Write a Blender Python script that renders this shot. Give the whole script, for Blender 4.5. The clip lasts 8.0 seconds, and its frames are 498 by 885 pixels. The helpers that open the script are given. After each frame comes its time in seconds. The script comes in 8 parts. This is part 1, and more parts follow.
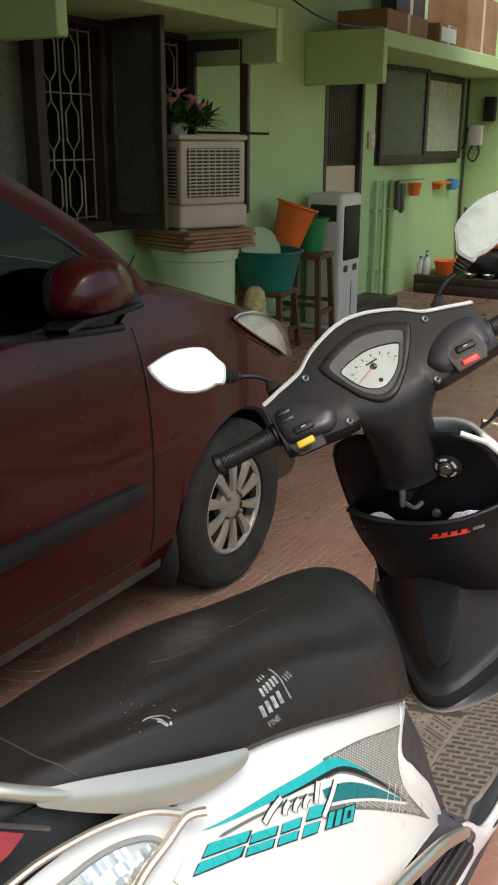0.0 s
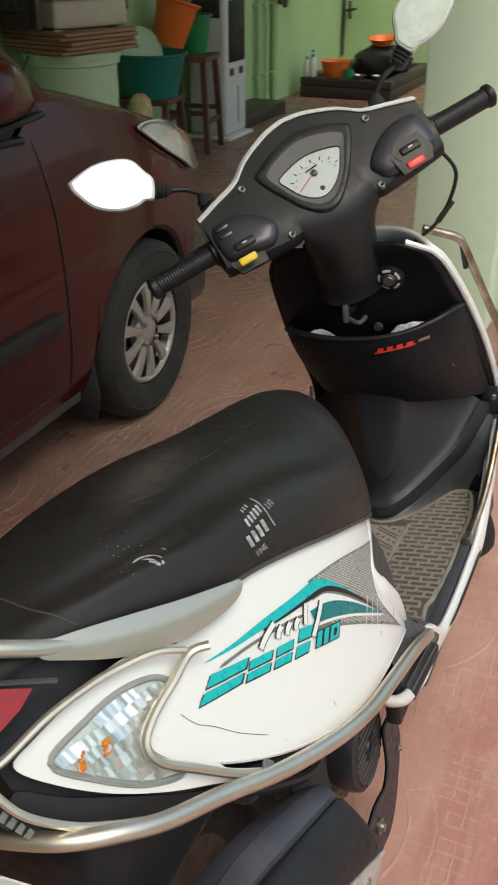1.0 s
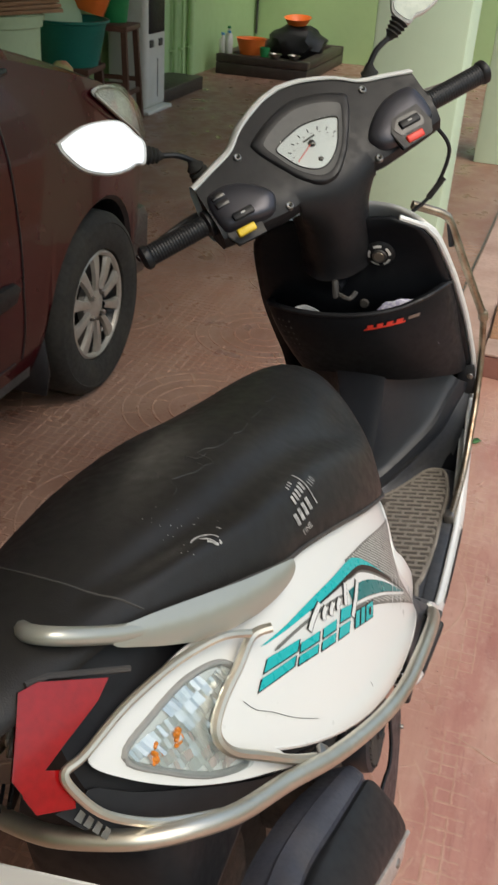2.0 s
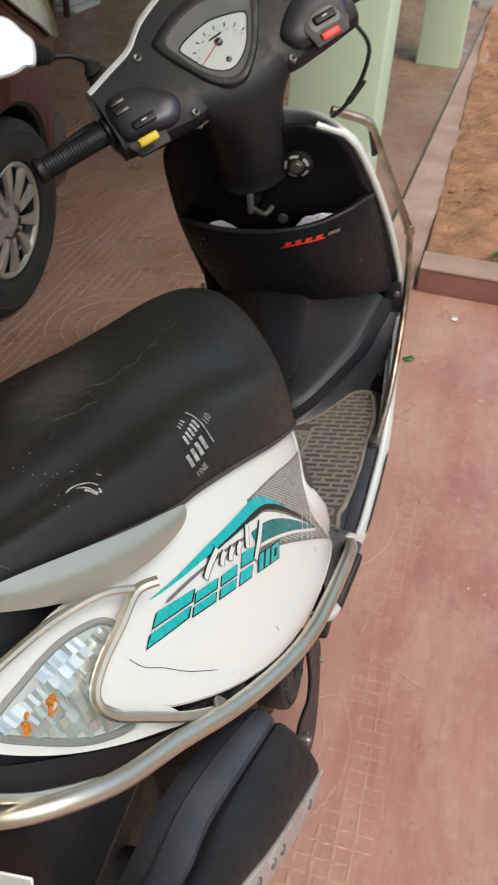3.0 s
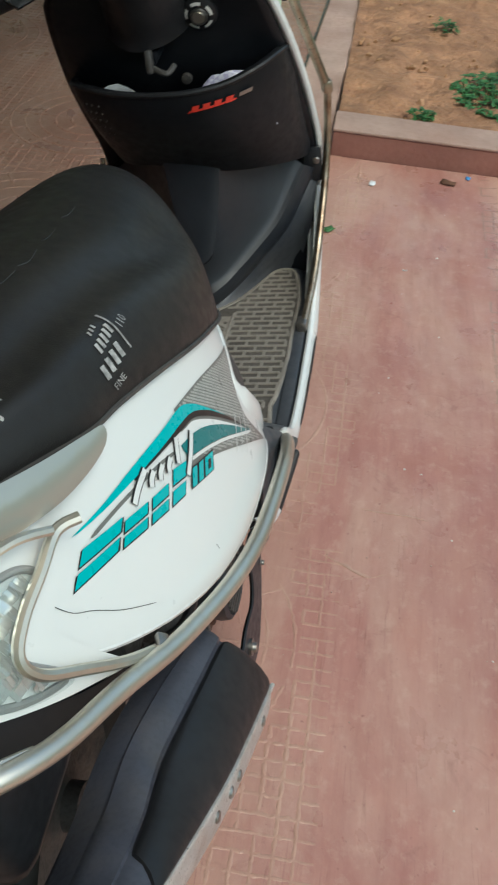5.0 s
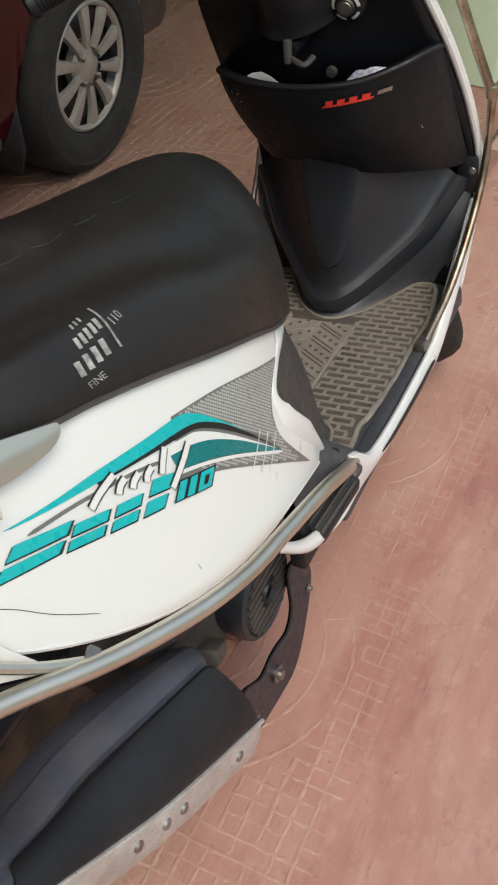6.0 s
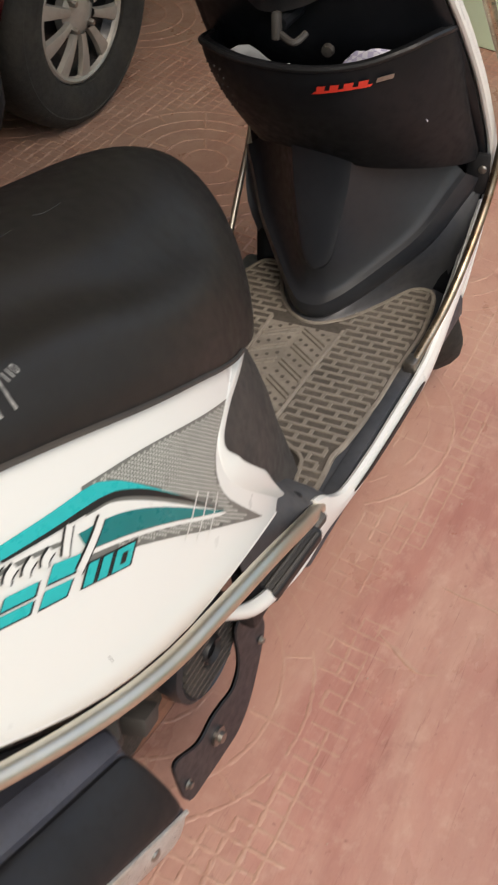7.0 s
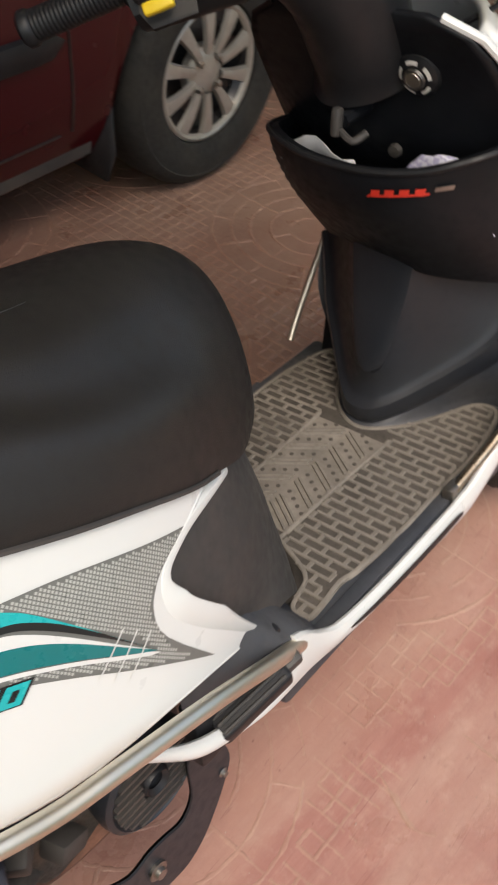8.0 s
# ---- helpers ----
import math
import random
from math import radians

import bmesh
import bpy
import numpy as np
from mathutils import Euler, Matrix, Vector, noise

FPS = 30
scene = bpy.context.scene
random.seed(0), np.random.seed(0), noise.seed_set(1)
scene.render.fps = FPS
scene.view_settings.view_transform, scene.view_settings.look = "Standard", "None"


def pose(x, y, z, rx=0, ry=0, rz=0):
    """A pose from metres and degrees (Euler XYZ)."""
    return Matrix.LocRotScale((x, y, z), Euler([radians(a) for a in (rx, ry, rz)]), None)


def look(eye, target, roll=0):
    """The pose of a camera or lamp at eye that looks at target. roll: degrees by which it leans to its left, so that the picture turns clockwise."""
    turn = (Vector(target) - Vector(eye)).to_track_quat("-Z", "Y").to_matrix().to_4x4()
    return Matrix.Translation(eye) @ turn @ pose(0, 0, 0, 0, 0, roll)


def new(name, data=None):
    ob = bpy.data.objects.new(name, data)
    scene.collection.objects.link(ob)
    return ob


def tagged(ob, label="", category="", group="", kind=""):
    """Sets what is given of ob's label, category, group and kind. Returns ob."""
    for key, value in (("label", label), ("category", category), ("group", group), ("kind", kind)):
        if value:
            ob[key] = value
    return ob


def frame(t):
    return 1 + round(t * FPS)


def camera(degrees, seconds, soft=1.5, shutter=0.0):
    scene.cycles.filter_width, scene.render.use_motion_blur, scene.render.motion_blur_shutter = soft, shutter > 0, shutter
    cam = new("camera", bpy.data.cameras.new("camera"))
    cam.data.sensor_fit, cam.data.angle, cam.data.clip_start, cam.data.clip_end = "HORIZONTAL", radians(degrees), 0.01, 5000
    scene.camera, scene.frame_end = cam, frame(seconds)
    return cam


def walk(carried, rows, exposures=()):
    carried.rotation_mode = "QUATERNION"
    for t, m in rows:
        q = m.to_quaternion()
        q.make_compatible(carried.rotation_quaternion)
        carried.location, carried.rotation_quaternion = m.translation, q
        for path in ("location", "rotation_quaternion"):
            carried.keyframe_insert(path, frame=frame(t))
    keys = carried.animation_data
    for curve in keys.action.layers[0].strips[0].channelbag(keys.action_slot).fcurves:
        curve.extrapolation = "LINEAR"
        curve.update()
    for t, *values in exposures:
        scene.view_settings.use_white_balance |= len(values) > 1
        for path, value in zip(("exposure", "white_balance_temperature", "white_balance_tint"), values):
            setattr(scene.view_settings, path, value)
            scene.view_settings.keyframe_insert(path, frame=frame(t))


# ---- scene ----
cam = camera(30.5, 8.0, 1.9, 0.4)
METRES, EYE, TILT, LEAN, TURN = 1.25, 1.38, -18.2, -0.3, 31.5
ROWS = [
    (0.0, 0.0, 0.0, 0.0, -0.0, 0.0, 0.0),
    (0.2, 0.0010, 0.0130, 0.0008, -0.41, 0.10, 0.25),
    (0.5, -0.0036, 0.0249, 0.0016, -2.68, -3.15, 0.3),
    (0.8, -0.0417, 0.0491, 0.0034, -4.50, -10.41, 1.45),
    (1.0, -0.0779, 0.0612, -0.0006, -7.37, -11.3, 2.81),
    (1.2, -0.1162, 0.0710, 0.0013, -9.30, -10.52, 3.16),
    (2.3, -0.2110, 0.1220, -0.0118, -16.78, -14.38, 0.48),
    (2.5, -0.198, 0.1262, -0.0097, -19.48, -15.44, 1.08),
    (2.7, -0.1780, 0.1350, -0.0110, -19.65, -15.86, 1.30),
    (3.0, -0.1378, 0.1662, -0.0071, -16.9, -18.15, 1.65),
    (3.5, -0.089, 0.194, -0.0033, -14.35, -19.09, 2.75),
    (4.0, -0.0984, 0.209, -0.0072, -17.72, -21.86, 3.26),
    (4.3, -0.1120, 0.2240, -0.0125, -23.20, -24.70, 3.20),
    (4.5, -0.1267, 0.232, -0.0143, -24.61, -25.19, 3.5),
    (5.0, -0.116, 0.2584, -0.0189, -23.14, -26.17, 3.38),
    (5.2, -0.0880, 0.2700, -0.0245, -19.20, -26.34, 2.87),
    (6.3, 0.0943, 0.2804, -0.0200, -4.76, -26.33, -0.08),
    (6.5, 0.1021, 0.3021, -0.0185, -4.43, -26.75, -0.57),
    (6.8, 0.1138, 0.3621, -0.0072, -3.98, -28.85, -1.72),
    (7.0, 0.1289, 0.4048, 0.0018, -4.3, -29.61, -2.29),
    (7.2, 0.1423, 0.4365, 0.0100, -5.02, -29.56, -2.16),
    (7.5, 0.1658, 0.4692, 0.0208, -2.92, -29.56, -2.1),
    (8.0, 0.252, 0.4953, 0.0407, 7.19, -27.91, -5.55),
]
EXPOSURES = [(0.0, 0.72, 6600, 10), (0.5, 0.82, 6600, 10), (1.0, 0.48, 6600, 5), (2.5, 0.42, 6650, 7), (3.5, 0.43, 6400, 6), (4.0, 0.46, 6400, 9), (4.5, 0.47, 5950, -3), (5.0, 0.28, 5950, -4), (6.5, 0.45, 6850, 10), (7.0, 0.46, 6950, 10), (8.0, 0.56, 6800, 10)]
walk(cam, [(t, pose(0, 0, EYE, TILT, LEAN, TURN) @ pose(METRES * x, METRES * y, METRES * z, 90 + pitch, roll, yaw)) for t, x, y, z, yaw, pitch, roll in ROWS], EXPOSURES)

# ---- light: an overcast day outside an open car porch ----
world = bpy.data.worlds.new("world")
scene.world = world
world.use_nodes = True
_wn = world.node_tree.nodes
_sky = _wn.new("ShaderNodeTexSky")
_sky.sky_type, _sky.sun_disc = "NISHITA", False
_sky.sun_elevation, _sky.sun_rotation = radians(61), radians(135)
_sky.air_density, _sky.dust_density = 1.6, 4.0
_wn["Background"].inputs["Strength"].default_value = 0.15
world.node_tree.links.new(_sky.outputs["Color"], _wn["Background"].inputs["Color"])
sun = new("sun", bpy.data.lights.new("sun", "SUN"))
sun.data.energy, sun.data.angle, sun.data.color = 0.95, radians(35), (1.0, 0.96, 0.9)
sun.matrix_world = look((2.2, -2.2, 5.6), (0, 0, 0))


# ---- materials ----
def material(name, color, rough=0.5, metal=0.0, vary=0.15, scale=8.0, bump=0.0, bump_scale=60.0, coat=0.0, spec=0.5, stain=None, stain_scale=3.0, stain_amount=0.5, rough_vary=0.1, piece=0.0, dist=0.002):
    """A procedural surface: broad and fine variation of colour and gloss, fine relief, optional stains."""
    m = bpy.data.materials.new(name)
    m.use_nodes = True
    n, l = m.node_tree.nodes, m.node_tree.links
    b = n["Principled BSDF"]
    tc = n.new("ShaderNodeTexCoord")

    def noise_tex(s, detail=4.0):
        t = n.new("ShaderNodeTexNoise")
        t.inputs["Scale"].default_value, t.inputs["Detail"].default_value = s, detail
        l.new(tc.outputs["Object"], t.inputs["Vector"])
        return t

    def mix(a, c, fac):
        x = n.new("ShaderNodeMix")
        x.data_type = "RGBA"
        for k, v in ((6, a), (7, c)):
            if isinstance(v, tuple):
                x.inputs[k].default_value = (*v, 1)
            else:
                l.new(v, x.inputs[k])
        if isinstance(fac, float):
            x.inputs[0].default_value = fac
        else:
            l.new(fac, x.inputs[0])
        return x.outputs[2]

    def ramp(src, a, c):
        r = n.new("ShaderNodeMapRange")
        r.inputs[1].default_value, r.inputs[2].default_value = a, c
        l.new(src, r.inputs[0])
        return r.outputs[0]

    big, fine = noise_tex(scale), noise_tex(scale * 9, 6.0)
    dark = tuple(c * (1 - vary) for c in color)
    light = tuple(min(1, c * (1 + vary)) for c in color)
    col = mix(dark, light, ramp(big.outputs[0], 0.3, 0.7))
    col = mix(col, dark, ramp(fine.outputs[0], 0.5, 0.9))
    if stain:
        st = noise_tex(stain_scale, 8.0)
        gate = n.new("ShaderNodeMath")
        gate.operation = "MULTIPLY"
        gate.inputs[1].default_value = stain_amount
        l.new(ramp(st.outputs[0], 0.45, 0.7), gate.inputs[0])
        col = mix(col, stain, gate.outputs[0])
    if piece:
        oi = n.new("ShaderNodeObjectInfo")
        hs = n.new("ShaderNodeHueSaturation")
        mr = n.new("ShaderNodeMapRange")
        mr.inputs[3].default_value, mr.inputs[4].default_value = 1 - piece, 1 + piece
        l.new(oi.outputs["Random"], mr.inputs[0])
        l.new(mr.outputs[0], hs.inputs["Value"])
        l.new(col, hs.inputs["Color"])
        col = hs.outputs[0]
    l.new(col, b.inputs["Base Color"])
    rr = n.new("ShaderNodeMapRange")
    rr.inputs[1].default_value, rr.inputs[2].default_value = 0.3, 0.7
    rr.inputs[3].default_value, rr.inputs[4].default_value = max(0.02, rough - rough_vary), min(1, rough + rough_vary)
    l.new(fine.outputs[0], rr.inputs[0])
    l.new(rr.outputs[0], b.inputs["Roughness"])
    b.inputs["Metallic"].default_value = metal
    b.inputs["Specular IOR Level"].default_value = spec
    b.inputs["Coat Weight"].default_value = coat
    b.inputs["Coat Roughness"].default_value = 0.06
    if bump:
        bt = noise_tex(bump_scale, 6.0)
        bp = n.new("ShaderNodeBump")
        bp.inputs["Strength"].default_value, bp.inputs["Distance"].default_value = bump, dist
        l.new(bt.outputs[0], bp.inputs["Height"])
        l.new(bp.outputs[0], b.inputs["Normal"])
    return m


def glass(name, color, rough=0.02, least=0.04):
    """A thin clear or tinted sheet: seen through, with the gloss of glass."""
    m = bpy.data.materials.new(name)
    m.use_nodes = True
    n, l = m.node_tree.nodes, m.node_tree.links
    n.remove(n["Principled BSDF"])
    see, shine, mix, face_, power, gain = n.new("ShaderNodeBsdfTransparent"), n.new("ShaderNodeBsdfGlossy"), n.new("ShaderNodeMixShader"), n.new("ShaderNodeLayerWeight"), n.new("ShaderNodeMath"), n.new("ShaderNodeMapRange")
    see.inputs["Color"].default_value = (*color, 1)
    shine.inputs["Roughness"].default_value = rough
    face_.inputs["Blend"].default_value = 0.5
    power.operation = "POWER"
    power.inputs[1].default_value = 5.0
    gain.inputs[3].default_value = least
    l.new(face_.outputs["Facing"], power.inputs[0])
    l.new(power.outputs[0], gain.inputs[0])
    l.new(gain.outputs[0], mix.inputs[0])
    l.new(see.outputs[0], mix.inputs[1])
    l.new(shine.outputs[0], mix.inputs[2])
    l.new(mix.outputs[0], n["Material Output"].inputs["Surface"])
    return m


WHITE = material("white_paint", (0.72, 0.735, 0.72), 0.3, vary=0.012, scale=3, coat=0.5, stain=(0.62, 0.61, 0.57), stain_scale=1.8, stain_amount=0.08, rough_vary=0.03)
# the black plastics hold a trace of reflected sky blue in their base
BLACK = material("black_plastic", (0.0138, 0.0142, 0.0162), 0.44, vary=0.3, spec=0.34, bump=0.25, bump_scale=900, dist=0.0006, stain=(0.030, 0.030, 0.033), stain_scale=7, stain_amount=0.16)
GREY_TRIM = material("light_grey_plastic", (0.30, 0.30, 0.29), 0.4, vary=0.08)
# a bluer, lighter black with the sky's sheen put into the colour
TUNNEL = material("sky_tinted_black_plastic", (0.0190, 0.0215, 0.0270), 0.40, vary=0.2, spec=0.5, bump=0.15, bump_scale=700, dist=0.0005, stain=(0.034, 0.034, 0.036), stain_scale=6, stain_amount=0.25)
BLACK_IN = material("black_inner_plastic", (0.0085, 0.0095, 0.0120), 0.46, vary=0.3, spec=0.24, bump=0.2, bump_scale=700, dist=0.0005)
GREY_PLASTIC = material("grey_plastic", (0.045, 0.043, 0.042), 0.55, vary=0.2, bump=0.25, bump_scale=800, dist=0.0006, stain=(0.12, 0.1, 0.08), stain_scale=9, stain_amount=0.35)
GUNMETAL = material("gunmetal_plastic", (0.060, 0.060, 0.072), 0.34, metal=0.5, vary=0.06, scale=12, rough_vary=0.02)
VINYL = material("black_vinyl", (0.0165, 0.0155, 0.0148), 0.44, vary=0.2, spec=0.34, bump=0.45, bump_scale=650, dist=0.0008, stain=(0.024, 0.022, 0.021), stain_scale=5, stain_amount=0.4)
RUBBER = material("tyre_rubber", (0.017, 0.0165, 0.0145), 0.85, vary=0.3, bump=0.4, bump_scale=250, stain=(0.042, 0.037, 0.027), stain_scale=12, stain_amount=0.5)
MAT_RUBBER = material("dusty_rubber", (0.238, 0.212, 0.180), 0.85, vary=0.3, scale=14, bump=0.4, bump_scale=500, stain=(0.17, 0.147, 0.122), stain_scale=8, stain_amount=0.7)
CHROME = material("worn_steel", (0.70, 0.66, 0.57), 0.42, metal=1.0, vary=0.08, scale=8, stain=(0.45, 0.36, 0.24), stain_scale=9, stain_amount=0.3, rough_vary=0.03)
STEEL = material("dull_steel", (0.36, 0.35, 0.33), 0.4, metal=1.0, vary=0.2, scale=40, stain=(0.2, 0.13, 0.08), stain_scale=30, stain_amount=0.4)
CHAMPAGNE = material("champagne_silver", (0.42, 0.425, 0.375), 0.3, metal=0.5, vary=0.03, scale=3, coat=0.3, rough_vary=0.02)
ENGINE = material("dirty_engine", (0.05, 0.048, 0.045), 0.7, metal=0.3, vary=0.4, scale=25, bump=0.5, bump_scale=120, stain=(0.16, 0.12, 0.09), stain_scale=20, stain_amount=0.6)
TEAL = material("teal_sticker", (0.01, 0.42, 0.44), 0.3, vary=0.04, coat=0.4)
TEAL_DARK = material("dark_teal_sticker", (0.006, 0.17, 0.18), 0.3, vary=0.05, coat=0.4)
INK = material("black_sticker", (0.012, 0.012, 0.013), 0.35, vary=0.1, coat=0.3)
HATCH_DOT = material("pale_grey_dots", (0.46, 0.47, 0.44), 0.35, vary=0.1, coat=0.3)
HATCH = material("grey_hatched_sticker", (0.15, 0.155, 0.145), 0.35, vary=0.08, coat=0.3)
PALE = material("pale_print", (0.62, 0.61, 0.58), 0.5, vary=0.15, scale=60)
RED_PAINT = material("red_switch", (0.75, 0.05, 0.03), 0.4, vary=0.05)
YELLOW = material("yellow_switch", (0.78, 0.55, 0.03), 0.4, vary=0.05)
AMBER = material("amber_bulb", (0.85, 0.25, 0.02), 0.2, vary=0.1)
CLEAR = glass("clear_lens", (0.93, 0.95, 0.95), 0.03)
REFLECTOR = material("silver_reflector", (0.88, 0.88, 0.87), 0.24, metal=0.7, vary=0.05, scale=25, rough_vary=0.03)
MIRROR = material("mirror_glass", (0.86, 0.88, 0.86), 0.03, metal=1.0, vary=0.01, rough_vary=0.01)
# yellow-green tint stands in for the pale yard this glass would reflect
MIRROR_TINTED = material("reflection_tinted_mirror_glass", (0.50, 0.485, 0.36), 0.10, metal=1.0, vary=0.10, scale=14, rough_vary=0.04, stain=(0.30, 0.31, 0.25), stain_scale=20, stain_amount=0.5)
MAROON = material("maroon_car_paint", (0.044, 0.0025, 0.0045), 0.26, metal=0.0, vary=0.04, scale=2, coat=0.32, spec=0.2, stain=(0.05, 0.010, 0.010), stain_scale=1.2, stain_amount=0.08, rough_vary=0.02)
RUSTY = material("rusty_steel", (0.43, 0.36, 0.27), 0.34, metal=1.0, vary=0.25, scale=30, stain=(0.16, 0.07, 0.03), stain_scale=24, stain_amount=0.6, rough_vary=0.1)
FOOT = material("blue_grey_plastic", (0.050, 0.055, 0.066), 0.5, vary=0.2, bump=0.2, bump_scale=500, dist=0.0006, stain=(0.09, 0.08, 0.07), stain_scale=8, stain_amount=0.4)
SHIELD = material("blue_grey_metal_cover", (0.050, 0.053, 0.070), 0.5, vary=0.25, scale=20, stain=(0.10, 0.085, 0.07), stain_scale=16, stain_amount=0.35)
# brown of the shaded floor glimpsed between fan cover and stay
GAP_BROWN = material("shaded_floor_brown", (0.16, 0.070, 0.045), 0.75, vary=0.35, scale=30, bump=0.4, bump_scale=150, stain=(0.07, 0.045, 0.035), stain_scale=18, stain_amount=0.6)
BAND = material("bright_steel_band", (0.56, 0.56, 0.54), 0.35, metal=0.45, vary=0.15, scale=40, stain=(0.3, 0.2, 0.13), stain_scale=26, stain_amount=0.5)
RED_SHELL = material("red_lamp_plastic", (0.27, 0.004, 0.006), 0.16, vary=0.12, scale=120, coat=0.2)
CAR_GLASS = glass("car_glass", (0.26, 0.31, 0.19), 0.06, 0.02)
LAMP_IN = material("headlamp_reflector", (0.78, 0.78, 0.72), 0.3, metal=0.3, vary=0.1, scale=20, bump=0.4, bump_scale=25, dist=0.006)
ALLOY = material("silver_wheel_cover", (0.42, 0.40, 0.36), 0.42, metal=0.55, vary=0.08, stain=(0.25, 0.2, 0.15), stain_scale=14, stain_amount=0.35)
GREEN_WALL = material("green_wall_paint", (0.40, 0.56, 0.27), 0.75, vary=0.05, scale=1.5, bump=0.25, bump_scale=40, dist=0.003, stain=(0.32, 0.45, 0.24), stain_scale=1.2, stain_amount=0.35)
GREEN_PALE = material("pale_green_pillar_paint", (0.68, 0.85, 0.63), 0.7, vary=0.04, scale=2, bump=0.2, bump_scale=35, dist=0.003, stain=(0.60, 0.74, 0.54), stain_scale=1.6, stain_amount=0.25)
CEIL = material("whitewashed_ceiling", (0.6, 0.62, 0.55), 0.85, vary=0.06, scale=1.5)
DARK_WOOD = material("dark_stained_wood", (0.042, 0.026, 0.020), 0.5, vary=0.3, scale=6, bump=0.3, bump_scale=50)
STOOL_WOOD = material("brown_wood", (0.10, 0.042, 0.026), 0.6, vary=0.3, scale=9, bump=0.3, bump_scale=60)


def floor_material(name, color, deep, dust, dust_amount, streak, bands=()):
    """Coloured cement worn by feet and brooms: patches, streaks along y, dust, hairlines and pits."""
    m = bpy.data.materials.new(name)
    m.use_nodes = True
    n, l = m.node_tree.nodes, m.node_tree.links
    b = n["Principled BSDF"]
    tc = n.new("ShaderNodeTexCoord")

    def noise_tex(sx, sy, detail, rough=0.55, warp=0.0):
        mp = n.new("ShaderNodeMapping")
        mp.inputs["Scale"].default_value = (sx, sy, 1)
        l.new(tc.outputs["Object"], mp.inputs["Vector"])
        t = n.new("ShaderNodeTexNoise")
        t.inputs["Scale"].default_value, t.inputs["Detail"].default_value, t.inputs["Roughness"].default_value, t.inputs["Distortion"].default_value = 1.0, detail, rough, warp
        l.new(mp.outputs[0], t.inputs["Vector"])
        return t.outputs[0]

    def ramp(src, lo, hi, to=1.0):
        r = n.new("ShaderNodeMapRange")
        r.inputs[1].default_value, r.inputs[2].default_value, r.inputs[4].default_value = lo, hi, to
        l.new(src, r.inputs[0])
        return r.outputs[0]

    def mix(a, c, fac):
        x = n.new("ShaderNodeMix")
        x.data_type = "RGBA"
        for k, v in ((6, a), (7, c)):
            if isinstance(v, tuple):
                x.inputs[k].default_value = (*v, 1)
            else:
                l.new(v, x.inputs[k])
        l.new(fac, x.inputs[0])
        return x.outputs[2]

    col = mix(color, deep, ramp(noise_tex(1.7, 1.1, 6, 0.6, 0.4), 0.42, 0.62, 0.62))
    col = mix(col, deep, ramp(noise_tex(7, 4.5, 7, 0.65, 0.6), 0.48, 0.72, 0.55))
    col = mix(col, deep, ramp(noise_tex(24, 1.5, 6, 0.7, 0.5), 0.45, 0.68, streak))
    col = mix(col, dust, ramp(noise_tex(3.2, 1.5, 8, 0.65, 0.5), 0.45, 0.64, dust_amount))
    col = mix(col, dust, ramp(noise_tex(38, 30, 6, 0.7), 0.52, 0.76, dust_amount * 0.9))
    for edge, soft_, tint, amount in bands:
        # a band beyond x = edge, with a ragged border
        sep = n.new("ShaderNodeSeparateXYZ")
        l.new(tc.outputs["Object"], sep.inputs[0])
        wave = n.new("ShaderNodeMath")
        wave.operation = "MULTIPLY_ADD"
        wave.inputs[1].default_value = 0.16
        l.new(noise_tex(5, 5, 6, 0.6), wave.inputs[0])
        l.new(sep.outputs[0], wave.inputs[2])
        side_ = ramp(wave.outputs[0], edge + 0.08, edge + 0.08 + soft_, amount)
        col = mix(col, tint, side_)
    col = mix(col, tuple(0.75 * c for c in deep), ramp(noise_tex(150, 9, 4, 0.7, 0.8), 0.60, 0.74, 0.55))
    col = mix(col, tuple(0.7 * c for c in deep), ramp(noise_tex(11, 9, 6, 0.7, 0.8), 0.60, 0.74, 0.5))
    col = mix(col, tuple(0.55 * c for c in deep), ramp(noise_tex(90, 70, 3, 0.6), 0.66, 0.78, 0.6))
    vo = n.new("ShaderNodeTexVoronoi")
    vo.feature = "DISTANCE_TO_EDGE"
    vo.inputs["Scale"].default_value = 0.9
    wob = n.new("ShaderNodeVectorMath")
    wob.operation = "ADD"
    wn_ = n.new("ShaderNodeTexNoise")
    wn_.inputs["Scale"].default_value, wn_.inputs["Detail"].default_value = 5.0, 6.0
    l.new(tc.outputs["Object"], wn_.inputs["Vector"])
    sc_ = n.new("ShaderNodeVectorMath")
    sc_.operation = "SCALE"
    sc_.inputs["Scale"].default_value = 0.5
    l.new(wn_.outputs["Color"], sc_.inputs[0])
    l.new(tc.outputs["Object"], wob.inputs[0])
    l.new(sc_.outputs[0], wob.inputs[1])
    l.new(wob.outputs[0], vo.inputs["Vector"])
    crack = ramp(vo.outputs["Distance"], 0.005, 0.0, 0.14)
    col = mix(col, tuple(0.6 * c for c in deep), crack)
    l.new(col, b.inputs["Base Color"])
    l.new(ramp(noise_tex(9, 6, 5), 0.2, 0.8, 0.92), b.inputs["Roughness"])
    b.inputs["Roughness"].default_value = 0.8
    bp = n.new("ShaderNodeBump")
    bp.inputs["Strength"].default_value, bp.inputs["Distance"].default_value = 0.45, 0.003
    l.new(noise_tex(70, 55, 8, 0.7), bp.inputs["Height"])
    bp2 = n.new("ShaderNodeBump")
    bp2.inputs["Strength"].default_value, bp2.inputs["Distance"].default_value = 0.35, 0.006
    l.new(noise_tex(12, 5, 5, 0.6, 0.5), bp2.inputs["Height"])
    l.new(bp2.outputs[0], bp.inputs["Normal"])
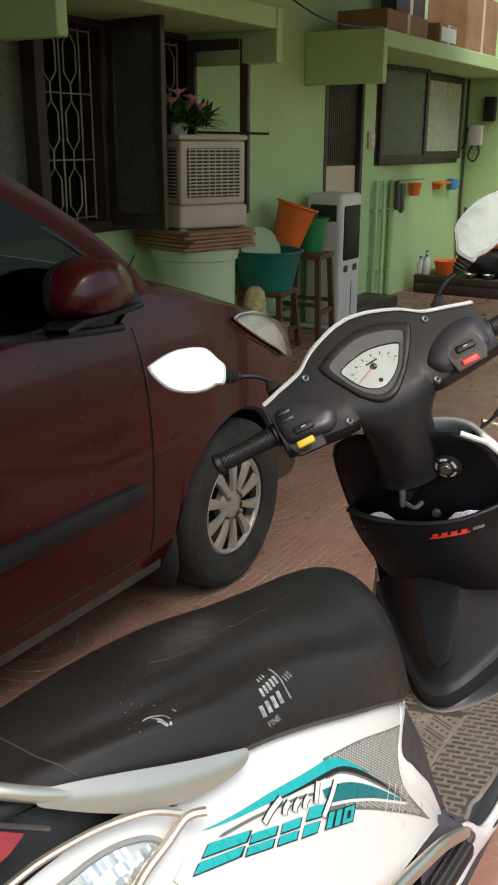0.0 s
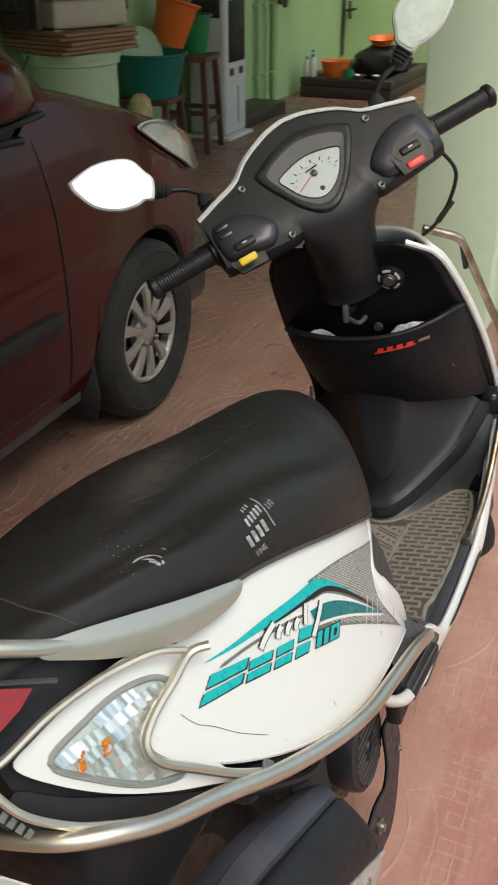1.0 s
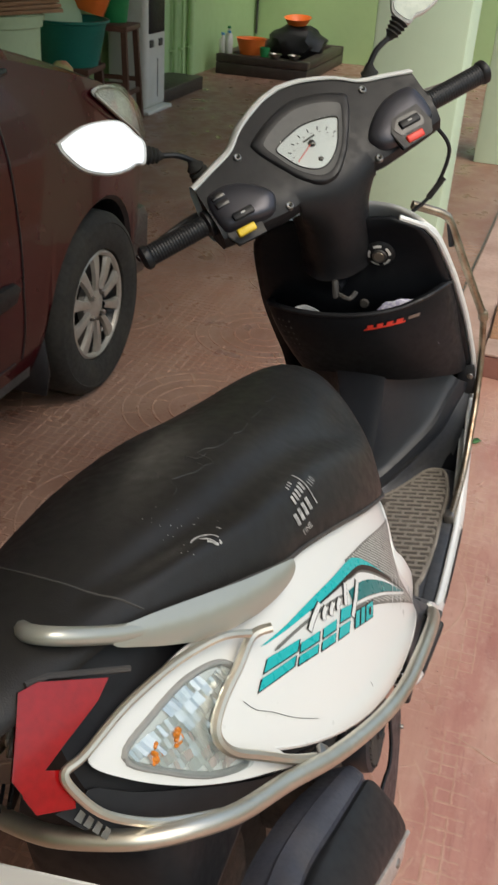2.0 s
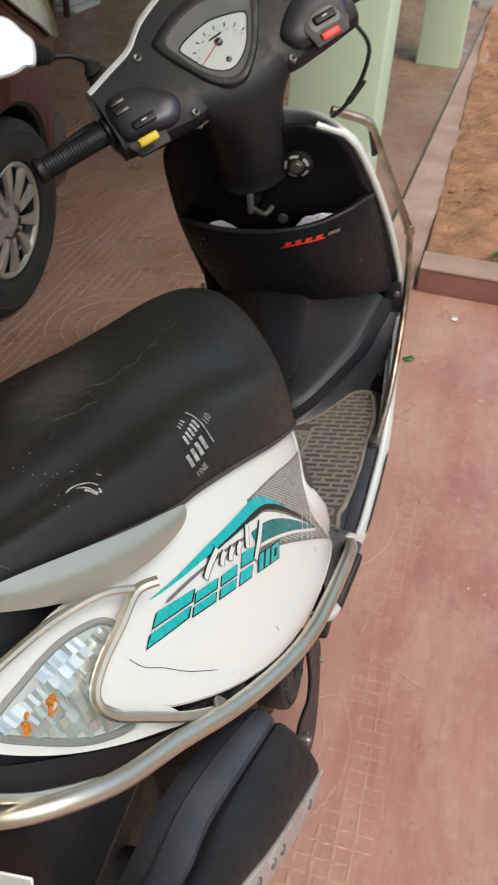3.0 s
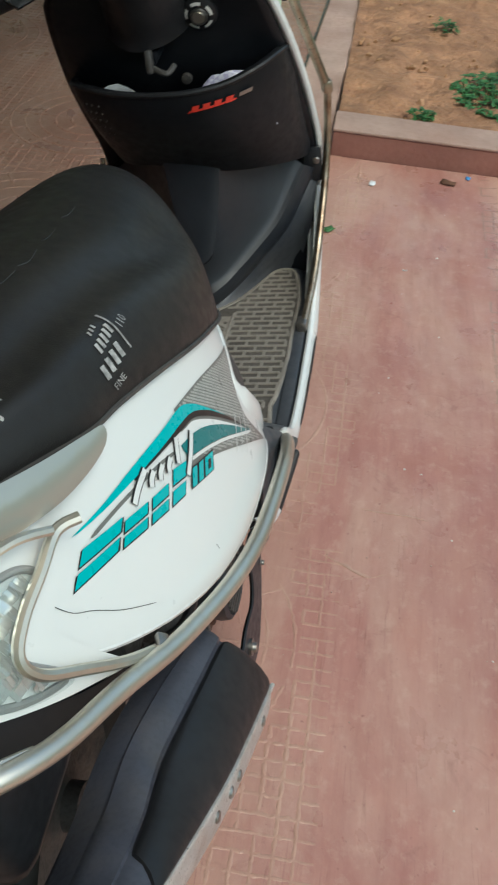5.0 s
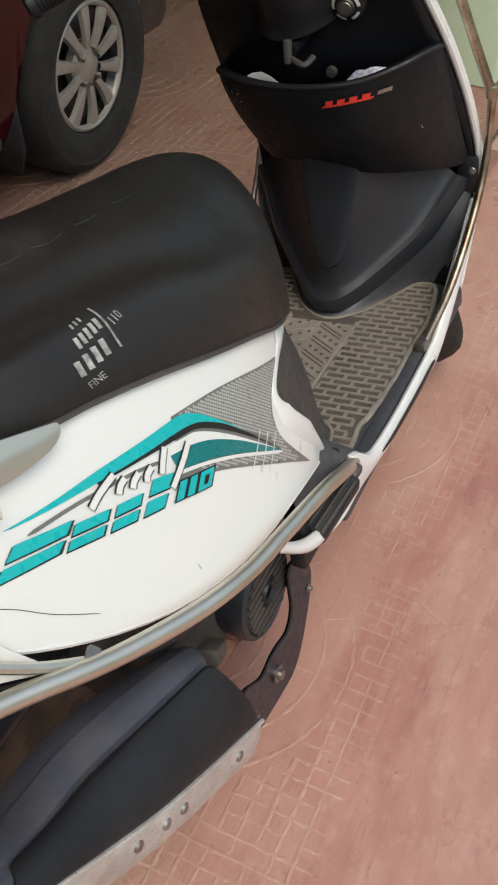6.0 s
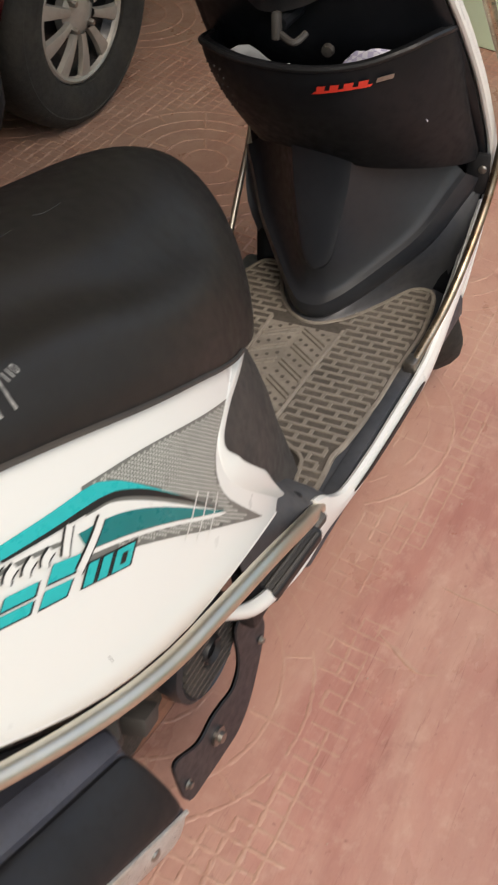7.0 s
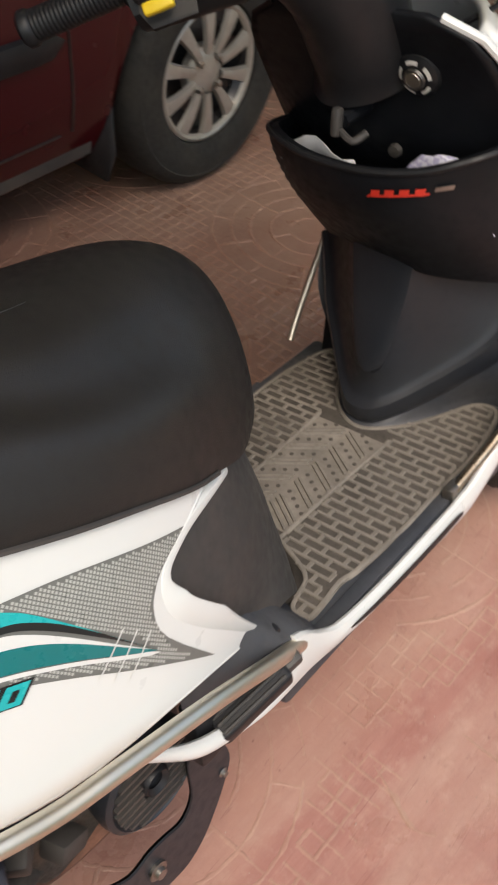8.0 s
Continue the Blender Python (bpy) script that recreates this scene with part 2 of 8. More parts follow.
    l.new(bp.outputs[0], b.inputs["Normal"])
    return m


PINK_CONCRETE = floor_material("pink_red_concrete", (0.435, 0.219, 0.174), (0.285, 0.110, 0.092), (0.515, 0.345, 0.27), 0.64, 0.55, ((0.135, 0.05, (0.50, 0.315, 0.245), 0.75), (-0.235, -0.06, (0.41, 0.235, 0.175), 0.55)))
GROOVE_DUST = floor_material("tan_dusty_ridge", (0.435, 0.252, 0.188), (0.345, 0.168, 0.128), (0.50, 0.335, 0.25), 0.7, 0.6)
GROOVE_DARK = floor_material("dirt_filled_joint", (0.36, 0.215, 0.17), (0.28, 0.145, 0.115), (0.42, 0.28, 0.22), 0.5, 0.4)
# ridges of the porch floor, their colour lowered with it for the shade
RIDGE_RED = floor_material("shaded_terracotta_ridge", (0.315, 0.172, 0.12), (0.25, 0.118, 0.083), (0.375, 0.245, 0.18), 0.7, 0.4)
BEZEL_GREY = material("bezel_grey_plastic", (0.10, 0.10, 0.098), 0.5, vary=0.12, bump=0.2, bump_scale=700, dist=0.0005)
# same stamped, dusty concrete as the driveway; porch shade darkens its colour
DUSTY_SHADED_FLOOR = floor_material("dusty_shaded_terracotta", (0.275, 0.158, 0.113), (0.195, 0.092, 0.066), (0.335, 0.22, 0.166), 0.6, 0.3)
KERB = material("kerb_concrete", (0.42, 0.29, 0.24), 0.85, vary=0.15, scale=6, bump=0.5, bump_scale=80, dist=0.004, stain=(0.3, 0.17, 0.13), stain_scale=4, stain_amount=0.5)
KERB_RED = material("red_cement_face", (0.30, 0.135, 0.105), 0.85, vary=0.15, scale=5, bump=0.5, bump_scale=80, dist=0.004, stain=(0.22, 0.09, 0.07), stain_scale=4, stain_amount=0.5)
SOIL = material("red_soil", (0.37, 0.195, 0.105), 0.95, vary=0.3, scale=9, bump=1.0, bump_scale=40, dist=0.02, stain=(0.21, 0.10, 0.055), stain_scale=14, stain_amount=0.75)
LEAF = material("leaf_green", (0.05, 0.13, 0.03), 0.6, vary=0.35, scale=30)


# ---- shape helpers ----
def mesh_object(name, bm, mat_, parent=None, label="", smooth=True):
    me = bpy.data.meshes.new(name)
    bm.normal_update()
    lay = bm.verts.layers.float_vector.get("lie")
    normals = [tuple(v[lay]) for v in bm.verts] if lay else None
    bm.to_mesh(me)
    bm.free()
    mats = mat_ if isinstance(mat_, (list, tuple)) else [mat_]
    for m in mats:
        me.materials.append(m)
    if smooth:
        me.shade_smooth()
        me.set_sharp_from_angle(angle=radians(38))
    if normals:
        me.normals_split_custom_set_from_vertices(normals)
    ob = new(name, me)
    if parent:
        ob.parent = parent
    if label:
        ob["label"] = label
    return ob


def part(name, bm, mat_, parent, label="", smooth=True):
    return mesh_object(name, bm, mat_, parent, label, smooth)


def thing(name, label, category, m=None, group="", kind=""):
    ob = tagged(new(name), label, category, group, kind)
    if m is not None:
        ob.matrix_world = m
    return ob


def structure(name, bm, mat_, label, category, smooth=False):
    return tagged(mesh_object(name, bm, mat_, None, "", smooth), label, category, "", "structure")


def catmull(pts, n=8, closed=False):
    """A smooth curve through points."""
    p = [Vector(q) for q in pts]
    out = []
    k = len(p)
    for i in range(k if closed else k - 1):
        a, b, c, d = (p[(i - 1) % k], p[i], p[(i + 1) % k], p[(i + 2) % k]) if closed else (p[max(i - 1, 0)], p[i], p[i + 1], p[min(i + 2, k - 1)])
        for j in range(n):
            t = j / n
            out.append(0.5 * ((2 * b) + (c - a) * t + (2 * a - 5 * b + 4 * c - d) * t * t + (3 * b - a - 3 * c + d) * t ** 3))
    if not closed:
        out.append(p[-1])
    return out


def add_box(bm, lo, hi, bevel=0.0, segs=2, m=None):
    """A box between two corners, its edges rounded."""
    g = bmesh.ops.create_cube(bm, size=1.0)
    vs = g["verts"]
    for v in vs:
        v.co = Vector([(lo[i] + hi[i]) / 2 + v.co[i] * (hi[i] - lo[i]) for i in range(3)])
    if bevel:
        es = list({e for v in vs for e in v.link_edges})
        r = bmesh.ops.bevel(bm, geom=es, offset=bevel, segments=segs, affect="EDGES", profile=0.5)
        vs = list({v for f in r["faces"] for v in f.verts} | {v for v in vs if v.is_valid})
    if m is not None:
        seen, todo = set(vs), list(vs)
        while todo:
            v = todo.pop()
            for e in v.link_edges:
                o = e.other_vert(v)
                if o not in seen:
                    seen.add(o)
                    todo.append(o)
        for v in seen:
            v.co = m @ v.co
    return bm


def box(lo, hi, bevel=0.0, segs=2, m=None):
    return add_box(bmesh.new(), lo, hi, bevel, segs, m)


def add_grid(bm, rows, close_u=False, close_v=False, cap=False, mat_index=0):
    """A skin over rows of points. close_u: each row is a ring; cap: closes the first and last ring."""
    vs = [[bm.verts.new(p) for p in r] for r in rows]
    nu, nv = len(rows[0]), len(rows)
    for j in range(nv if close_v else nv - 1):
        for i in range(nu if close_u else nu - 1):
            a, b, c, d = vs[j][i], vs[j][(i + 1) % nu], vs[(j + 1) % nv][(i + 1) % nu], vs[(j + 1) % nv][i]
            f = bm.faces.new((a, b, c, d))
            f.material_index = mat_index
    if cap:
        bm.faces.new(list(reversed(vs[0]))).material_index = mat_index
        bm.faces.new(vs[-1]).material_index = mat_index
    return vs


def grid(rows, close_u=False, close_v=False, cap=False):
    bm = bmesh.new()
    add_grid(bm, rows, close_u, close_v, cap)
    return bm


def add_tube(bm, pts, r, seg=10, closed=False, cap=True):
    """A round bar along points; r may be a list."""
    pts = [Vector(p) for p in pts]
    n = len(pts)
    rows, ref = [], None
    for i, p in enumerate(pts):
        t = (pts[(i + 1) % n] - pts[i - 1]) if closed else pts[min(i + 1, n - 1)] - pts[max(i - 1, 0)]
        t.normalize()
        if ref is None:
            ref = t.orthogonal().normalized()
        ref = (ref - t * ref.dot(t)).normalized()
        side = t.cross(ref)
        rr = r[i] if isinstance(r, (list, tuple)) else r
        rows.append([p + (ref * math.cos(2 * math.pi * k / seg) + side * math.sin(2 * math.pi * k / seg)) * rr for k in range(seg)])
    add_grid(bm, rows, True, closed, cap and not closed)
    return bm


def tube(pts, r, seg=10, closed=False):
    return add_tube(bmesh.new(), pts, r, seg, closed)


def add_lathe(bm, profile, seg=32, m=None, close=False):
    """A turned form: profile of (radius, height) round z, then moved by m."""
    m = m or Matrix()
    rows = [[m @ Vector((r * math.cos(2 * math.pi * k / seg), r * math.sin(2 * math.pi * k / seg), z)) for k in range(seg)] for r, z in profile]
    add_grid(bm, rows, True, close)
    return bm


def lathe(profile, seg=32, m=None, close=False):
    return add_lathe(bmesh.new(), profile, seg, m, close)


def add_poly(bm, pts):
    f = bm.faces.new([bm.verts.new(p) for p in pts])
    return f


def sheet(outline, surf, off=0.0, cell=0.02, thick=0.0):
    """A sheet cut to an outline of (u, v) and laid on the surface surf(u, v) -> point, lifted by off along its normal."""
    bm = bmesh.new()
    pts = []
    for p in outline:
        if not pts or (Vector(p[:2]) - Vector(pts[-1])).length > 1e-5:
            pts.append((p[0], p[1]))
    add_poly(bm, [(u, v, 0) for u, v in pts])
    bmesh.ops.triangulate(bm, faces=bm.faces[:])
    us, vs = [p[0] for p in pts], [p[1] for p in pts]
    for ax, lo, hi in ((0, min(us), max(us)), (1, min(vs), max(vs))):
        k = max(1, int((hi - lo) / cell))
        for i in range(1, k):
            no = Vector((1, 0, 0)) if ax == 0 else Vector((0, 1, 0))
            bmesh.ops.bisect_plane(bm, geom=bm.verts[:] + bm.edges[:] + bm.faces[:], dist=1e-6, plane_co=no * (lo + (hi - lo) * i / k), plane_no=no)
    e = 0.002
    lie = bm.verts.layers.float_vector.new("lie")
    facing = 1.0 if (thick or off) >= 0 else -1.0

    def lifted(vert, o):
        u, v = vert.co.x, vert.co.y
        p = Vector(surf(u, v))
        no = (Vector(surf(u + e, v)) - Vector(surf(u - e, v))).cross(Vector(surf(u, v + e)) - Vector(surf(u, v - e))).normalized()
        vert[lie] = no * facing
        return p + no * o

    if thick:
        g = bmesh.ops.extrude_face_region(bm, geom=bm.faces[:])
        top = {v for v in g["geom"] if isinstance(v, bmesh.types.BMVert)}
        for v in bm.verts:
            v.co = lifted(v, off + thick if v in top else off)
    else:
        for v in bm.verts:
            v.co = lifted(v, off)
    if thick:
        bmesh.ops.recalc_face_normals(bm, faces=bm.faces[:])
    bm.normal_update()
    for v in bm.verts:
        if v[lie].dot(v.normal) < 0:
            v[lie] = -v[lie]
    return bm


def transform(bm, m):
    bmesh.ops.transform(bm, matrix=m, verts=bm.verts[:])
    return bm


def smooth01(t):
    t = min(1.0, max(0.0, t))
    return t * t * (3 - 2 * t)


def lerp(a, b, t):
    return a + (b - a) * t


def table(points):
    """A smooth function through (x, value) pairs that never overshoots them."""
    rise = [(fb - fa) / (b - a) for (a, fa), (b, fb) in zip(points, points[1:])]
    slope = [rise[0]] + [2 * p * q / (p + q) if p * q > 0 else 0.0 for p, q in zip(rise, rise[1:])] + [rise[-1]]

    def f(x):
        if x <= points[0][0]:
            return points[0][1]
        for i in range(len(rise)):
            (a, fa), (b, fb) = points[i], points[i + 1]
            if x <= b:
                w, t = b - a, (x - a) / (b - a)
                return fa + t * (fb - fa) + t * (1 - t) * ((1 - t) * (slope[i] - rise[i]) - t * (slope[i + 1] - rise[i])) * w
        return points[-1][1]
    return f


# ---- the porch ----
WX = -3.42


def wall_with_holes(name, y0, y1, z1, holes, label):
    """A wall along y at WX, 0.2 thick, with openings (y0, y1, z0, z1)."""
    bm = bmesh.new()
    at = y0
    for a, b, c, d in sorted(holes):
        add_box(bm, (WX - 0.2, at, 0), (WX, a, z1))
        if c > 0:
            add_box(bm, (WX - 0.2, a, 0), (WX, b, c))
        add_box(bm, (WX - 0.2, a, d), (WX, b, z1))
        at = b
    add_box(bm, (WX - 0.2, at, 0), (WX, y1, z1))
    return structure(name, bm, GREEN_WALL, label, "wall")


floor = structure("floor", box((-3.7, -3.4, -0.12), (-0.46, 10.0, 0.0)), DUSTY_SHADED_FLOOR, "reddish pink patterned concrete porch floor", "floor")
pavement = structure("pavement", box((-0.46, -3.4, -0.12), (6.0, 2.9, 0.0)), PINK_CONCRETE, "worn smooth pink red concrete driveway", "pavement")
bm = bmesh.new()
ends = []
for y in (2.9, 9.9):
    l, r = -0.494 + 0.030 * (y - 3.2), -0.340 + 0.021 * (y - 3.3)
    ends.append([(l, y, -0.12), (r, y, -0.12), (r, y, 0.022), (r - 0.006, y, 0.026), (l + 0.006, y, 0.016), (l, y, 0.010)])
add_grid(bm, ends, True, False, True)
structure("pavement", bm, KERB, "narrow pinkish concrete kerb strip along the soil bed", "kerb", True)
structure("floor", box((-0.4598, 2.9, -0.12), (-0.30, 10.0, -0.0005)), DUSTY_SHADED_FLOOR, "pinkish concrete edge of the porch floor", "floor")
structure("joint", grid([[(-0.506 + 0.030 * (y - 3.2) + d, y, 0.0012) for d in (0.0, 0.013)] for y in (2.95, 4.5, 6.2, 8.0, 9.9)]), INK, "dark open joint along the kerb strip", "joint")
kerb = structure("kerb", box((-0.335, 2.905, -0.12), (6.0, 3.035, 0.076), 0.004), KERB_RED, "low kerb of the soil bed with a dark red face", "kerb", True)
part("kerb_cap", box((-0.336, 2.902, 0.0762), (6.0, 3.045, 0.086), 0.004), KERB, kerb, "dusty tan cement cap")
WIN1, DOOR, WIN2 = (2.95, 4.96, 0.90, 2.02), (6.70, 7.42, 0.0, 2.0), (7.66, 9.80, 1.19, 2.05)
wall_west = wall_with_holes("wall_west", -3.4, 9.95, 2.85, [WIN1, DOOR, WIN2], "light green painted plaster house wall")
wall_north = structure("wall_north", box((WX - 0.2, 9.95, 0), (-0.75, 10.15, 2.85)), GREEN_WALL, "light green painted plaster end wall", "wall")
# unseen wall added to shut light out of the porch
wall_south = structure("wall_south", box((WX - 0.2, -3.6, 0), (-0.6, -3.4, 2.85)), GREEN_WALL, "light green wall, unseen, added to darken the porch", "wall")
# unseen slab; its edges are set for shade, the north end left open
ceiling = structure("ceiling", box((WX - 0.2, -3.6, 2.85), (-0.15, 7.6, 3.0)), CEIL, "pale porch ceiling slab, unseen, its edges set to shade the porch", "ceiling")
rooms = bmesh.new()
add_box(rooms, (-6.4, -3.6, 0), (-6.2, 10.15, 2.85))
add_box(rooms, (-6.4, -3.8, 0), (WX - 0.2, -3.6, 2.85))
add_box(rooms, (-6.4, 10.15, 0), (WX - 0.2, 10.35, 2.85))
add_box(rooms, (-6.4, -3.8, 2.85), (WX - 0.2, 10.35, 3.0))
add_box(rooms, (-6.4, -3.8, -0.12), (-3.7, 10.35, 0.0))
structure("wall_room", rooms, CEIL, "dim unlit room behind the windows", "wall")
for x0, x1, y0, y1 in ((-0.915, -0.60, 3.35, 3.67), (-0.70, -0.44, 6.15, 6.5)):
    structure("pillar", box((x0, y0, 0), (x1, y1, 2.85), 0.008), GREEN_PALE, "pale green painted square porch pillar", "pillar", True)
structure("beam", box((-0.915, -3.4, 2.5), (-0.60, 9.95, 2.849)), GREEN_PALE, "green painted edge beam of the porch roof", "beam")
# soil bed with clods, edged far off by a white wall
bm = bmesh.new()
n = 90
rows = []
for j in range(n + 1):
    y = lerp(3.06, 8.4, (j / n) ** 1.3)
    rows.append([(lerp(-0.33, 4.0, (i / 70) ** 1.5), y, 0.040 + 0.030 * noise.noise((lerp(-0.33, 4.0, (i / 70) ** 1.5) * 2.3, y * 2.3, 0.3)) + 0.026 * noise.noise((lerp(-0.33, 4.0, (i / 70) ** 1.5) * 9, y * 9, 4.1)) + 0.012 * noise.noise((lerp(-0.33, 4.0, (i / 70) ** 1.5) * 26, y * 26, 2.1))) for i in range(71)])
add_grid(bm, rows)
soil = structure("soil_bed", bm, SOIL, "loose lumpy reddish brown garden soil", "soil", True)
ground = structure("ground", box((-90, -90, -0.5), (90, 90, -0.125)), SOIL, "bare reddish brown earth around the house", "ground")
structure("white_kerb", box((-0.45, 8.42, -0.1), (4.2, 8.62, 0.26), 0.01), CEIL, "white painted low kerb wall beyond the soil", "kerb", True)
# two unseen walls added: one to be mirrored, one to block low sky
structure("wall_yard", box((-0.58, -4.4, -0.1), (4.19, -4.2, 2.4)), GREEN_PALE, "plain pale green wall, unseen, added for reflections", "wall")
structure("wall_yard", box((4.2, -8.0, -0.1), (4.4, 14.0, 1.9)), GREEN_PALE, "plain wall, unseen, added to block the low sky", "wall")


# ---- the scooter: local x to its right, y ahead, z up; it leans left on its side stand ----
scooter = thing("motor_scooter", "white step-through motor scooter with teal side stickers leaning on its stand", "scooter", pose(-0.445, 0, 0, 0, -11, 0))


def flank(y, h):
    """How far the tail panel stands out from the middle."""
    d = h - 0.57
    return 0.187 - (0.45 if y < 0.93 else 1.25) * (y - 0.93) ** 2 - 0.30 * d - 0.5 * d * d


def on_flank(side):
    return lambda y, h: (side * flank(y, h), y, h)


def side_sheet(outline, side, off, cell=0.02, thick=0.0, surf=None):
    """A sheet on the right (1) or left (-1) flank."""
    return sheet(outline, (surf or on_flank)(side), off * side, cell, thick * side)


# tail side panels
PANEL = catmull([(0.600, 0.690), (0.645, 0.703), (0.755, 0.722), (0.84, 0.702), (0.915, 0.678), (1.02, 0.636), (1.128, 0.578)], 6) + catmull(
    [(1.128, 0.578), (1.085, 0.575), (1.063, 0.572), (1.022, 0.565), (1.006, 0.548), (1.008, 0.521), (1.035, 0.483), (1.064, 0.449), (1.123, 0.378)], 5)[1:] + catmull(
    [(1.123, 0.378), (1.075, 0.408), (1.03, 0.430), (0.985, 0.445), (0.945, 0.453), (0.865, 0.463), (0.775, 0.487), (0.70, 0.521), (0.64, 0.558), (0.595, 0.594), (0.563, 0.63), (0.552, 0.656), (0.565, 0.677), (0.600, 0.690)], 5)[1:-1]
for side in (1, -1):
    part("side_panel", side_sheet(PANEL, side, -0.004, 0.025, 0.004), WHITE, scooter, "glossy white tail side panel with scratches")
    rim_pts = [Vector(on_flank(side)(p[0], p[1])) for p in PANEL]
    part("panel_edge", tube([rim_pts[i] - Vector((side * 0.0022, 0, 0)) for i in range(0, len(rim_pts), 2)], 0.0030, 6, True), WHITE, scooter)

# seat
seat_top = table([(0.33, 0.794), (0.45, 0.813), (0.62, 0.812), (0.72, 0.811), (0.85, 0.803), (1.0, 0.777), (1.1, 0.764), (1.17, 0.755), (1.225, 0.735), (1.262, 0.700), (1.28, 0.648)])
seat_low = table([(0.33, 0.775), (0.53, 0.768), (0.58, 0.757), (0.66, 0.736), (0.739, 0.714), (0.792, 0.702), (0.849, 0.686), (0.917, 0.663), (1.007, 0.629), (1.127, 0.572), (1.2, 0.547), (1.28, 0.555)])
seat_left = table([(0.33, 0.125), (0.42, 0.136), (0.53, 0.151), (0.6, 0.155), (0.68, 0.171), (0.755, 0.184), (0.9, 0.189), (1.0, 0.181), (1.1, 0.166), (1.16, 0.147), (1.215, 0.118), (1.258, 0.074), (1.28, 0.022)])
seat_nose = table([(1.06, 0.158), (1.11, 0.149), (1.16, 0.136), (1.215, 0.110), (1.258, 0.078), (1.28, 0.034)])
seat_tail = table([(0.33, -0.025), (0.42, 0.01), (0.53, 0.038), (0.6, 0.068), (0.68, 0.102), (0.755, 0.136)])


def seat_right(y):
    """The hem overhangs the side panel by a few millimetres along its whole length."""
    hem = flank(y, seat_low(y)) + 0.0065
    a = smooth01((y - 0.70) / 0.08)
    b = smooth01((y - 1.11) / 0.07)
    return lerp(lerp(seat_tail(y), hem, a), seat_nose(y), b)


def seat_half(y):
    return (seat_right(y) + seat_left(y)) / 2


def seat_mid(y):
    return (seat_right(y) - seat_left(y)) / 2


def seat_point(y, a):
    c, s = math.cos(a), math.sin(a)
    w, lo, hi = seat_half(y), seat_low(y) + 0.005, seat_top(y)
    side, rise = abs(c) ** 1.01, max(0.0, s) ** 0.985
    # a soft crease runs along the shoulder: flatter above it, steeper below
    run = smooth01((y - 0.5) / 0.15) * smooth01((1.2 - y) / 0.1) if c > 0 else 0.0
    crease = 0.60 - 0.12 * smooth01((y - 0.92) / 0.12)
    flat = run * (0.0062 * math.exp(-((a - crease - 0.30) / 0.17) ** 2) - 0.0036 * math.exp(-((a - crease + 0.02) / 0.15) ** 2))
    return Vector((seat_mid(y) + w * math.copysign(side, c) - flat * 0.8, y, lo + (hi - lo) * rise - flat))


rows = []
for i in range(61):
    y = 0.33 + 0.95 * (1 - (1 - i / 60) ** 1.35)
    rows.append([seat_point(y, math.pi * k / 72) for k in range(73)])
bm = bmesh.new()
vs = add_grid(bm, rows)
for ring in (vs[0], vs[-1]):
    bm.faces.new(ring)
for j in range(len(vs) - 1):
    bm.faces.new((vs[j][0], vs[j + 1][0], vs[j + 1][-1], vs[j][-1]))
bmesh.ops.recalc_face_normals(bm, faces=bm.faces[:])
seat = part("seat", bm, VINYL, scooter, "worn black vinyl seat with small torn spots")
part("seam", tube([seat_point(0.5519 + 0.020 * (1.2462 - a) ** 2 - 0.005 * (1.25 - a), a) + Vector((0, 0, 0.0004)) for a in [0.25 + 2.5 * k / 40 for k in range(41)]], 0.0011, 6), GREY_PLASTIC, seat, "raised seat seam")
part("hem", tube([seat_point(y, 0.02) + Vector((0.001, 0, -0.003)) for y in [0.60 + 0.53 * k / 40 for k in range(41)]], 0.0028, 6), GREY_PLASTIC, seat, "dusty grey welt along the seat hem")


# dark body between seat and wheels
rows = []
for i in range(25):
    y = 0.445 + 0.735 * i / 24
    top, low = seat_low(y) - 0.004, 0.62 - 0.18 * smooth01((y - 0.5) / 0.4)

    def inner_half(z):
        return max(0.006, min(flank(y, z) - 0.012, 0.135))

    zs = [lerp(low, top, s) for s in (0, 0.5, 1)]
    rows.append([(inner_half(z), y, z) for z in zs] + [(-inner_half(z), y, z) for z in zs[::-1]])
part("inner_body", grid(rows, True, False, True), BLACK, scooter)

# grab rail blades
GRAB = catmull([(0.735, 0.721), (0.717, 0.711), (0.66, 0.713), (0.60, 0.729), (0.565, 0.746), (0.530, 0.768), (0.514, 0.780), (0.520, 0.788), (0.545, 0.783), (0.60, 0.766), (0.663, 0.745), (0.718, 0.728)], 5, True)


grab_mid = table([(0.47, 0.802), (0.53, 0.781), (0.585, 0.758), (0.66, 0.734), (0.72, 0.721), (0.76, 0.716)])


def on_grab(side):
    return lambda y, h: (side * (flank(y, h) + 0.006 + 0.012 * max(0.0, 1 - abs((h - grab_mid(y)) / 0.030) ** 1.5) + 0.006 * math.sin((y - 0.48) * 11)), y, h)


for side in (1, -1):
    part("grab_rail", side_sheet(GRAB, side, 0.0, 0.007, 0.006, on_grab), CHAMPAGNE, scooter, "champagne silver grab rail")
part("grab_rail", tube(catmull([(-0.062, 0.555, 0.768), (-0.046, 0.522, 0.785), (-0.028, 0.495, 0.802), (-0.010, 0.480, 0.812), (0.010, 0.480, 0.812), (0.028, 0.495, 0.802), (0.046, 0.522, 0.785), (0.062, 0.555, 0.768)], 6), 0.0085, 10), CHAMPAGNE, scooter, "champagne silver rear grip loop")

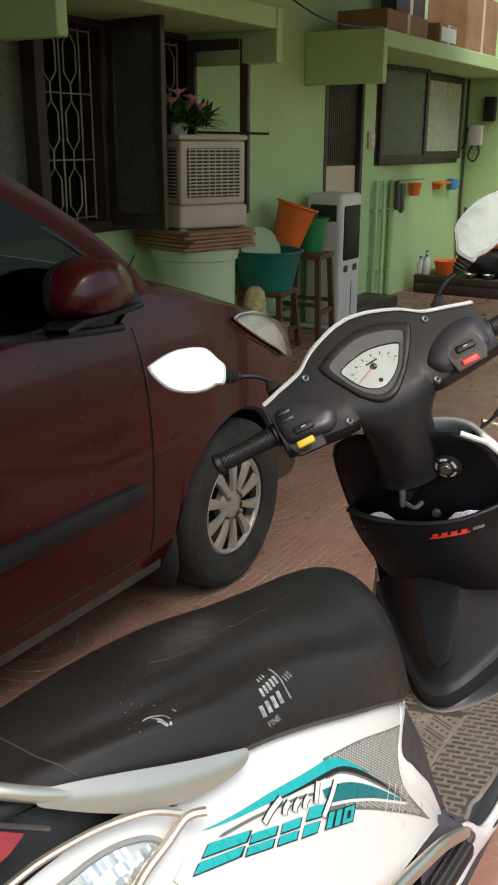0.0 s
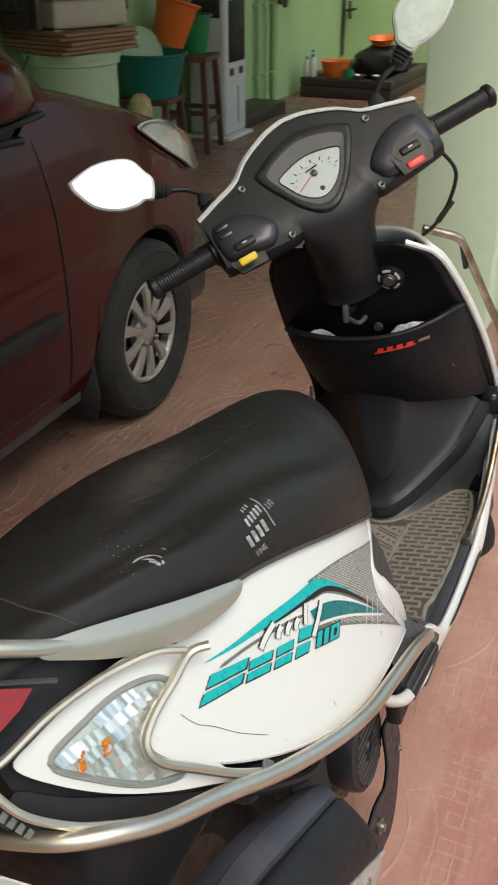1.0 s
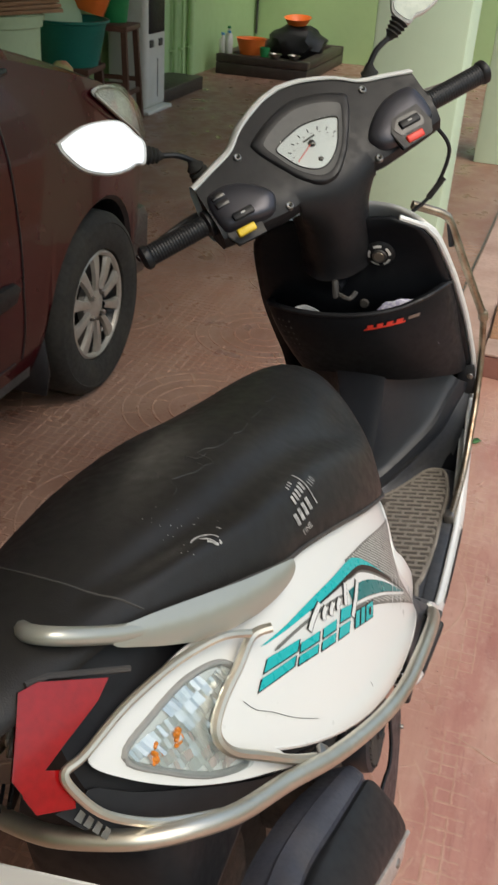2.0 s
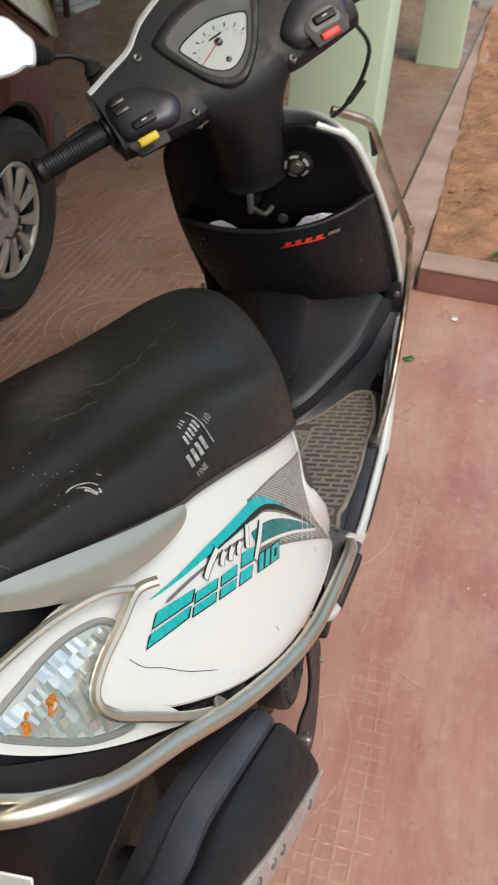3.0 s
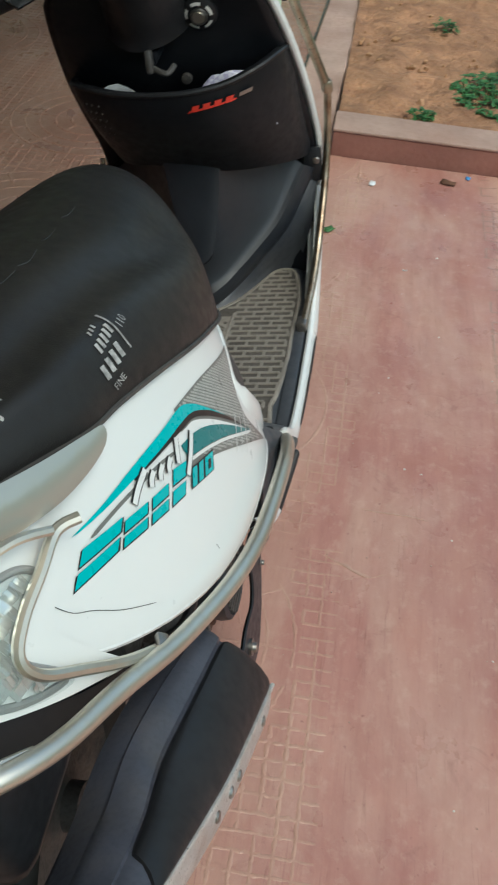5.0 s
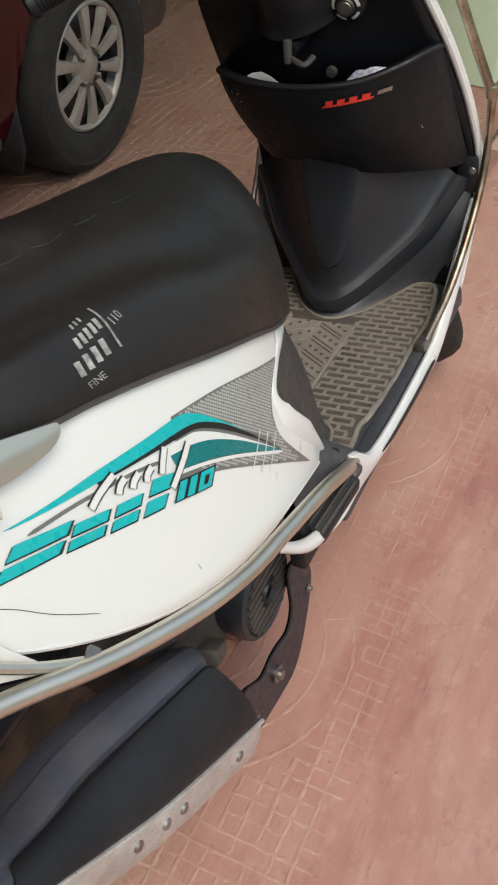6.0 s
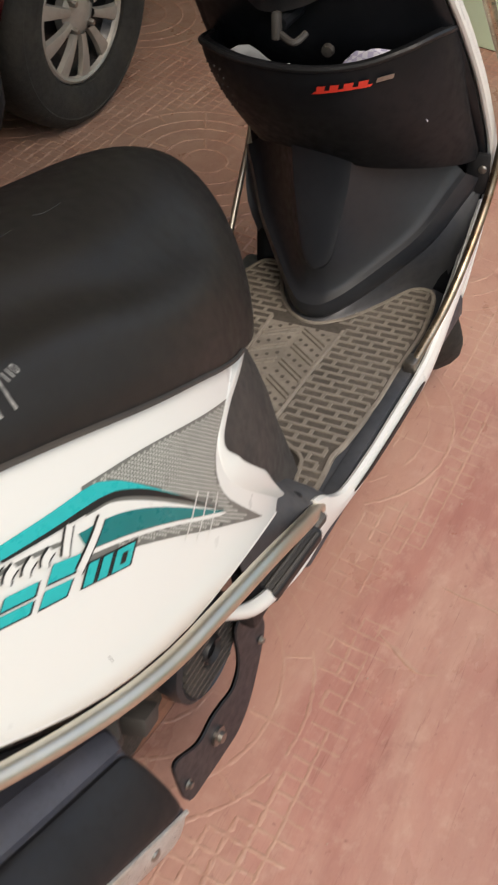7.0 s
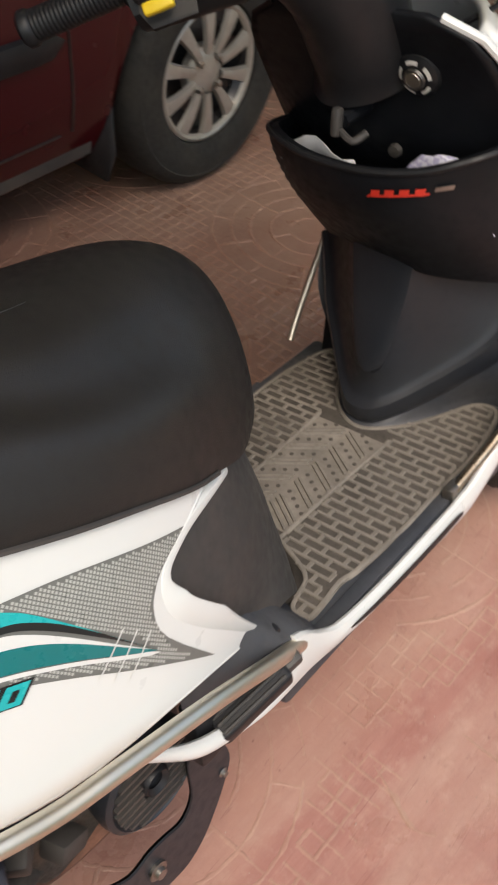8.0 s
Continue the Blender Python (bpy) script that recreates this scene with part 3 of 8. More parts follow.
# tail: black shell, lamp pods, red tail lamp
TRIM = catmull([(0.450, 0.706), (0.476, 0.716), (0.522, 0.724), (0.571, 0.728), (0.605, 0.722), (0.64, 0.702), (0.625, 0.665), (0.59, 0.64), (0.60, 0.60), (0.618, 0.556), (0.585, 0.574), (0.545, 0.600), (0.503, 0.634), (0.468, 0.673)], 5, True)
LENS = catmull([(0.472, 0.694), (0.515, 0.706), (0.557, 0.709), (0.593, 0.700), (0.606, 0.684), (0.588, 0.678), (0.558, 0.664), (0.550, 0.645), (0.567, 0.606), (0.531, 0.622), (0.496, 0.657)], 5, True)
for side in (1, -1):
    part("lamp_surround", side_sheet(TRIM, side, 0.004, 0.015, 0.004), WHITE, scooter, "white indicator lamp surround")
    lamp = part("indicator_lamp", side_sheet(LENS, side, 0.0062, 0.012, 0.001), STEEL, scooter, "clear indicator lamp with amber bulbs")
    part("lens", side_sheet(LENS, side, 0.020, 0.012, 0.002), CLEAR, lamp)
    edge = [Vector((side * (flank(p[0], p[1]) + 0.0095), p[0], p[1])) for p in LENS]
    part("gasket", tube(edge, 0.0036, 8, True), GREY_TRIM, lamp)
    # a mirrored bowl pressed into small tilted faces, with two bulbs
    rs = random.Random(3)
    outline = [(p[0], p[1]) for p in LENS]

    def inside(y, h):
        c = False
        for k in range(len(outline)):
            (y0, h0), (y1, h1) = outline[k], outline[k - 1]
            if (h0 > h) != (h1 > h) and y < (y1 - y0) * (h - h0) / (h1 - h0) + y0:
                c = not c
        return c

    bm = bmesh.new()
    for i in range(36):
        for j in range(10):
            y, h = 0.474 + 0.0040 * i + 0.0020 * (j % 2), 0.606 + 0.0112 * j
            cell = [(y, h), (y + 0.0040, h), (y + 0.0040, h + 0.0112), (y, h + 0.0112)]
            if not all(inside(*p) for p in cell):
                continue
            ty, th = rs.uniform(-0.35, 0.35), 0.30 - 0.07 * j + rs.uniform(-0.22, 0.22)
            add_poly(bm, [(side * (flank(*p) + 0.0115 + ty * (p[0] - y - 0.0020) + th * (p[1] - h - 0.0056)), p[0], p[1]) for p in cell])
    part("reflector", bm, REFLECTOR, lamp, "silver faceted reflector", smooth=False)
    for (y, h, r) in ((0.494, 0.679, 0.0078), (0.519, 0.676, 0.0068)):
        bm = bmesh.new()
        for q in range(9):
            d = r * rs.uniform(0.3, 0.75)
            add_lathe(bm, [(0, -d), (d * 0.7, -d * 0.5), (d * 0.8, d * 0.3), (0, d)], 6, Matrix.Translation((side * (flank(y, h) + 0.0115), y + rs.uniform(-0.9, 0.9) * r, h + rs.uniform(-1.1, 1.1) * r)) @ pose(0, 0, 0, rs.uniform(0, 90), 0, rs.uniform(0, 90)))
        part("bulb", bm, AMBER, lamp, "amber bulb", smooth=False)
rows = []
for i in range(9):
    t = i / 8
    y = lerp(0.60, 0.452, t)
    w = lerp(0.070, 0.022, t)
    rows.append([(w * c, y, lerp(0.60 + 0.06 * t, 0.752, s)) for c, s in ((0.9, 0), (1.0, 0.3), (0.8, 0.6), (0.25, 1), (-0.25, 1), (-0.8, 0.6), (-1.0, 0.3), (-0.9, 0))])
part("tail_shell", grid(rows, True, False, True), BLACK, scooter)
for side in (1, -1):
    TAIL = [(0.436, 0.788), (0.452, 0.786), (0.496, 0.757), (0.478, 0.748), (0.440, 0.738), (0.395, 0.724), (0.395, 0.738)]
    tl = part("tail_lamp", side_sheet(TAIL, side, 0.020, 0.012, 0.006), RED_SHELL, scooter, "glossy red tail lamp")
    part("lamp_edge", tube([(side * (flank(y, h) + 0.022), y, h) for y, h in ((0.438, 0.796), (0.455, 0.792), (0.512, 0.757))], 0.003, 6), GREY_PLASTIC, tl)
    part("rear_reflector", side_sheet([(0.395, 0.722), (0.417, 0.729), (0.428, 0.720), (0.424, 0.698), (0.419, 0.690), (0.395, 0.705)], side, 0.016, 0.012, 0.004), RED_SHELL, scooter, "small red rear reflector")
    part("badge_plate", side_sheet([(0.408, 0.690), (0.432, 0.684), (0.446, 0.652), (0.418, 0.664)], side, 0.004, 0.02, 0.003), BLACK, scooter)
    for k in range(4):
        y0, h0 = 0.416 + 0.0028 * k, 0.678 - 0.0085 * k
        part("badge_bar", side_sheet([(y0, h0), (y0 + 0.008, h0 + 0.003), (y0 + 0.009, h0 - 0.002), (y0 + 0.002, h0 - 0.006)], side, 0.0085, 0.02, 0.001), STEEL, scooter, "small bright bar of the tail badge")
    part("tail_trim", side_sheet(catmull([(0.43, 0.655), (0.44, 0.685), (0.47, 0.655), (0.51, 0.622), (0.575, 0.572), (0.62, 0.545), (0.56, 0.555), (0.48, 0.59)], 4, True), side, -0.004, 0.02, 0.004), BLACK, scooter)

# crash guard tubes
GUARD = [(0.0, 0.422, 0.641), (0.047, 0.429, 0.640), (0.082, 0.440, 0.638), (0.112, 0.463, 0.630), (0.138, 0.508, 0.606), (0.160, 0.578, 0.574), (0.187, 0.655, 0.537), (0.212, 0.748, 0.501), (0.226, 0.825, 0.479), (0.233, 0.90, 0.466), (0.233, 1.0, 0.436), (0.222, 1.09, 0.387), (0.206, 1.155, 0.342)]
part("crash_guard", tube(catmull([(-a, b, c) for a, b, c in GUARD[:0:-1]] + GUARD, 5), 0.0094, 14), CHROME, scooter, "stainless steel tube guard, slightly rusted")
for side in (1, -1):
    loop = [(0.137, 0.648, 0.704), (0.122, 0.632, 0.704), (0.118, 0.60, 0.694), (0.112, 0.565, 0.681), (0.112, 0.541, 0.665), (0.122, 0.543, 0.642), (0.14, 0.570, 0.612), (0.158, 0.605, 0.575), (0.172, 0.64, 0.545)]
    part("guard_stay", tube(catmull([(side * a, b, c) for a, b, c in loop], 5), 0.0052, 8), CHROME, scooter, "thin bent steel guard stay")
    hoop = [(0.125, 0.622, 0.716), (0.108, 0.596, 0.731), (0.089, 0.561, 0.737), (0.076, 0.528, 0.740), (0.060, 0.483, 0.739), (0.046, 0.436, 0.731), (0.038, 0.416, 0.729), (0.046, 0.415, 0.708), (0.061, 0.424, 0.679), (0.083, 0.450, 0.646), (0.105, 0.474, 0.628), (0.124, 0.497, 0.614)]
    part("guard_stay", tube(catmull([(side * a, b, c) for a, b, c in hoop], 5), 0.0042, 8), CHROME, scooter, "thin bent steel guard stay")
    part("weld_lug", box((-0.006, -0.009, -0.004), (0.006, 0.009, 0.004), 0.002, 2, pose(side * 0.176, 0.645, 0.548, 0, side * 40, 20)), STEEL, scooter)


# wheels
def wheel(y, h, r, w, turn, parent):
    """A small scooter wheel: tyre, rim and hub."""
    m = pose(0, y, h) @ turn @ pose(0, 0, 0, 0, 90, 0)
    wh = tagged(new("wheel"), "small scooter wheel with dusty black tyre")
    wh.parent = parent
    prof = [(r - 0.075, -w * 0.36), (r - 0.05, -w * 0.5), (r - 0.02, -w * 0.49), (r - 0.006, -w * 0.36), (r, -w * 0.15), (r, w * 0.15), (r - 0.006, w * 0.36), (r - 0.02, w * 0.49), (r - 0.05, w * 0.5), (r - 0.075, w * 0.36)]
    part("tyre", lathe(prof, 40, m), RUBBER, wh)
    part("rim", lathe([(0.03, -0.03), (0.06, -0.022), (r - 0.085, -w * 0.3), (r - 0.07, -w * 0.37), (r - 0.07, w * 0.37), (r - 0.085, w * 0.3), (0.06, 0.022), (0.03, 0.03)], 32, m), ENGINE, wh)
    part("hub", lathe([(0, -0.05), (0.03, -0.05), (0.03, 0.05), (0, 0.05)], 20, m), ENGINE, wh)
    return wh


wheel(0.655, 0.2, 0.2, 0.09, pose(-0.035, 0, 0), scooter)
wheel(1.89, 0.2, 0.205, 0.09, pose(0.022, 0, 0, 25, 0, 0) @ pose(0, 0, 0, 0, 0, 42), scooter)

# rear mudguard with number plate
rows = []
for i in range(17):
    a = radians(-10 + 165 * i / 16)
    rows.append([(s, 0.655 - (0.245 + 0.03 * (i > 12)) * math.sin(a) * (1.06 if abs(s) < 0.05 else 1), 0.2 + (0.245) * math.cos(a) * (1.04 if abs(s) < 0.05 else 1)) for s in (-0.062, -0.055, -0.03, 0, 0.03, 0.055, 0.062)])
part("rear_mudguard", grid(rows), BLACK, scooter)
plate = part("number_plate", box((-0.10, -0.0015, -0.05), (0.10, 0.0015, 0.05), 0.001, 1, pose(0.0, 0.40, 0.555, -14)), WHITE, scooter, "white number plate")
for i, w in enumerate((0.02, 0.014, 0.02, 0.016, 0.02)):
    part("mark", box((-0.07 + 0.03 * i, -0.0035, -0.022), (-0.07 + 0.03 * i + w, -0.0012, 0.022), 0, 1, pose(0.0, 0.40, 0.555, -14)), INK, plate)

part("inner_fender", box((-0.085, 0.46, 0.43), (0.085, 0.82, 0.61), 0.03, 3), BLACK, scooter)

# engine, belt case, air filter, fan cover, stay
part("engine_case", box((-0.13, 0.56, 0.17), (-0.05, 1.05, 0.30), 0.03, 3), ENGINE, scooter)
part("engine_block", box((-0.05, 0.82, 0.17), (0.11, 1.06, 0.33), 0.03, 3), ENGINE, scooter)
part("cylinder", lathe([(0, -0.07), (0.045, -0.07), (0.055, -0.05), (0.045, -0.04), (0.055, -0.03), (0.045, -0.02), (0.055, -0.01), (0.045, 0), (0.055, 0.01), (0.045, 0.02), (0.055, 0.03), (0.04, 0.06), (0, 0.06)], 16, pose(0.05, 0.86, 0.36, 60)), ENGINE, scooter)
part("carburettor", box((0.03, 0.70, 0.40), (0.11, 0.80, 0.46), 0.02, 2), ENGINE, scooter)
for p in ([(0.10, 0.70, 0.47), (0.13, 0.78, 0.43), (0.12, 0.86, 0.40)], [(0.08, 0.62, 0.50), (0.13, 0.70, 0.45), (0.14, 0.80, 0.38), (0.12, 0.9, 0.34)], [(0.10, 0.84, 0.42), (0.15, 0.88, 0.36), (0.13, 0.95, 0.34)]):
    part("hose", tube(catmull(p, 6), 0.007, 8), BLACK, scooter)
FAN_M = pose(0.148, 0.967, 0.268, 0, 90, 0)
fan = part("fan_cover", lathe([(0.062, -0.045), (0.068, -0.01), (0.066, 0.002), (0.06, 0.006), (0.056, 0.002), (0.02, 0.001), (0.0, 0.001)], 36, FAN_M), TUNNEL, scooter, "round dusty black fan cover with grille")
for k in range(-4, 5):
    z = k * 0.0115
    half = math.sqrt(max(0.0, 0.056 ** 2 - z * z))
    for a0, a1 in ((-half, -0.018 if abs(k) < 2 else 0), (0.018 if abs(k) < 2 else 0, half)):
        if a1 - a0 > 0.004:
            part("slat", box((0.150, 0.967 + a0, 0.268 + z - 0.0022), (0.156, 0.967 + a1, 0.268 + z + 0.0022), 0, 1), GREY_PLASTIC, fan)
part("grommet", lathe([(0.010, 0.006), (0.016, 0.011), (0.019, 0.006), (0.019, 0)], 20, FAN_M), BLACK, fan)
STAY = catmull([(1.004, 0.262), (1.000, 0.205), (0.980, 0.178), (0.953, 0.181), (0.930, 0.182), (0.899, 0.176), (0.858, 0.200), (0.853, 0.164), (0.860, 0.108), (0.90, 0.098), (0.941, 0.094), (0.972, 0.094), (1.002, 0.112), (1.030, 0.147), (1.050, 0.18), (1.061, 0.213), (1.048, 0.26), (1.02, 0.272)], 4, True)
stay = part("exhaust_stay", sheet(STAY, lambda y, h: (0.158 + 0.03 * (y - 0.9), y, h), 0.0, 0.02, 0.006), TUNNEL, scooter, "flat bluish black steel exhaust stay with bolts")
for y, h, r in ((0.931, 0.146, 1.0), (1.046, 0.194, 0.5), (0.865, 0.141, 0.55)):
    part("bolt", lathe([(0, 0.008), (0.007, 0.008), (0.008, 0.003), (0.012 * r + 0.001, 0.002), (0.0125, -0.002), (0, -0.002)], 10, pose(0.166 + 0.03 * (y - 0.9), y, h, 0, 90, 0) @ Matrix.Diagonal((r, r, r, 1))), STEEL, stay)
# added filler pieces stand in for shaded floor seen through the gap
part("rusty_bracket", box((-0.02, -0.035, -0.014), (0.02, 0.055, 0.014), 0.006, 2, pose(0.105, 0.95, 0.225, 28)), GAP_BROWN, scooter, "brown filler standing in for the shaded floor behind the stay")
part("rusty_bracket", tube(catmull([(0.12, 0.99, 0.26), (0.115, 0.94, 0.215), (0.10, 0.87, 0.19), (0.09, 0.80, 0.20)], 5), 0.011, 8), GAP_BROWN, scooter)
for k, (x, y, z, a) in enumerate(((0.09, 0.90, 0.285, 20), (0.12, 0.865, 0.255, -30), (0.07, 0.84, 0.30, 45), (0.115, 0.82, 0.30, 10))):
    part("engine_lug", box((-0.016, -0.022, -0.012), (0.016, 0.022, 0.012), 0.005, 2, pose(x, y, z, a, 0, 15 * k)), GREY_PLASTIC if k % 2 else ENGINE, scooter)
part("exhaust_pipe", tube(catmull([(0.04, 1.0, 0.22), (0.06, 0.93, 0.20), (0.09, 0.85, 0.21), (0.11, 0.76, 0.26)], 6), 0.014, 10), ENGINE, scooter)

# silencer: a rounded cover, a raised black guard on it and a bright lower band
SIL_BAND = catmull([(0.221, 0.795, 0.262), (0.212, 0.66, 0.332), (0.204, 0.59, 0.370), (0.191, 0.484, 0.440), (0.176, 0.38, 0.50)], 10)
SIL_FOLD = catmull([(0.177, 0.785, 0.364), (0.166, 0.685, 0.393), (0.157, 0.60, 0.418), (0.162, 0.522, 0.446), (0.160, 0.40, 0.506)], 10)
SIL_BACK = catmull([(0.135, 0.800, 0.352), (0.114, 0.69, 0.400), (0.103, 0.60, 0.424), (0.097, 0.52, 0.428), (0.090, 0.40, 0.455)], 10)


def silencer_at(t, u):
    """t from the front to the tail; u: 0 at the inner edge, 1 at the fold, 2 at the band, 3 below the band."""
    i = max(0.0, min(1.0, t)) * (len(SIL_BAND) - 1)
    k = min(int(i), len(SIL_BAND) - 2)
    b, f, d = (c[k].lerp(c[k + 1], i - k) for c in (SIL_BAND, SIL_FOLD, SIL_BACK))
    ahead = Vector((0, 0.1 * -min(t, 0.0), 0))
    if u <= 1:
        p = d.lerp(f, u) + Vector((0.30, 0.1, 0.95)) * 0.011 * math.sin(math.pi * u)
    elif u <= 2:
        p = f.lerp(b, u - 1) + Vector((0.80, 0.2, 0.55)) * 0.006 * math.sin(math.pi * (u - 1))
    else:
        p = b + Vector((-0.012 * (u - 2) ** 2, -0.018 * (u - 2), -0.052 * (u - 2)))
    return p + ahead


def silencer_lift(t, u, out):
    """A point lifted off the cover, outwards."""
    side_ways = Vector((-0.35, 0, 0.94)).lerp(Vector((0.85, 0.1, 0.52)), min(1.0, max(0.0, u / 1.5)))
    if u > 2:
        side_ways = Vector((0.98, 0.1, -0.1))
    return silencer_at(t, u) + side_ways.normalized() * out


rows = []
for t, z in ((0.0, 0.5), (0.012, 0.8), (0.035, 0.97), (0.08, 1.0), (0.2, 1.0), (0.4, 1.0), (0.6, 1.0), (0.8, 1.0), (1.0, 0.9)):
    ring = [silencer_lift(t, u, -0.006) for u in (0, 0.2, 0.5, 0.8, 1.0, 1.3, 1.7, 2.0, 2.5, 3.0)]
    low = silencer_at(t, 3.0)
    ring += [low + Vector((-0.04, 0, -0.012)), low + Vector((-0.08, 0, 0.02)), silencer_at(t, 0) + Vector((-0.012, 0, -0.07)), silencer_at(t, 0) + Vector((-0.008, 0, -0.02))]
    mid = sum(ring, Vector((0, 0, 0))) / len(ring)
    rows.append([mid.lerp(p, z) for p in ring])
silencer = part("silencer", grid(rows, True, False, True), ENGINE, scooter, "dark exhaust silencer with a black heat guard and silver band")
SIL_STEPS = [0.0, 0.01, 0.03, 0.06, 0.1] + [0.15 + 0.85 * i / 17 for i in range(18)]
rows = []
for t, g in [(0.0, -0.012), (0.0, -0.003)] + [(t, 0.0045 - 0.004 * max(0, 1 - t / 0.05)) for t in SIL_STEPS[1:]]:
    row = [silencer_at(t, 0) + Vector((-0.010, 0, -0.034)), silencer_at(t, 0) + Vector((-0.006, 0, -0.012))]
    for u in (0.0, 0.06, 0.14, 0.25, 0.38, 0.42, 0.46, 0.6, 0.75, 0.88, 0.96, 1.02, 1.3, 1.7, 2.0):
        row.append(silencer_lift(t, u, g + (0.0025 if u > 0.44 else 0.0) - (0.004 if u == 1.02 else 0.0)))
    rows.append(row)
part("heat_shield", grid(rows), SHIELD, silencer, "dull blue grey exhaust cover")
rows = []
for t, e in ((0.010, 0.0), (0.011, 0.30), (0.015, 0.48), (0.022, 0.66), (0.034, 0.82), (0.05, 0.93), (0.075, 1.0), (0.12, 1.0), (0.2, 1.0), (0.3, 1.0), (0.4, 1.0), (0.5, 1.0), (0.6, 1.0), (0.7, 1.0), (0.76, 0.96), (0.79, 0.86), (0.805, 0.6), (0.806, 0.0)):
    row = []
    shrink = 1 - 0.55 * (1 - e) ** 2 if e else 0.70
    for u, lift in ((1.03, 0.001), (1.035, 0.007), (1.06, 0.0105), (1.12, 0.0125), (1.3, 0.013), (1.5, 0.013), (1.7, 0.013), (1.88, 0.0125), (1.94, 0.0105), (1.965, 0.007), (1.97, 0.001)):
        row.append(silencer_lift(t, 1.5 + (u - 1.5) * shrink, lift * (0.45 + 0.55 * e) if e else 0.001))
    rows.append(row)
part("heat_pad", grid(rows), BLACK, silencer, "matt black exhaust heat guard")
part("silver_band", grid([[silencer_lift(t, u, g) for u in (1.985, 2.0, 2.1, 2.3, 2.5, 2.7, 2.85)] for t, g in [(0.0, -0.004), (0.008, 0.004), (0.03, 0.0055)] + [(t, 0.006) for t in SIL_STEPS[3:]]]), BAND, silencer, "scuffed bright steel exhaust band")
part("band_lip", tube([silencer_lift(t, 2.0, 0.0075) for t in SIL_STEPS[1:]], 0.0028, 6), BAND, silencer)
for t in (0.10, 0.27, 0.36, 0.50):
    p = silencer_lift(t, 2.32, 0.0065)
    part("rivet", lathe([(0, 0.0022), (0.005, 0.0018), (0.0068, 0.0), (0.0068, -0.003)], 10, Matrix.Translation(p) @ pose(0, 0, 0, 0, 90, 0)), STEEL, silencer)

# floor, side skirts
part("floorboard", box((-0.200, 1.13, 0.245), (0.200, 1.72, 0.289), 0.010, 2), FOOT, scooter)
skirt_top = table([(0.935, 0.405), (0.985, 0.362), (1.04, 0.334), (1.09, 0.318), (1.128, 0.322), (1.138, 0.366), (1.16, 0.358), (1.19, 0.330), (1.224, 0.309), (1.28, 0.300), (1.35, 0.296), (1.47, 0.296), (1.52, 0.300), (1.575, 0.322), (1.62, 0.350), (1.69, 0.395), (1.75, 0.440)])
skirt_low = table([(0.935, 0.388), (0.985, 0.340), (1.04, 0.313), (1.109, 0.295), (1.155, 0.294), (1.213, 0.284), (1.27, 0.275), (1.33, 0.270), (1.4, 0.268), (1.47, 0.262), (1.51, 0.262), (1.567, 0.280), (1.615, 0.305), (1.683, 0.341), (1.75, 0.392)])
for side in (1, -1):
    rows = []
    n = 66 if side > 0 else 44
    for k in range(n + 1):
        y = lerp(0.935, 1.75 if side > 0 else 1.47, k / n)
        hi, lo = skirt_top(y), skirt_low(y)
        e = 0.2 + 0.8 * min(1, (y - 0.93) / 0.05)
        o = 0.206 - 0.09 * max(0.0, 1.0 - y)
        rows.append([(side * (o - 0.006), y, hi - 0.008), (side * (o - 0.004), y, hi - 0.002), (side * o, y, hi), (side * (o + 0.005 * e), y, hi - 0.002), (side * (o + 0.009 * e), y, lerp(hi, lo, 0.35)), (side * (o + 0.0095 * e), y, lerp(hi, lo, 0.65)), (side * (o + 0.006 * e), y, lo + 0.001), (side * (o - 0.004), y, lo - 0.003), (side * (o - 0.02), y, lo - 0.004)])
    part("side_skirt", grid(rows), WHITE, scooter, "white moulded floor side skirt")
    inlay = catmull([(1.235, 0.2975), (1.30, 0.2915), (1.40, 0.2875), (1.475, 0.2865), (1.49, 0.2805), (1.45, 0.2775), (1.36, 0.280), (1.28, 0.2865)], 4, True)
    part("skirt_inlay", sheet(inlay, lambda y, h: (side * (0.2163 + 0.006 * max(0, 0.285 - h)), y, h), 0.0, 0.03, 0.0012 * side), BLACK, scooter, "long black skirt slot")
    part("inner_recess", box((side * 0.185 - 0.012, 1.0, 0.285), (side * 0.185 + 0.012, 1.14, 0.38), 0.006, 2), BLACK, scooter)
    PEG = pose(side * 0.206, 1.073, 0.342, 15, side * 16, side * -8)
    bm = box((-0.020, -0.052, -0.014), (0.020, 0.045, 0.015), 0.006, 3)
    for v in bm.verts:
        v.co.x *= 1.0 - 1.8 * max(0.0, v.co.y)
        v.co = PEG @ v.co
    peg = part("foot_peg", bm, BLACK, scooter, "folded black rubber pillion foot peg with ribs")
    for k in range(4):
        part("rib", box((-0.0175 + 0.010 * k, -0.048, 0.0145), (-0.0125 + 0.010 * k, 0.038, 0.0185), 0.0015, 1, PEG @ Matrix.Diagonal((0.95, 1, 1, 1))), GREY_PLASTIC, peg)
    part("hinge", box((-0.010, 0.040, -0.009), (0.010, 0.066, 0.009), 0.004, 2, PEG), GREY_PLASTIC, scooter)
    part("floor_strip", box((side * 0.187 - 0.010, 1.2, 0.2895), (side * 0.187 + 0.010, 1.56, 0.2935), 0.002, 2), FOOT, scooter)

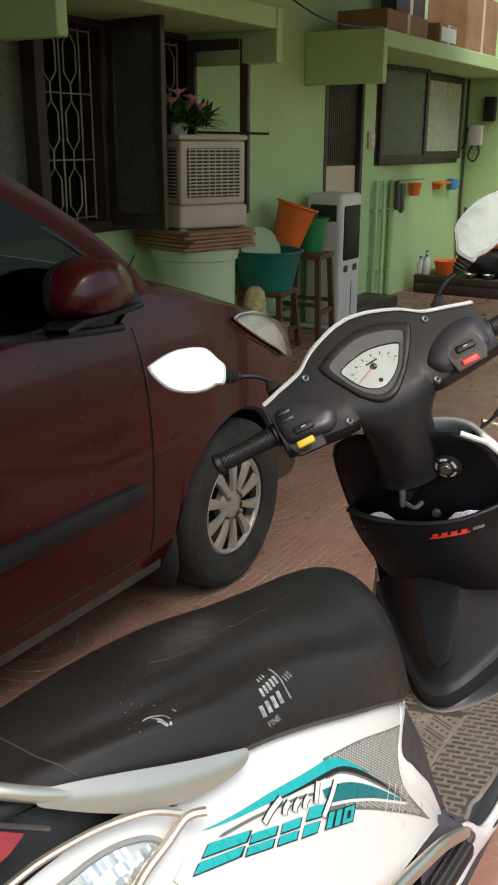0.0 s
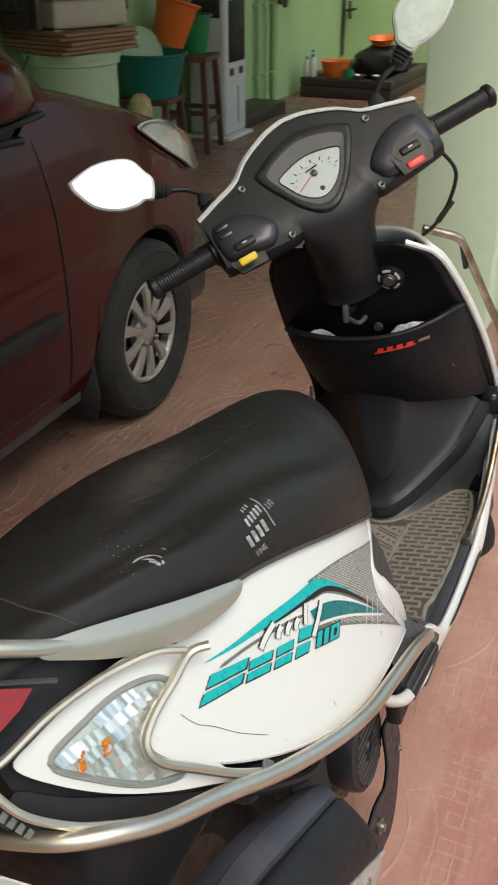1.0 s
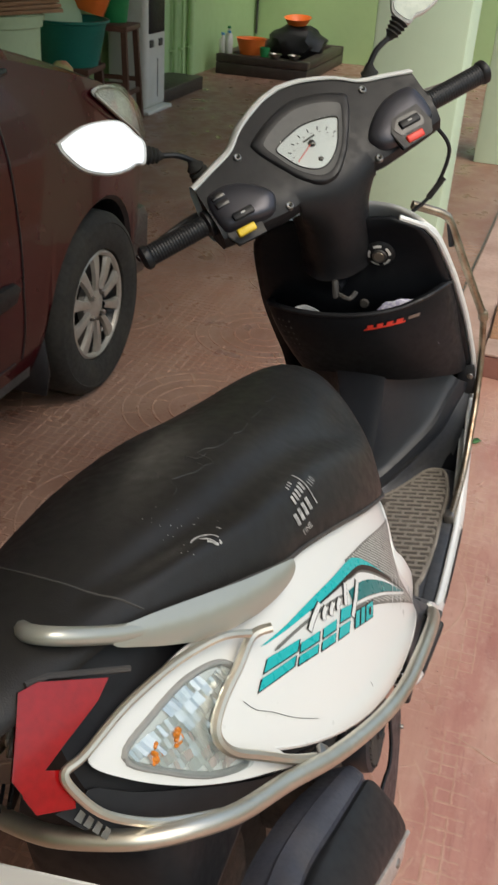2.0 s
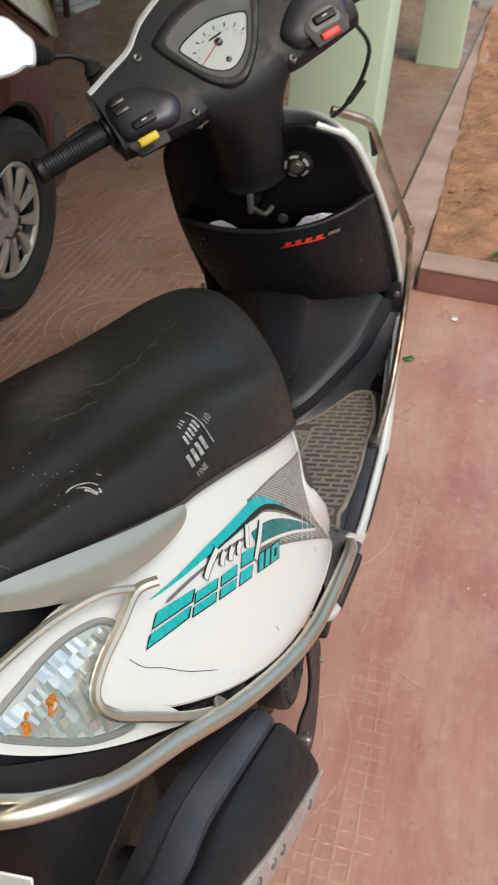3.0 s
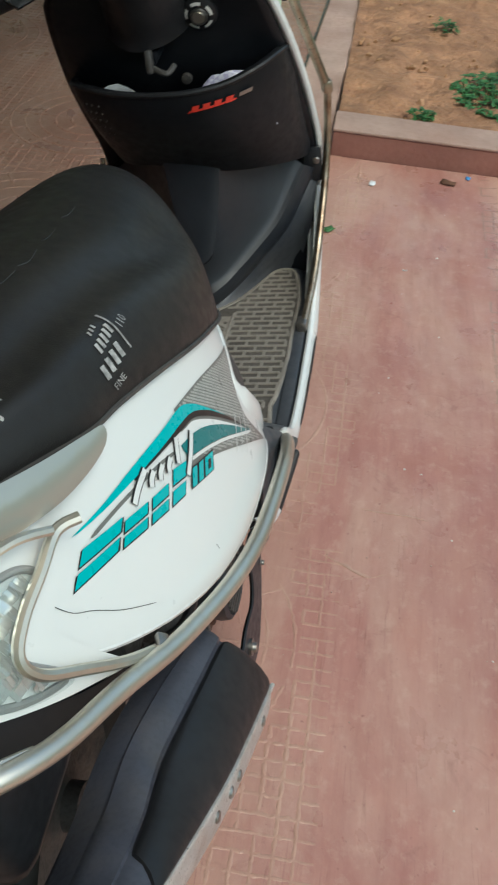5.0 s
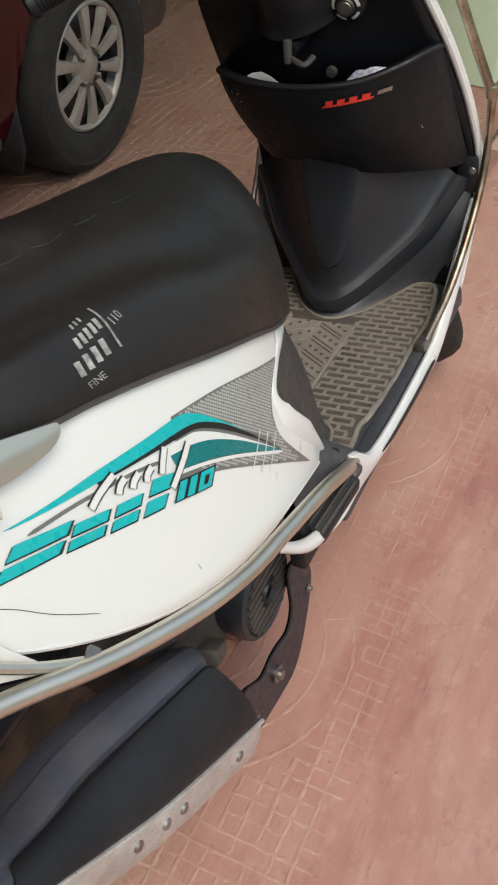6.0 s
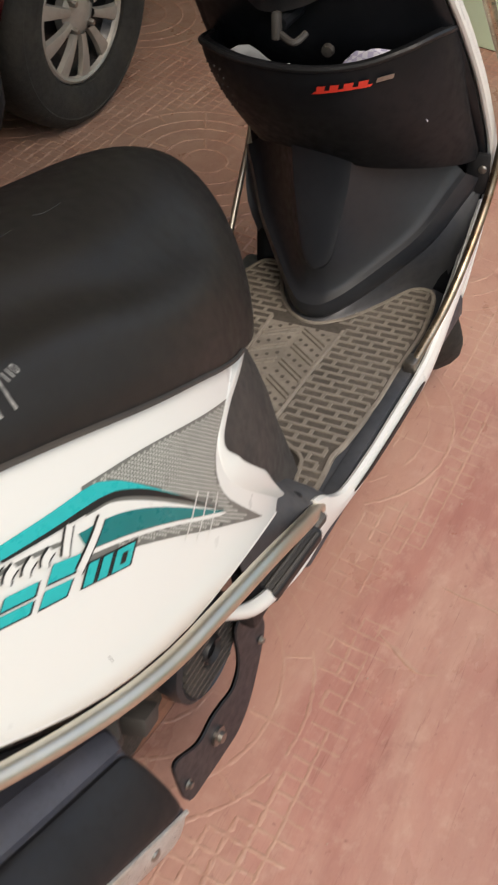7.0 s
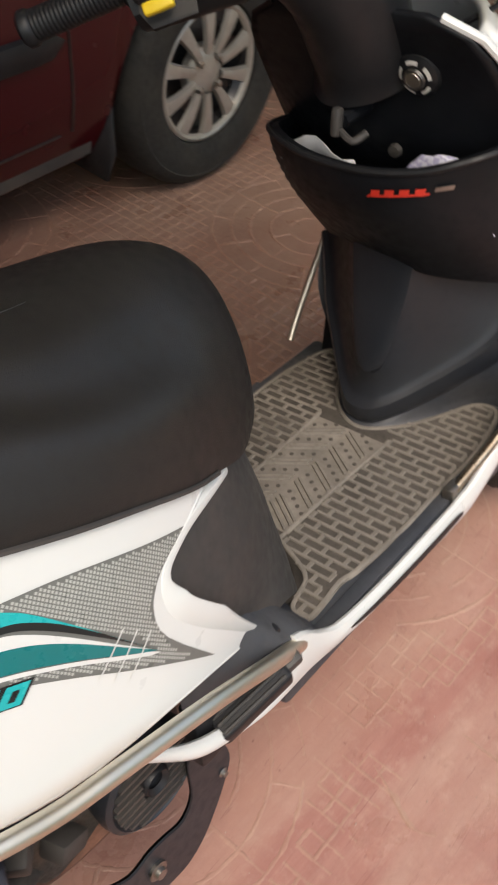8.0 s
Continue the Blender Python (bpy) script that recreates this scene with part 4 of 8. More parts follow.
# panel below the seat nose: a dark dome inside a broad white lip
nose_s = table([(0.290, 0.170), (0.33, 0.172), (0.378, 0.170), (0.449, 0.182), (0.483, 0.185), (0.521, 0.182), (0.548, 0.175), (0.565, 0.167), (0.572, 0.152), (0.578, 0.13)])
nose_y = table([(0.290, 1.175), (0.33, 1.15), (0.378, 1.116), (0.449, 1.057), (0.483, 1.028), (0.521, 1.001), (0.548, 0.999), (0.565, 1.015), (0.572, 1.056), (0.578, 1.10)])
nose_c = table([(0.290, 1.296), (0.36, 1.292), (0.45, 1.275), (0.578, 1.235)])
rows = []
for i in range(19):
    row = []
    for a in [radians(-90 + 180 * k / 32) for k in range(33)]:
        h = lerp(0.290 + 0.066 * smooth01((abs(math.sin(a)) - 0.70) / 0.30), 0.578, i / 18)
        s1, y1, y0 = nose_s(h), nose_y(h), nose_c(h)
        row.append((s1 * math.sin(a), y1 + (y0 - y1) * max(0.0, math.cos(a)) ** 1.2, h))
    rows.append(row)
part("nose_panel", grid(rows), GREY_PLASTIC, scooter, "rounded dark grey panel below the seat")
LIP = catmull([(1.156, 0.555), (1.11, 0.566), (1.063, 0.572), (1.022, 0.565), (1.006, 0.548), (1.008, 0.521), (1.035, 0.483), (1.064, 0.449), (1.123, 0.378)], 6)
for side in (1, -1):
    rows = []
    for i, p in enumerate(LIP):
        a = Vector((flank(p[0], p[1]), p[0], p[1]))
        q = LIP[min(i + 1, len(LIP) - 1)] - LIP[max(i - 1, 0)]
        out = Vector((0, q.y, -q.x)).normalized()
        k = (1.0 - 0.8 * smooth01((i / (len(LIP) - 1) - 0.8) / 0.2)) * lerp(0.30, 1.0, smooth01((i / (len(LIP) - 1) - 0.35) / 0.25))
        rows.append([Vector((side * r.x, r.y, r.z)) for r in (a - out * 0.023 * k + Vector((0.0, 0, 0)), a - out * 0.020 * k + Vector((0.0022, 0, 0)), a - out * 0.007 * k + Vector((0.0028, 0, 0)), a + out * 0.002 + Vector((0.0008, 0, 0)), a + out * 0.005 + Vector((-0.006, 0, 0)), a + out * 0.006 + Vector((-0.016, 0, 0)))])
    part("nose_trim", grid(rows), WHITE, scooter, "broad white curved panel lip")
    outer = catmull([(0.204, 0.985, 0.402), (0.205, 1.06, 0.392), (0.206, 1.123, 0.373), (0.206, 1.145, 0.360), (0.203, 1.176, 0.346), (0.190, 1.205, 0.302), (0.180, 1.215, 0.292)], 4)
    inner_line = catmull([(0.196, 0.99, 0.432), (0.192, 1.067, 0.424), (0.172, 1.10, 0.418), (0.158, 1.13, 0.396), (0.142, 1.165, 0.366), (0.132, 1.205, 0.305), (0.120, 1.225, 0.290)], 4)
    rows = []
    for p, q in zip(outer, inner_line):
        p, q = Vector((side * p.x, p.y, p.z)), Vector((side * q.x, q.y, q.z))
        rows.append([p + Vector((side * -0.003, 0, -0.03)), p + Vector((0, 0, -0.004)), p, p.lerp(q, 0.3) + Vector((0, 0, 0.002)), p.lerp(q, 0.65) + Vector((0, 0, 0.002)), q])
    part("corner_cover", grid(rows), FOOT, scooter, "dull blue grey floor corner cover")

# leg shield: black inner panel, white outer apron, pocket, tunnel
shield_half = table([(0.27, 0.185), (0.3, 0.19), (0.4, 0.2), (0.5, 0.206), (0.6, 0.201), (0.7, 0.19), (0.78, 0.176), (0.83, 0.162), (0.858, 0.138), (0.872, 0.10)])
shield_y = table([(0.27, 1.69), (0.33, 1.715), (0.42, 1.75), (0.5, 1.757), (0.6, 1.72), (0.7, 1.665), (0.8, 1.60), (0.872, 1.555)])


inner_hollow = table([(0.27, 0.055), (0.5, 0.05), (0.58, 0.0), (0.66, -0.045), (0.71, -0.048), (0.75, -0.032), (0.78, -0.012), (0.80, -0.002), (0.83, 0.002), (0.872, 0.006)])


def shield_rows(grow, ahead, hollow, top=0.872, left=1.0):
    out = []
    for i in range(29):
        h = lerp(0.275, top, i / 28)
        w = shield_half(min(h, 0.872)) + grow
        lf = left * lerp(0.90, 1.0, smooth01((h - 0.5) / 0.2))
        out.append([(w * u * (lf if u < 0 else 1), shield_y(h) + ahead + (hollow if hollow else inner_hollow(h)) * (1 - u * u), h) for u in [-1 + 2 * k / 24 for k in range(25)]])
    return out


inner = part("leg_shield", grid(shield_rows(0.0, 0.0, 0.0)), BLACK_IN, scooter, "black plastic inner leg shield")
mod = inner.modifiers.new("thickness", "SOLIDIFY")
mod.thickness, mod.offset = 0.008, 0
apron = part("front_apron", grid(shield_rows(0.006, 0.018, 0.16, 0.856, 0.90)), WHITE, scooter, "white front apron")
mod = apron.modifiers.new("thickness", "SOLIDIFY")
mod.thickness, mod.offset = 0.012, 0
part("edge_strip", tube([(shield_half(h) + 0.007, shield_y(h) + 0.006, h) for h in [0.36 + 0.51 * k / 24 for k in range(25)]], 0.0055, 8), WHITE, apron)
part("edge_strip", tube([(-(shield_half(h) + 0.001) * lerp(0.90, 1.0, smooth01((h - 0.5) / 0.2)), shield_y(h) + 0.002, h) for h in [0.36 + 0.51 * k / 24 for k in range(25)]], 0.0045, 8), BLACK, inner)
for side in (1, -1):
    part("screw", lathe([(0, 0.004), (0.006, 0.003), (0.007, 0)], 10, pose(side * 0.134, 1.585, 0.828, 100)), STEEL, inner)
part("screw", lathe([(0, 0.004), (0.006, 0.003), (0.007, 0)], 10, pose(0.208, 1.741, 0.492, 100)), STEEL, inner)
part("screw", lathe([(0, 0.003), (0.005, 0.002), (0.006, 0)], 10, pose(0.188, 1.688, 0.664, 100)), STEEL, inner)
part("shield_tab", box((0.182, 1.740, 0.452), (0.217, 1.752, 0.515), 0.004, 2), BLACK, inner)
# pocket
POCKET_RIM = [(-0.176, 1.668, 0.69), (-0.163, 1.612, 0.702), (-0.135, 1.566, 0.711), (-0.06, 1.530, 0.708), (0.03, 1.522, 0.706), (0.10, 1.538, 0.71), (0.15, 1.566, 0.722), (0.178, 1.61, 0.728), (0.188, 1.67, 0.72)]
POCKET_LOW = [(-0.140, 1.735, 0.545), (-0.125, 1.668, 0.545), (-0.095, 1.630, 0.552), (-0.05, 1.614, 0.556), (0.03, 1.608, 0.548), (0.085, 1.612, 0.541), (0.145, 1.655, 0.528), (0.185, 1.71, 0.513), (0.20, 1.748, 0.508)]
rim, low = catmull(POCKET_RIM, 5), catmull(POCKET_LOW, 5)


def pocket_wall(k, t):
    return rim[k].lerp(low[k], t) + Vector((0, -0.016 * math.sin(math.pi * t ** 0.8), 0))


rows = [[pocket_wall(k, i / 10) for k in range(len(rim))] for i in range(11)]
rows.append([p + Vector((0, 0.012, 0.004)) for p in low])
inset = [Vector((p.x * 0.955, p.y + 0.011, p.z)) for p in rim]
rows = [[p + Vector((0, 0.004, -0.03)) for p in inset], inset] + rows
pocket = part("pocket", grid(rows), BLACK_IN, scooter, "open black plastic front pocket")
mod = pocket.modifiers.new("thickness", "SOLIDIFY")
mod.thickness, mod.offset = 0.003, 0
part("rim", tube(rim, 0.0045, 8), BLACK, pocket)
part("pocket_floor", grid([[(u * 0.125, lerp(1.582 + 1.9 * (u * 0.125) ** 2, 1.70, v), 0.612) for u in [-1 + 0.2 * k for k in range(11)]] for v in (0, 0.5, 1)]), BLACK_IN, pocket)
for i in range(4):
    for j in range(6):
        p = pocket_wall(9 + i, 0.16 + 0.085 * j)
        part("vent_dot", lathe([(0, 0.0008), (0.0022, 0.0006), (0.0028, -0.001)], 6, Matrix.Translation(p + Vector((-0.0006, -0.0012, 0))) @ pose(0, 0, 0, 75, 0, -45)), GREY_PLASTIC, pocket)

# tunnel below the pocket: a flat column, hollow faces beside it and a broad rolled band round the toe
TOE = [(-0.003, 1.562, 0.297), (0.021, 1.567, 0.299), (0.047, 1.588, 0.308), (0.077, 1.617, 0.326), (0.114, 1.651, 0.354), (0.154, 1.688, 0.390), (0.180, 1.720, 0.431), (0.206, 1.748, 0.475)]
RIDGE = [(0.006, 1.572, 0.385), (0.020, 1.572, 0.388), (0.034, 1.575, 0.405), (0.043, 1.582, 0.440), (0.051, 1.590, 0.480), (0.057, 1.597, 0.515), (0.061, 1.603, 0.555), (0.063, 1.608, 0.600)]
WELL = [(-0.003, 1.548, 0.2906), (0.030, 1.560, 0.2906), (0.062, 1.592, 0.2906), (0.094, 1.645, 0.2906), (0.120, 1.700, 0.2910), (0.160, 1.716, 0.294), (0.196, 1.716, 0.390), (0.209, 1.752, 0.468)]
toe, ridge, well = catmull(TOE, 4), catmull(RIDGE, 4), catmull(WELL, 4)
ridges_of = []
for sd in (-1, 1):
    wide = 1.0 if sd > 0 else 0.92
    rows, low_rows = [], []
    for e, r, f in zip(toe, ridge, well):
        e = Vector((sd * wide * (e.x + 0.003) - 0.003, e.y, e.z))
        r = Vector((r.x, r.y, r.z)) if sd > 0 else Vector((0.012 - 0.75 * r.x, r.y, r.z))
        f = Vector((sd * wide * (f.x + 0.003) - 0.003, f.y, f.z))
        d = (r - e).normalized()
        b = e + d * min(0.036, 0.45 * (r - e).length) + Vector((0, -0.004, 0))
        row = [e + Vector((0, 0.03, -0.004)), e + Vector((0, 0.007, -0.003)), e + Vector((0, 0.001, 0)), e.lerp(b, 0.12) + Vector((0, -0.004, 0.001)), e.lerp(b, 0.4) + Vector((0, -0.008, 0.003)), e.lerp(b, 0.75) + Vector((0, -0.007, 0.003)), b, b + d * 0.004 + Vector((0, 0.004, 0))]
        c = row[-1]
        for u in (0.1, 0.25, 0.4, 0.55, 0.7, 0.85, 0.95):
            row.append(c.lerp(r, u) + Vector((0, 0.10 * (r - c).length * math.sin(math.pi * u) ** 0.7, 0)))
        row += [r + Vector((sd * 0.002, 0.004, 0)), r]
        rows.append(row)
        low_rows.append([e + Vector((0, 0.004, -0.001))] + [e.lerp(f, u) + Vector((0, 0.16, -0.10)) * (e - f).length * math.sin(math.pi * u) for u in (0.2, 0.4, 0.6, 0.8)] + [f])
    ridges_of.append([row[-1] for row in rows])
    part("tunnel_cover", grid(rows), TUNNEL, scooter, "black moulded central tunnel cover")
    part("foot_well", grid(low_rows), FOOT, scooter, "dull blue grey foot well")
part("tunnel_face", grid([[a.lerp(b, u) + Vector((0, -0.005 * math.sin(math.pi * u) ** 0.6, 0)) for u in (0, 0.08, 0.2, 0.4, 0.6, 0.8, 0.92, 1)] for a, b in zip(*ridges_of)]), TUNNEL, scooter, "flat black face of the tunnel cover")
rows = []
for k in range(14):
    y = lerp(1.50, 1.757, k / 13)
    hi = skirt_top(y) - 0.004
    rows.append([(0.178, y, 0.2905), (0.190, y, 0.292), (0.198, y, lerp(0.294, hi, 0.5)), (0.204, y, hi)])
part("well_side", grid(rows), FOOT, scooter)

# steel front guard
G = [(0.118, 1.668, 0.866), (0.150, 1.685, 0.850), (0.172, 1.697, 0.837), (0.182, 1.704, 0.818), (0.208, 1.727, 0.718), (0.234, 1.751, 0.620)]
for side in (1, -1):
    if side > 0:
        part("front_guard", tube(catmull([(side * a, b, c) for a, b, c in G], 6), 0.008, 10), RUSTY, scooter, "bent steel front guard bar")
        part("guard_clamp", box((-0.009, -0.010, -0.011), (0.009, 0.010, 0.011), 0.004, 2, pose(side * 0.234, 1.752, 0.620, 0, 0, 20)), RUSTY, scooter)
    R = [(0.235, 1.756, 0.62), (0.229, 1.757, 0.53), (0.222, 1.735, 0.458), (0.214, 1.68, 0.392), (0.206, 1.60, 0.338), (0.195, 1.502, 0.302)]
    if side < 0:
        R = [(0.212, 1.80, 0.49), (0.21, 1.775, 0.457), (0.21, 1.72, 0.388), (0.21, 1.685, 0.342), (0.208, 1.662, 0.312)]
    part("guard_rod", tube(catmull([(side * a, b, c) for a, b, c in R], 6), 0.0068 if side > 0 else 0.0055, 10), RUSTY if side > 0 else CHROME, scooter, "slim rusty steel guard rod")
    if side > 0:
        part("rod_clip", box((-0.009, -0.014, -0.009), (0.009, 0.014, 0.012), 0.004, 2, pose(side * 0.192, 1.503, 0.298, 0, 0, 0)), STEEL, scooter)
    if side > 0:
        part("guard_stay", tube([(side * 0.179, 1.70, 0.824), (side * 0.181, 1.708, 0.775)], 0.005, 8), BLACK, scooter)

# lock, hook, bolt, pocket badge
lock = part("ignition_lock", lathe([(0.0, 0.012), (0.011, 0.012), (0.013, 0.009), (0.02, 0.008), (0.026, 0.004), (0.029, -0.006)], 28, pose(0.069, 1.592, 0.80, 108)), BLACK, scooter, "ignition lock with white markings")
part("ring", lathe([(0.0095, 0.0125), (0.0105, 0.0138), (0.0125, 0.0138), (0.0135, 0.010)], 28, pose(0.069, 1.592, 0.80, 108)), STEEL, lock, "bright metal ring")
part("key_slot", lathe([(0, 0.0145), (0.009, 0.0145), (0.0105, 0.011)], 20, pose(0.069, 1.592, 0.80, 108)), CHROME, lock)
for k in range(5):
    part("mark", grid([[Vector(pose(0.069, 1.592, 0.80, 108) @ Vector((r * math.cos(radians(72 * k + d)), r * math.sin(radians(72 * k + d)), 0.0098 - 0.35 * (r - 0.0175)))) for d in (0, 12, 24, 36, 46)] for r in (0.0170, 0.0215)]), PALE, lock)
hook = part("bag_hook", box((-0.0055, -0.007, -0.017), (0.0055, 0.007, 0.017), 0.004, 2, pose(-0.005, 1.535, 0.752, -10)), GREY_PLASTIC, scooter, "grey plastic bag hook")
part("hook_tip", tube(catmull([(0.0, 1.535, 0.742), (0.02, 1.53, 0.735), (0.030, 1.545, 0.742)], 5), 0.0045, 8), GREY_PLASTIC, hook)
part("hook_mount", tube([(-0.005, 1.545, 0.75), (-0.005, 1.66, 0.755)], 0.009, 8), BLACK_IN, hook)
part("bolt", lathe([(0, 0.008), (0.008, 0.007), (0.009, 0.0)], 10, pose(0.03, 1.608, 0.70, 100)), GREY_PLASTIC, scooter)


# ---- handlebar head, turned left on the steering axis ----
HEAD = pose(0, 1.523, 0.956, 25) @ pose(0, 0, 0, 0, 0, 42)
head = tagged(new("handlebar"), "black handlebar head turned to the left")
head.parent = scooter
# the face lies in one plane: c = 0.04 + 0.6 b; lift stands off it
def face(a, b, lift=0.0):
    return HEAD @ Vector((a, b - 0.5145 * lift, 0.04 + 0.6 * b + 0.8575 * lift))


cover_top = table([(0.0, 0.121), (0.03, 0.117), (0.06, 0.108), (0.09, 0.096), (0.105, 0.087), (0.125, 0.073), (0.14, 0.067), (0.17, 0.059), (0.215, 0.046)])
cover_low = table([(0.075, -0.036), (0.10, -0.038), (0.13, -0.036), (0.17, -0.033), (0.215, -0.028)])
# rows of the middle strip: (b, c) on the middle line, then half width, b and c at its sides
STRIP = [
    (0.121, 0.1126, 0.075, 0.1025, 0.1015), (0.09, 0.094, 0.075, 0.078, 0.0868), (0.06, 0.076, 0.075, 0.052, 0.0712), (0.03, 0.058, 0.075, 0.026, 0.0556),
    (0.0, 0.040, 0.075, 0.0, 0.040), (-0.022, 0.0275, 0.075, -0.022, 0.0245), (-0.040, 0.013, 0.075, -0.036, 0.006), (-0.051, -0.006, 0.0745, -0.034, -0.020),
    (-0.054, -0.032, 0.069, -0.018, -0.046), (-0.053, -0.065, 0.0640, -0.002, -0.072), (-0.051, -0.10, 0.0622, 0.004, -0.102), (-0.048, -0.13, 0.0616, 0.006, -0.132),
    (-0.045, -0.16, 0.0618, 0.008, -0.160), (-0.042, -0.178, 0.0650, 0.008, -0.176), (-0.044, -0.190, 0.0720, 0.008, -0.186),
]
bm = bmesh.new()
rows = []
for k, (b0, c0, half, b1, c1) in enumerate(STRIP):
    row = []
    for i in range(-14, 15):
        u = i / 14
        f = abs(u) ** 2 if k < 6 else lerp(u * u, 1 - math.sqrt(max(0.0, 1 - u * u)), smooth01((k - 5) / 4))
        row.append(HEAD @ Vector((half * u, lerp(b0, b1, f), lerp(c0, c1, f))))
    if k > 6:
        back = min(1.0, (k - 6) / 3)
        row = [HEAD @ Vector((-half * 0.96, b1 + 0.05 * back, c1 - 0.01)), *row, HEAD @ Vector((half * 0.96, b1 + 0.05 * back, c1 - 0.01))]
    else:
        row = [row[0], *row, row[-1]]
    rows.append(row)
add_grid(bm, rows)
for side in (1, -1):
    rows = []
    for i in range(19):
        a = lerp(0.075, 0.215, i / 18)
        t, w = cover_top(a), cover_low(a)
        col = []
        for (b0, c0, half, b1, c1) in STRIP[:7]:
            b = lerp(t, w, (0.1025 - b1) / 0.1385)
            col.append(HEAD @ Vector((side * a, b, 0.04 + 0.6 * b - (0.04 + 0.6 * b1 - c1))))
        col += [HEAD @ Vector((side * a, w + 0.004, 0.04 + 0.6 * w - 0.032)), HEAD @ Vector((side * a, w + 0.022, 0.04 + 0.6 * w - 0.048)), HEAD @ Vector((side * a, w + 0.06, 0.04 + 0.6 * w - 0.050))]
        rows.append(col)
    add_grid(bm, rows)
    bm.faces.new([bm.verts.new(p) for p in rows[-1]])
bmesh.ops.remove_doubles(bm, verts=bm.verts[:], dist=0.0006)
bmesh.ops.recalc_face_normals(bm, faces=bm.faces[:])
part("rear_cover", bm, BLACK, head, "black handlebar rear cover running down into the neck")
cowl_rows = []
for k in range(61):
    a = -0.2165 + 0.433 * k / 60
    t = cover_top(abs(a))
    c = 0.04 + 0.6 * t
    cowl_rows.append([HEAD @ Vector((a, b, z)) for b, z in ((0.03, -0.03), (t + 0.004, -0.035), (t + 0.028, -0.01 + 0.2 * (t - 0.05)), (t + 0.034, c - 0.028), (t + 0.026, c - 0.006), (t + 0.010, c + 0.004), (t + 0.0005, c + 0.003))])
part("headlamp_cowl", grid(cowl_rows), WHITE, head, "white headlamp cowl")
part("cowl_edge", tube([r[-1] for r in cowl_rows], 0.0024, 6), WHITE, head)


# gauge in a raised hood
def skewed(pts):
    return catmull([(a - 0.012 * (0.06 - b) / 0.1, b, 0) for a, b in pts], 4, True)


BEZEL = skewed([(-0.088, 0.068), (-0.047, 0.086), (0.0, 0.095), (0.047, 0.086), (0.088, 0.068), (0.090, 0.055), (0.080, 0.036), (0.062, 0.010), (0.042, -0.014), (0.014, -0.034), (-0.014, -0.034), (-0.042, -0.014), (-0.062, 0.012), (-0.080, 0.038), (-0.090, 0.057)])
RECESS = skewed([(-0.072, 0.060), (-0.040, 0.074), (0.0, 0.081), (0.040, 0.074), (0.072, 0.060), (0.074, 0.049), (0.066, 0.034), (0.053, 0.012), (0.036, -0.008), (0.012, -0.025), (-0.012, -0.025), (-0.036, -0.008), (-0.053, 0.012), (-0.066, 0.034), (-0.074, 0.049)])
GAUGE = skewed([(-0.055, 0.044), (-0.030, 0.051), (0.0, 0.055), (0.030, 0.051), (0.055, 0.044), (0.060, 0.037), (0.053, 0.025), (0.042, 0.008), (0.027, -0.006), (0.009, -0.015), (-0.009, -0.015), (-0.027, -0.006), (-0.042, 0.008), (-0.053, 0.025), (-0.060, 0.037)])
HOOD_OUT = [Vector((p.x * 1.05, 0.026 + (p.y - 0.026) * 1.05, 0)) for p in BEZEL]
hood = part("instrument_hood", grid([[face(p.x, p.y, l) for p in ring] for ring, l in ((HOOD_OUT, -0.002), ([o.lerp(p, 0.55) for o, p in zip(HOOD_OUT, BEZEL)], 0.0025), (BEZEL, 0.0046), ([p.lerp(r, 0.3) for p, r in zip(BEZEL, RECESS)], 0.0054), ([p.lerp(r, 0.8) for p, r in zip(BEZEL, RECESS)], 0.0056), (RECESS, 0.0052))], True), BLACK, head, "rounded black instrument hood")
bezel = part("instrument_bezel", grid([[face(p.x, p.y, l) for p in ring] for ring, l in ((RECESS, 0.0052), ([r.lerp(g_, 0.5) for r, g_ in zip(RECESS, GAUGE)], 0.0045), ([r.lerp(g_, 0.9) for r, g_ in zip(RECESS, GAUGE)], 0.0041), (GAUGE, 0.0040))], True), BEZEL_GREY, head, "grey sloping instrument surround")
part("bezel_lip", tube([face(p.x, p.y, 0.0042) for p in GAUGE], 0.0012, 6, True), BLACK, bezel)
gauge = part("speedometer", sheet(GAUGE, face, 0.0020, 0.02, 0.0012), WHITE, head, "white fan-shaped speedometer dial")
NRM = (HEAD.to_3x3() @ Vector((0, -0.5145, 0.8575)))
FACING = NRM.to_track_quat("Z", "Y").to_matrix().to_4x4()


def dial(a, b, lift):
    return face(a - 0.012 * (0.06 - b) / 0.1, b, lift)


for k in range(9):
    an = radians(196 - 22.0 * k)
    p, q = (0.050 * math.cos(an), 0.012 + 0.034 * math.sin(an)), (0.044 * math.cos(an), 0.012 + 0.029 * math.sin(an))
    part("tick", tube([dial(p[0], p[1], 0.0036), dial(q[0], q[1], 0.0036)], 0.0011, 5), INK, gauge)
    q = (0.040 * math.cos(an - 0.12), 0.012 + 0.026 * math.sin(an - 0.12))
    part("dial_mark", tube([dial(q[0] - 0.0016, q[1], 0.0036), dial(q[0] + 0.0016, q[1], 0.0036)], 0.0008, 4), GREY_PLASTIC, gauge)
part("needle", tube([dial(0.0, 0.024, 0.0065), dial(-0.036, 0.008, 0.0065)], 0.0009, 5), RED_PAINT, gauge, "red needle")
part("needle_hub", lathe([(0, 0.005), (0.005, 0.004), (0.0068, 0)], 14, Matrix.Translation(dial(0.0, 0.024, 0.0034)) @ FACING), INK, gauge)
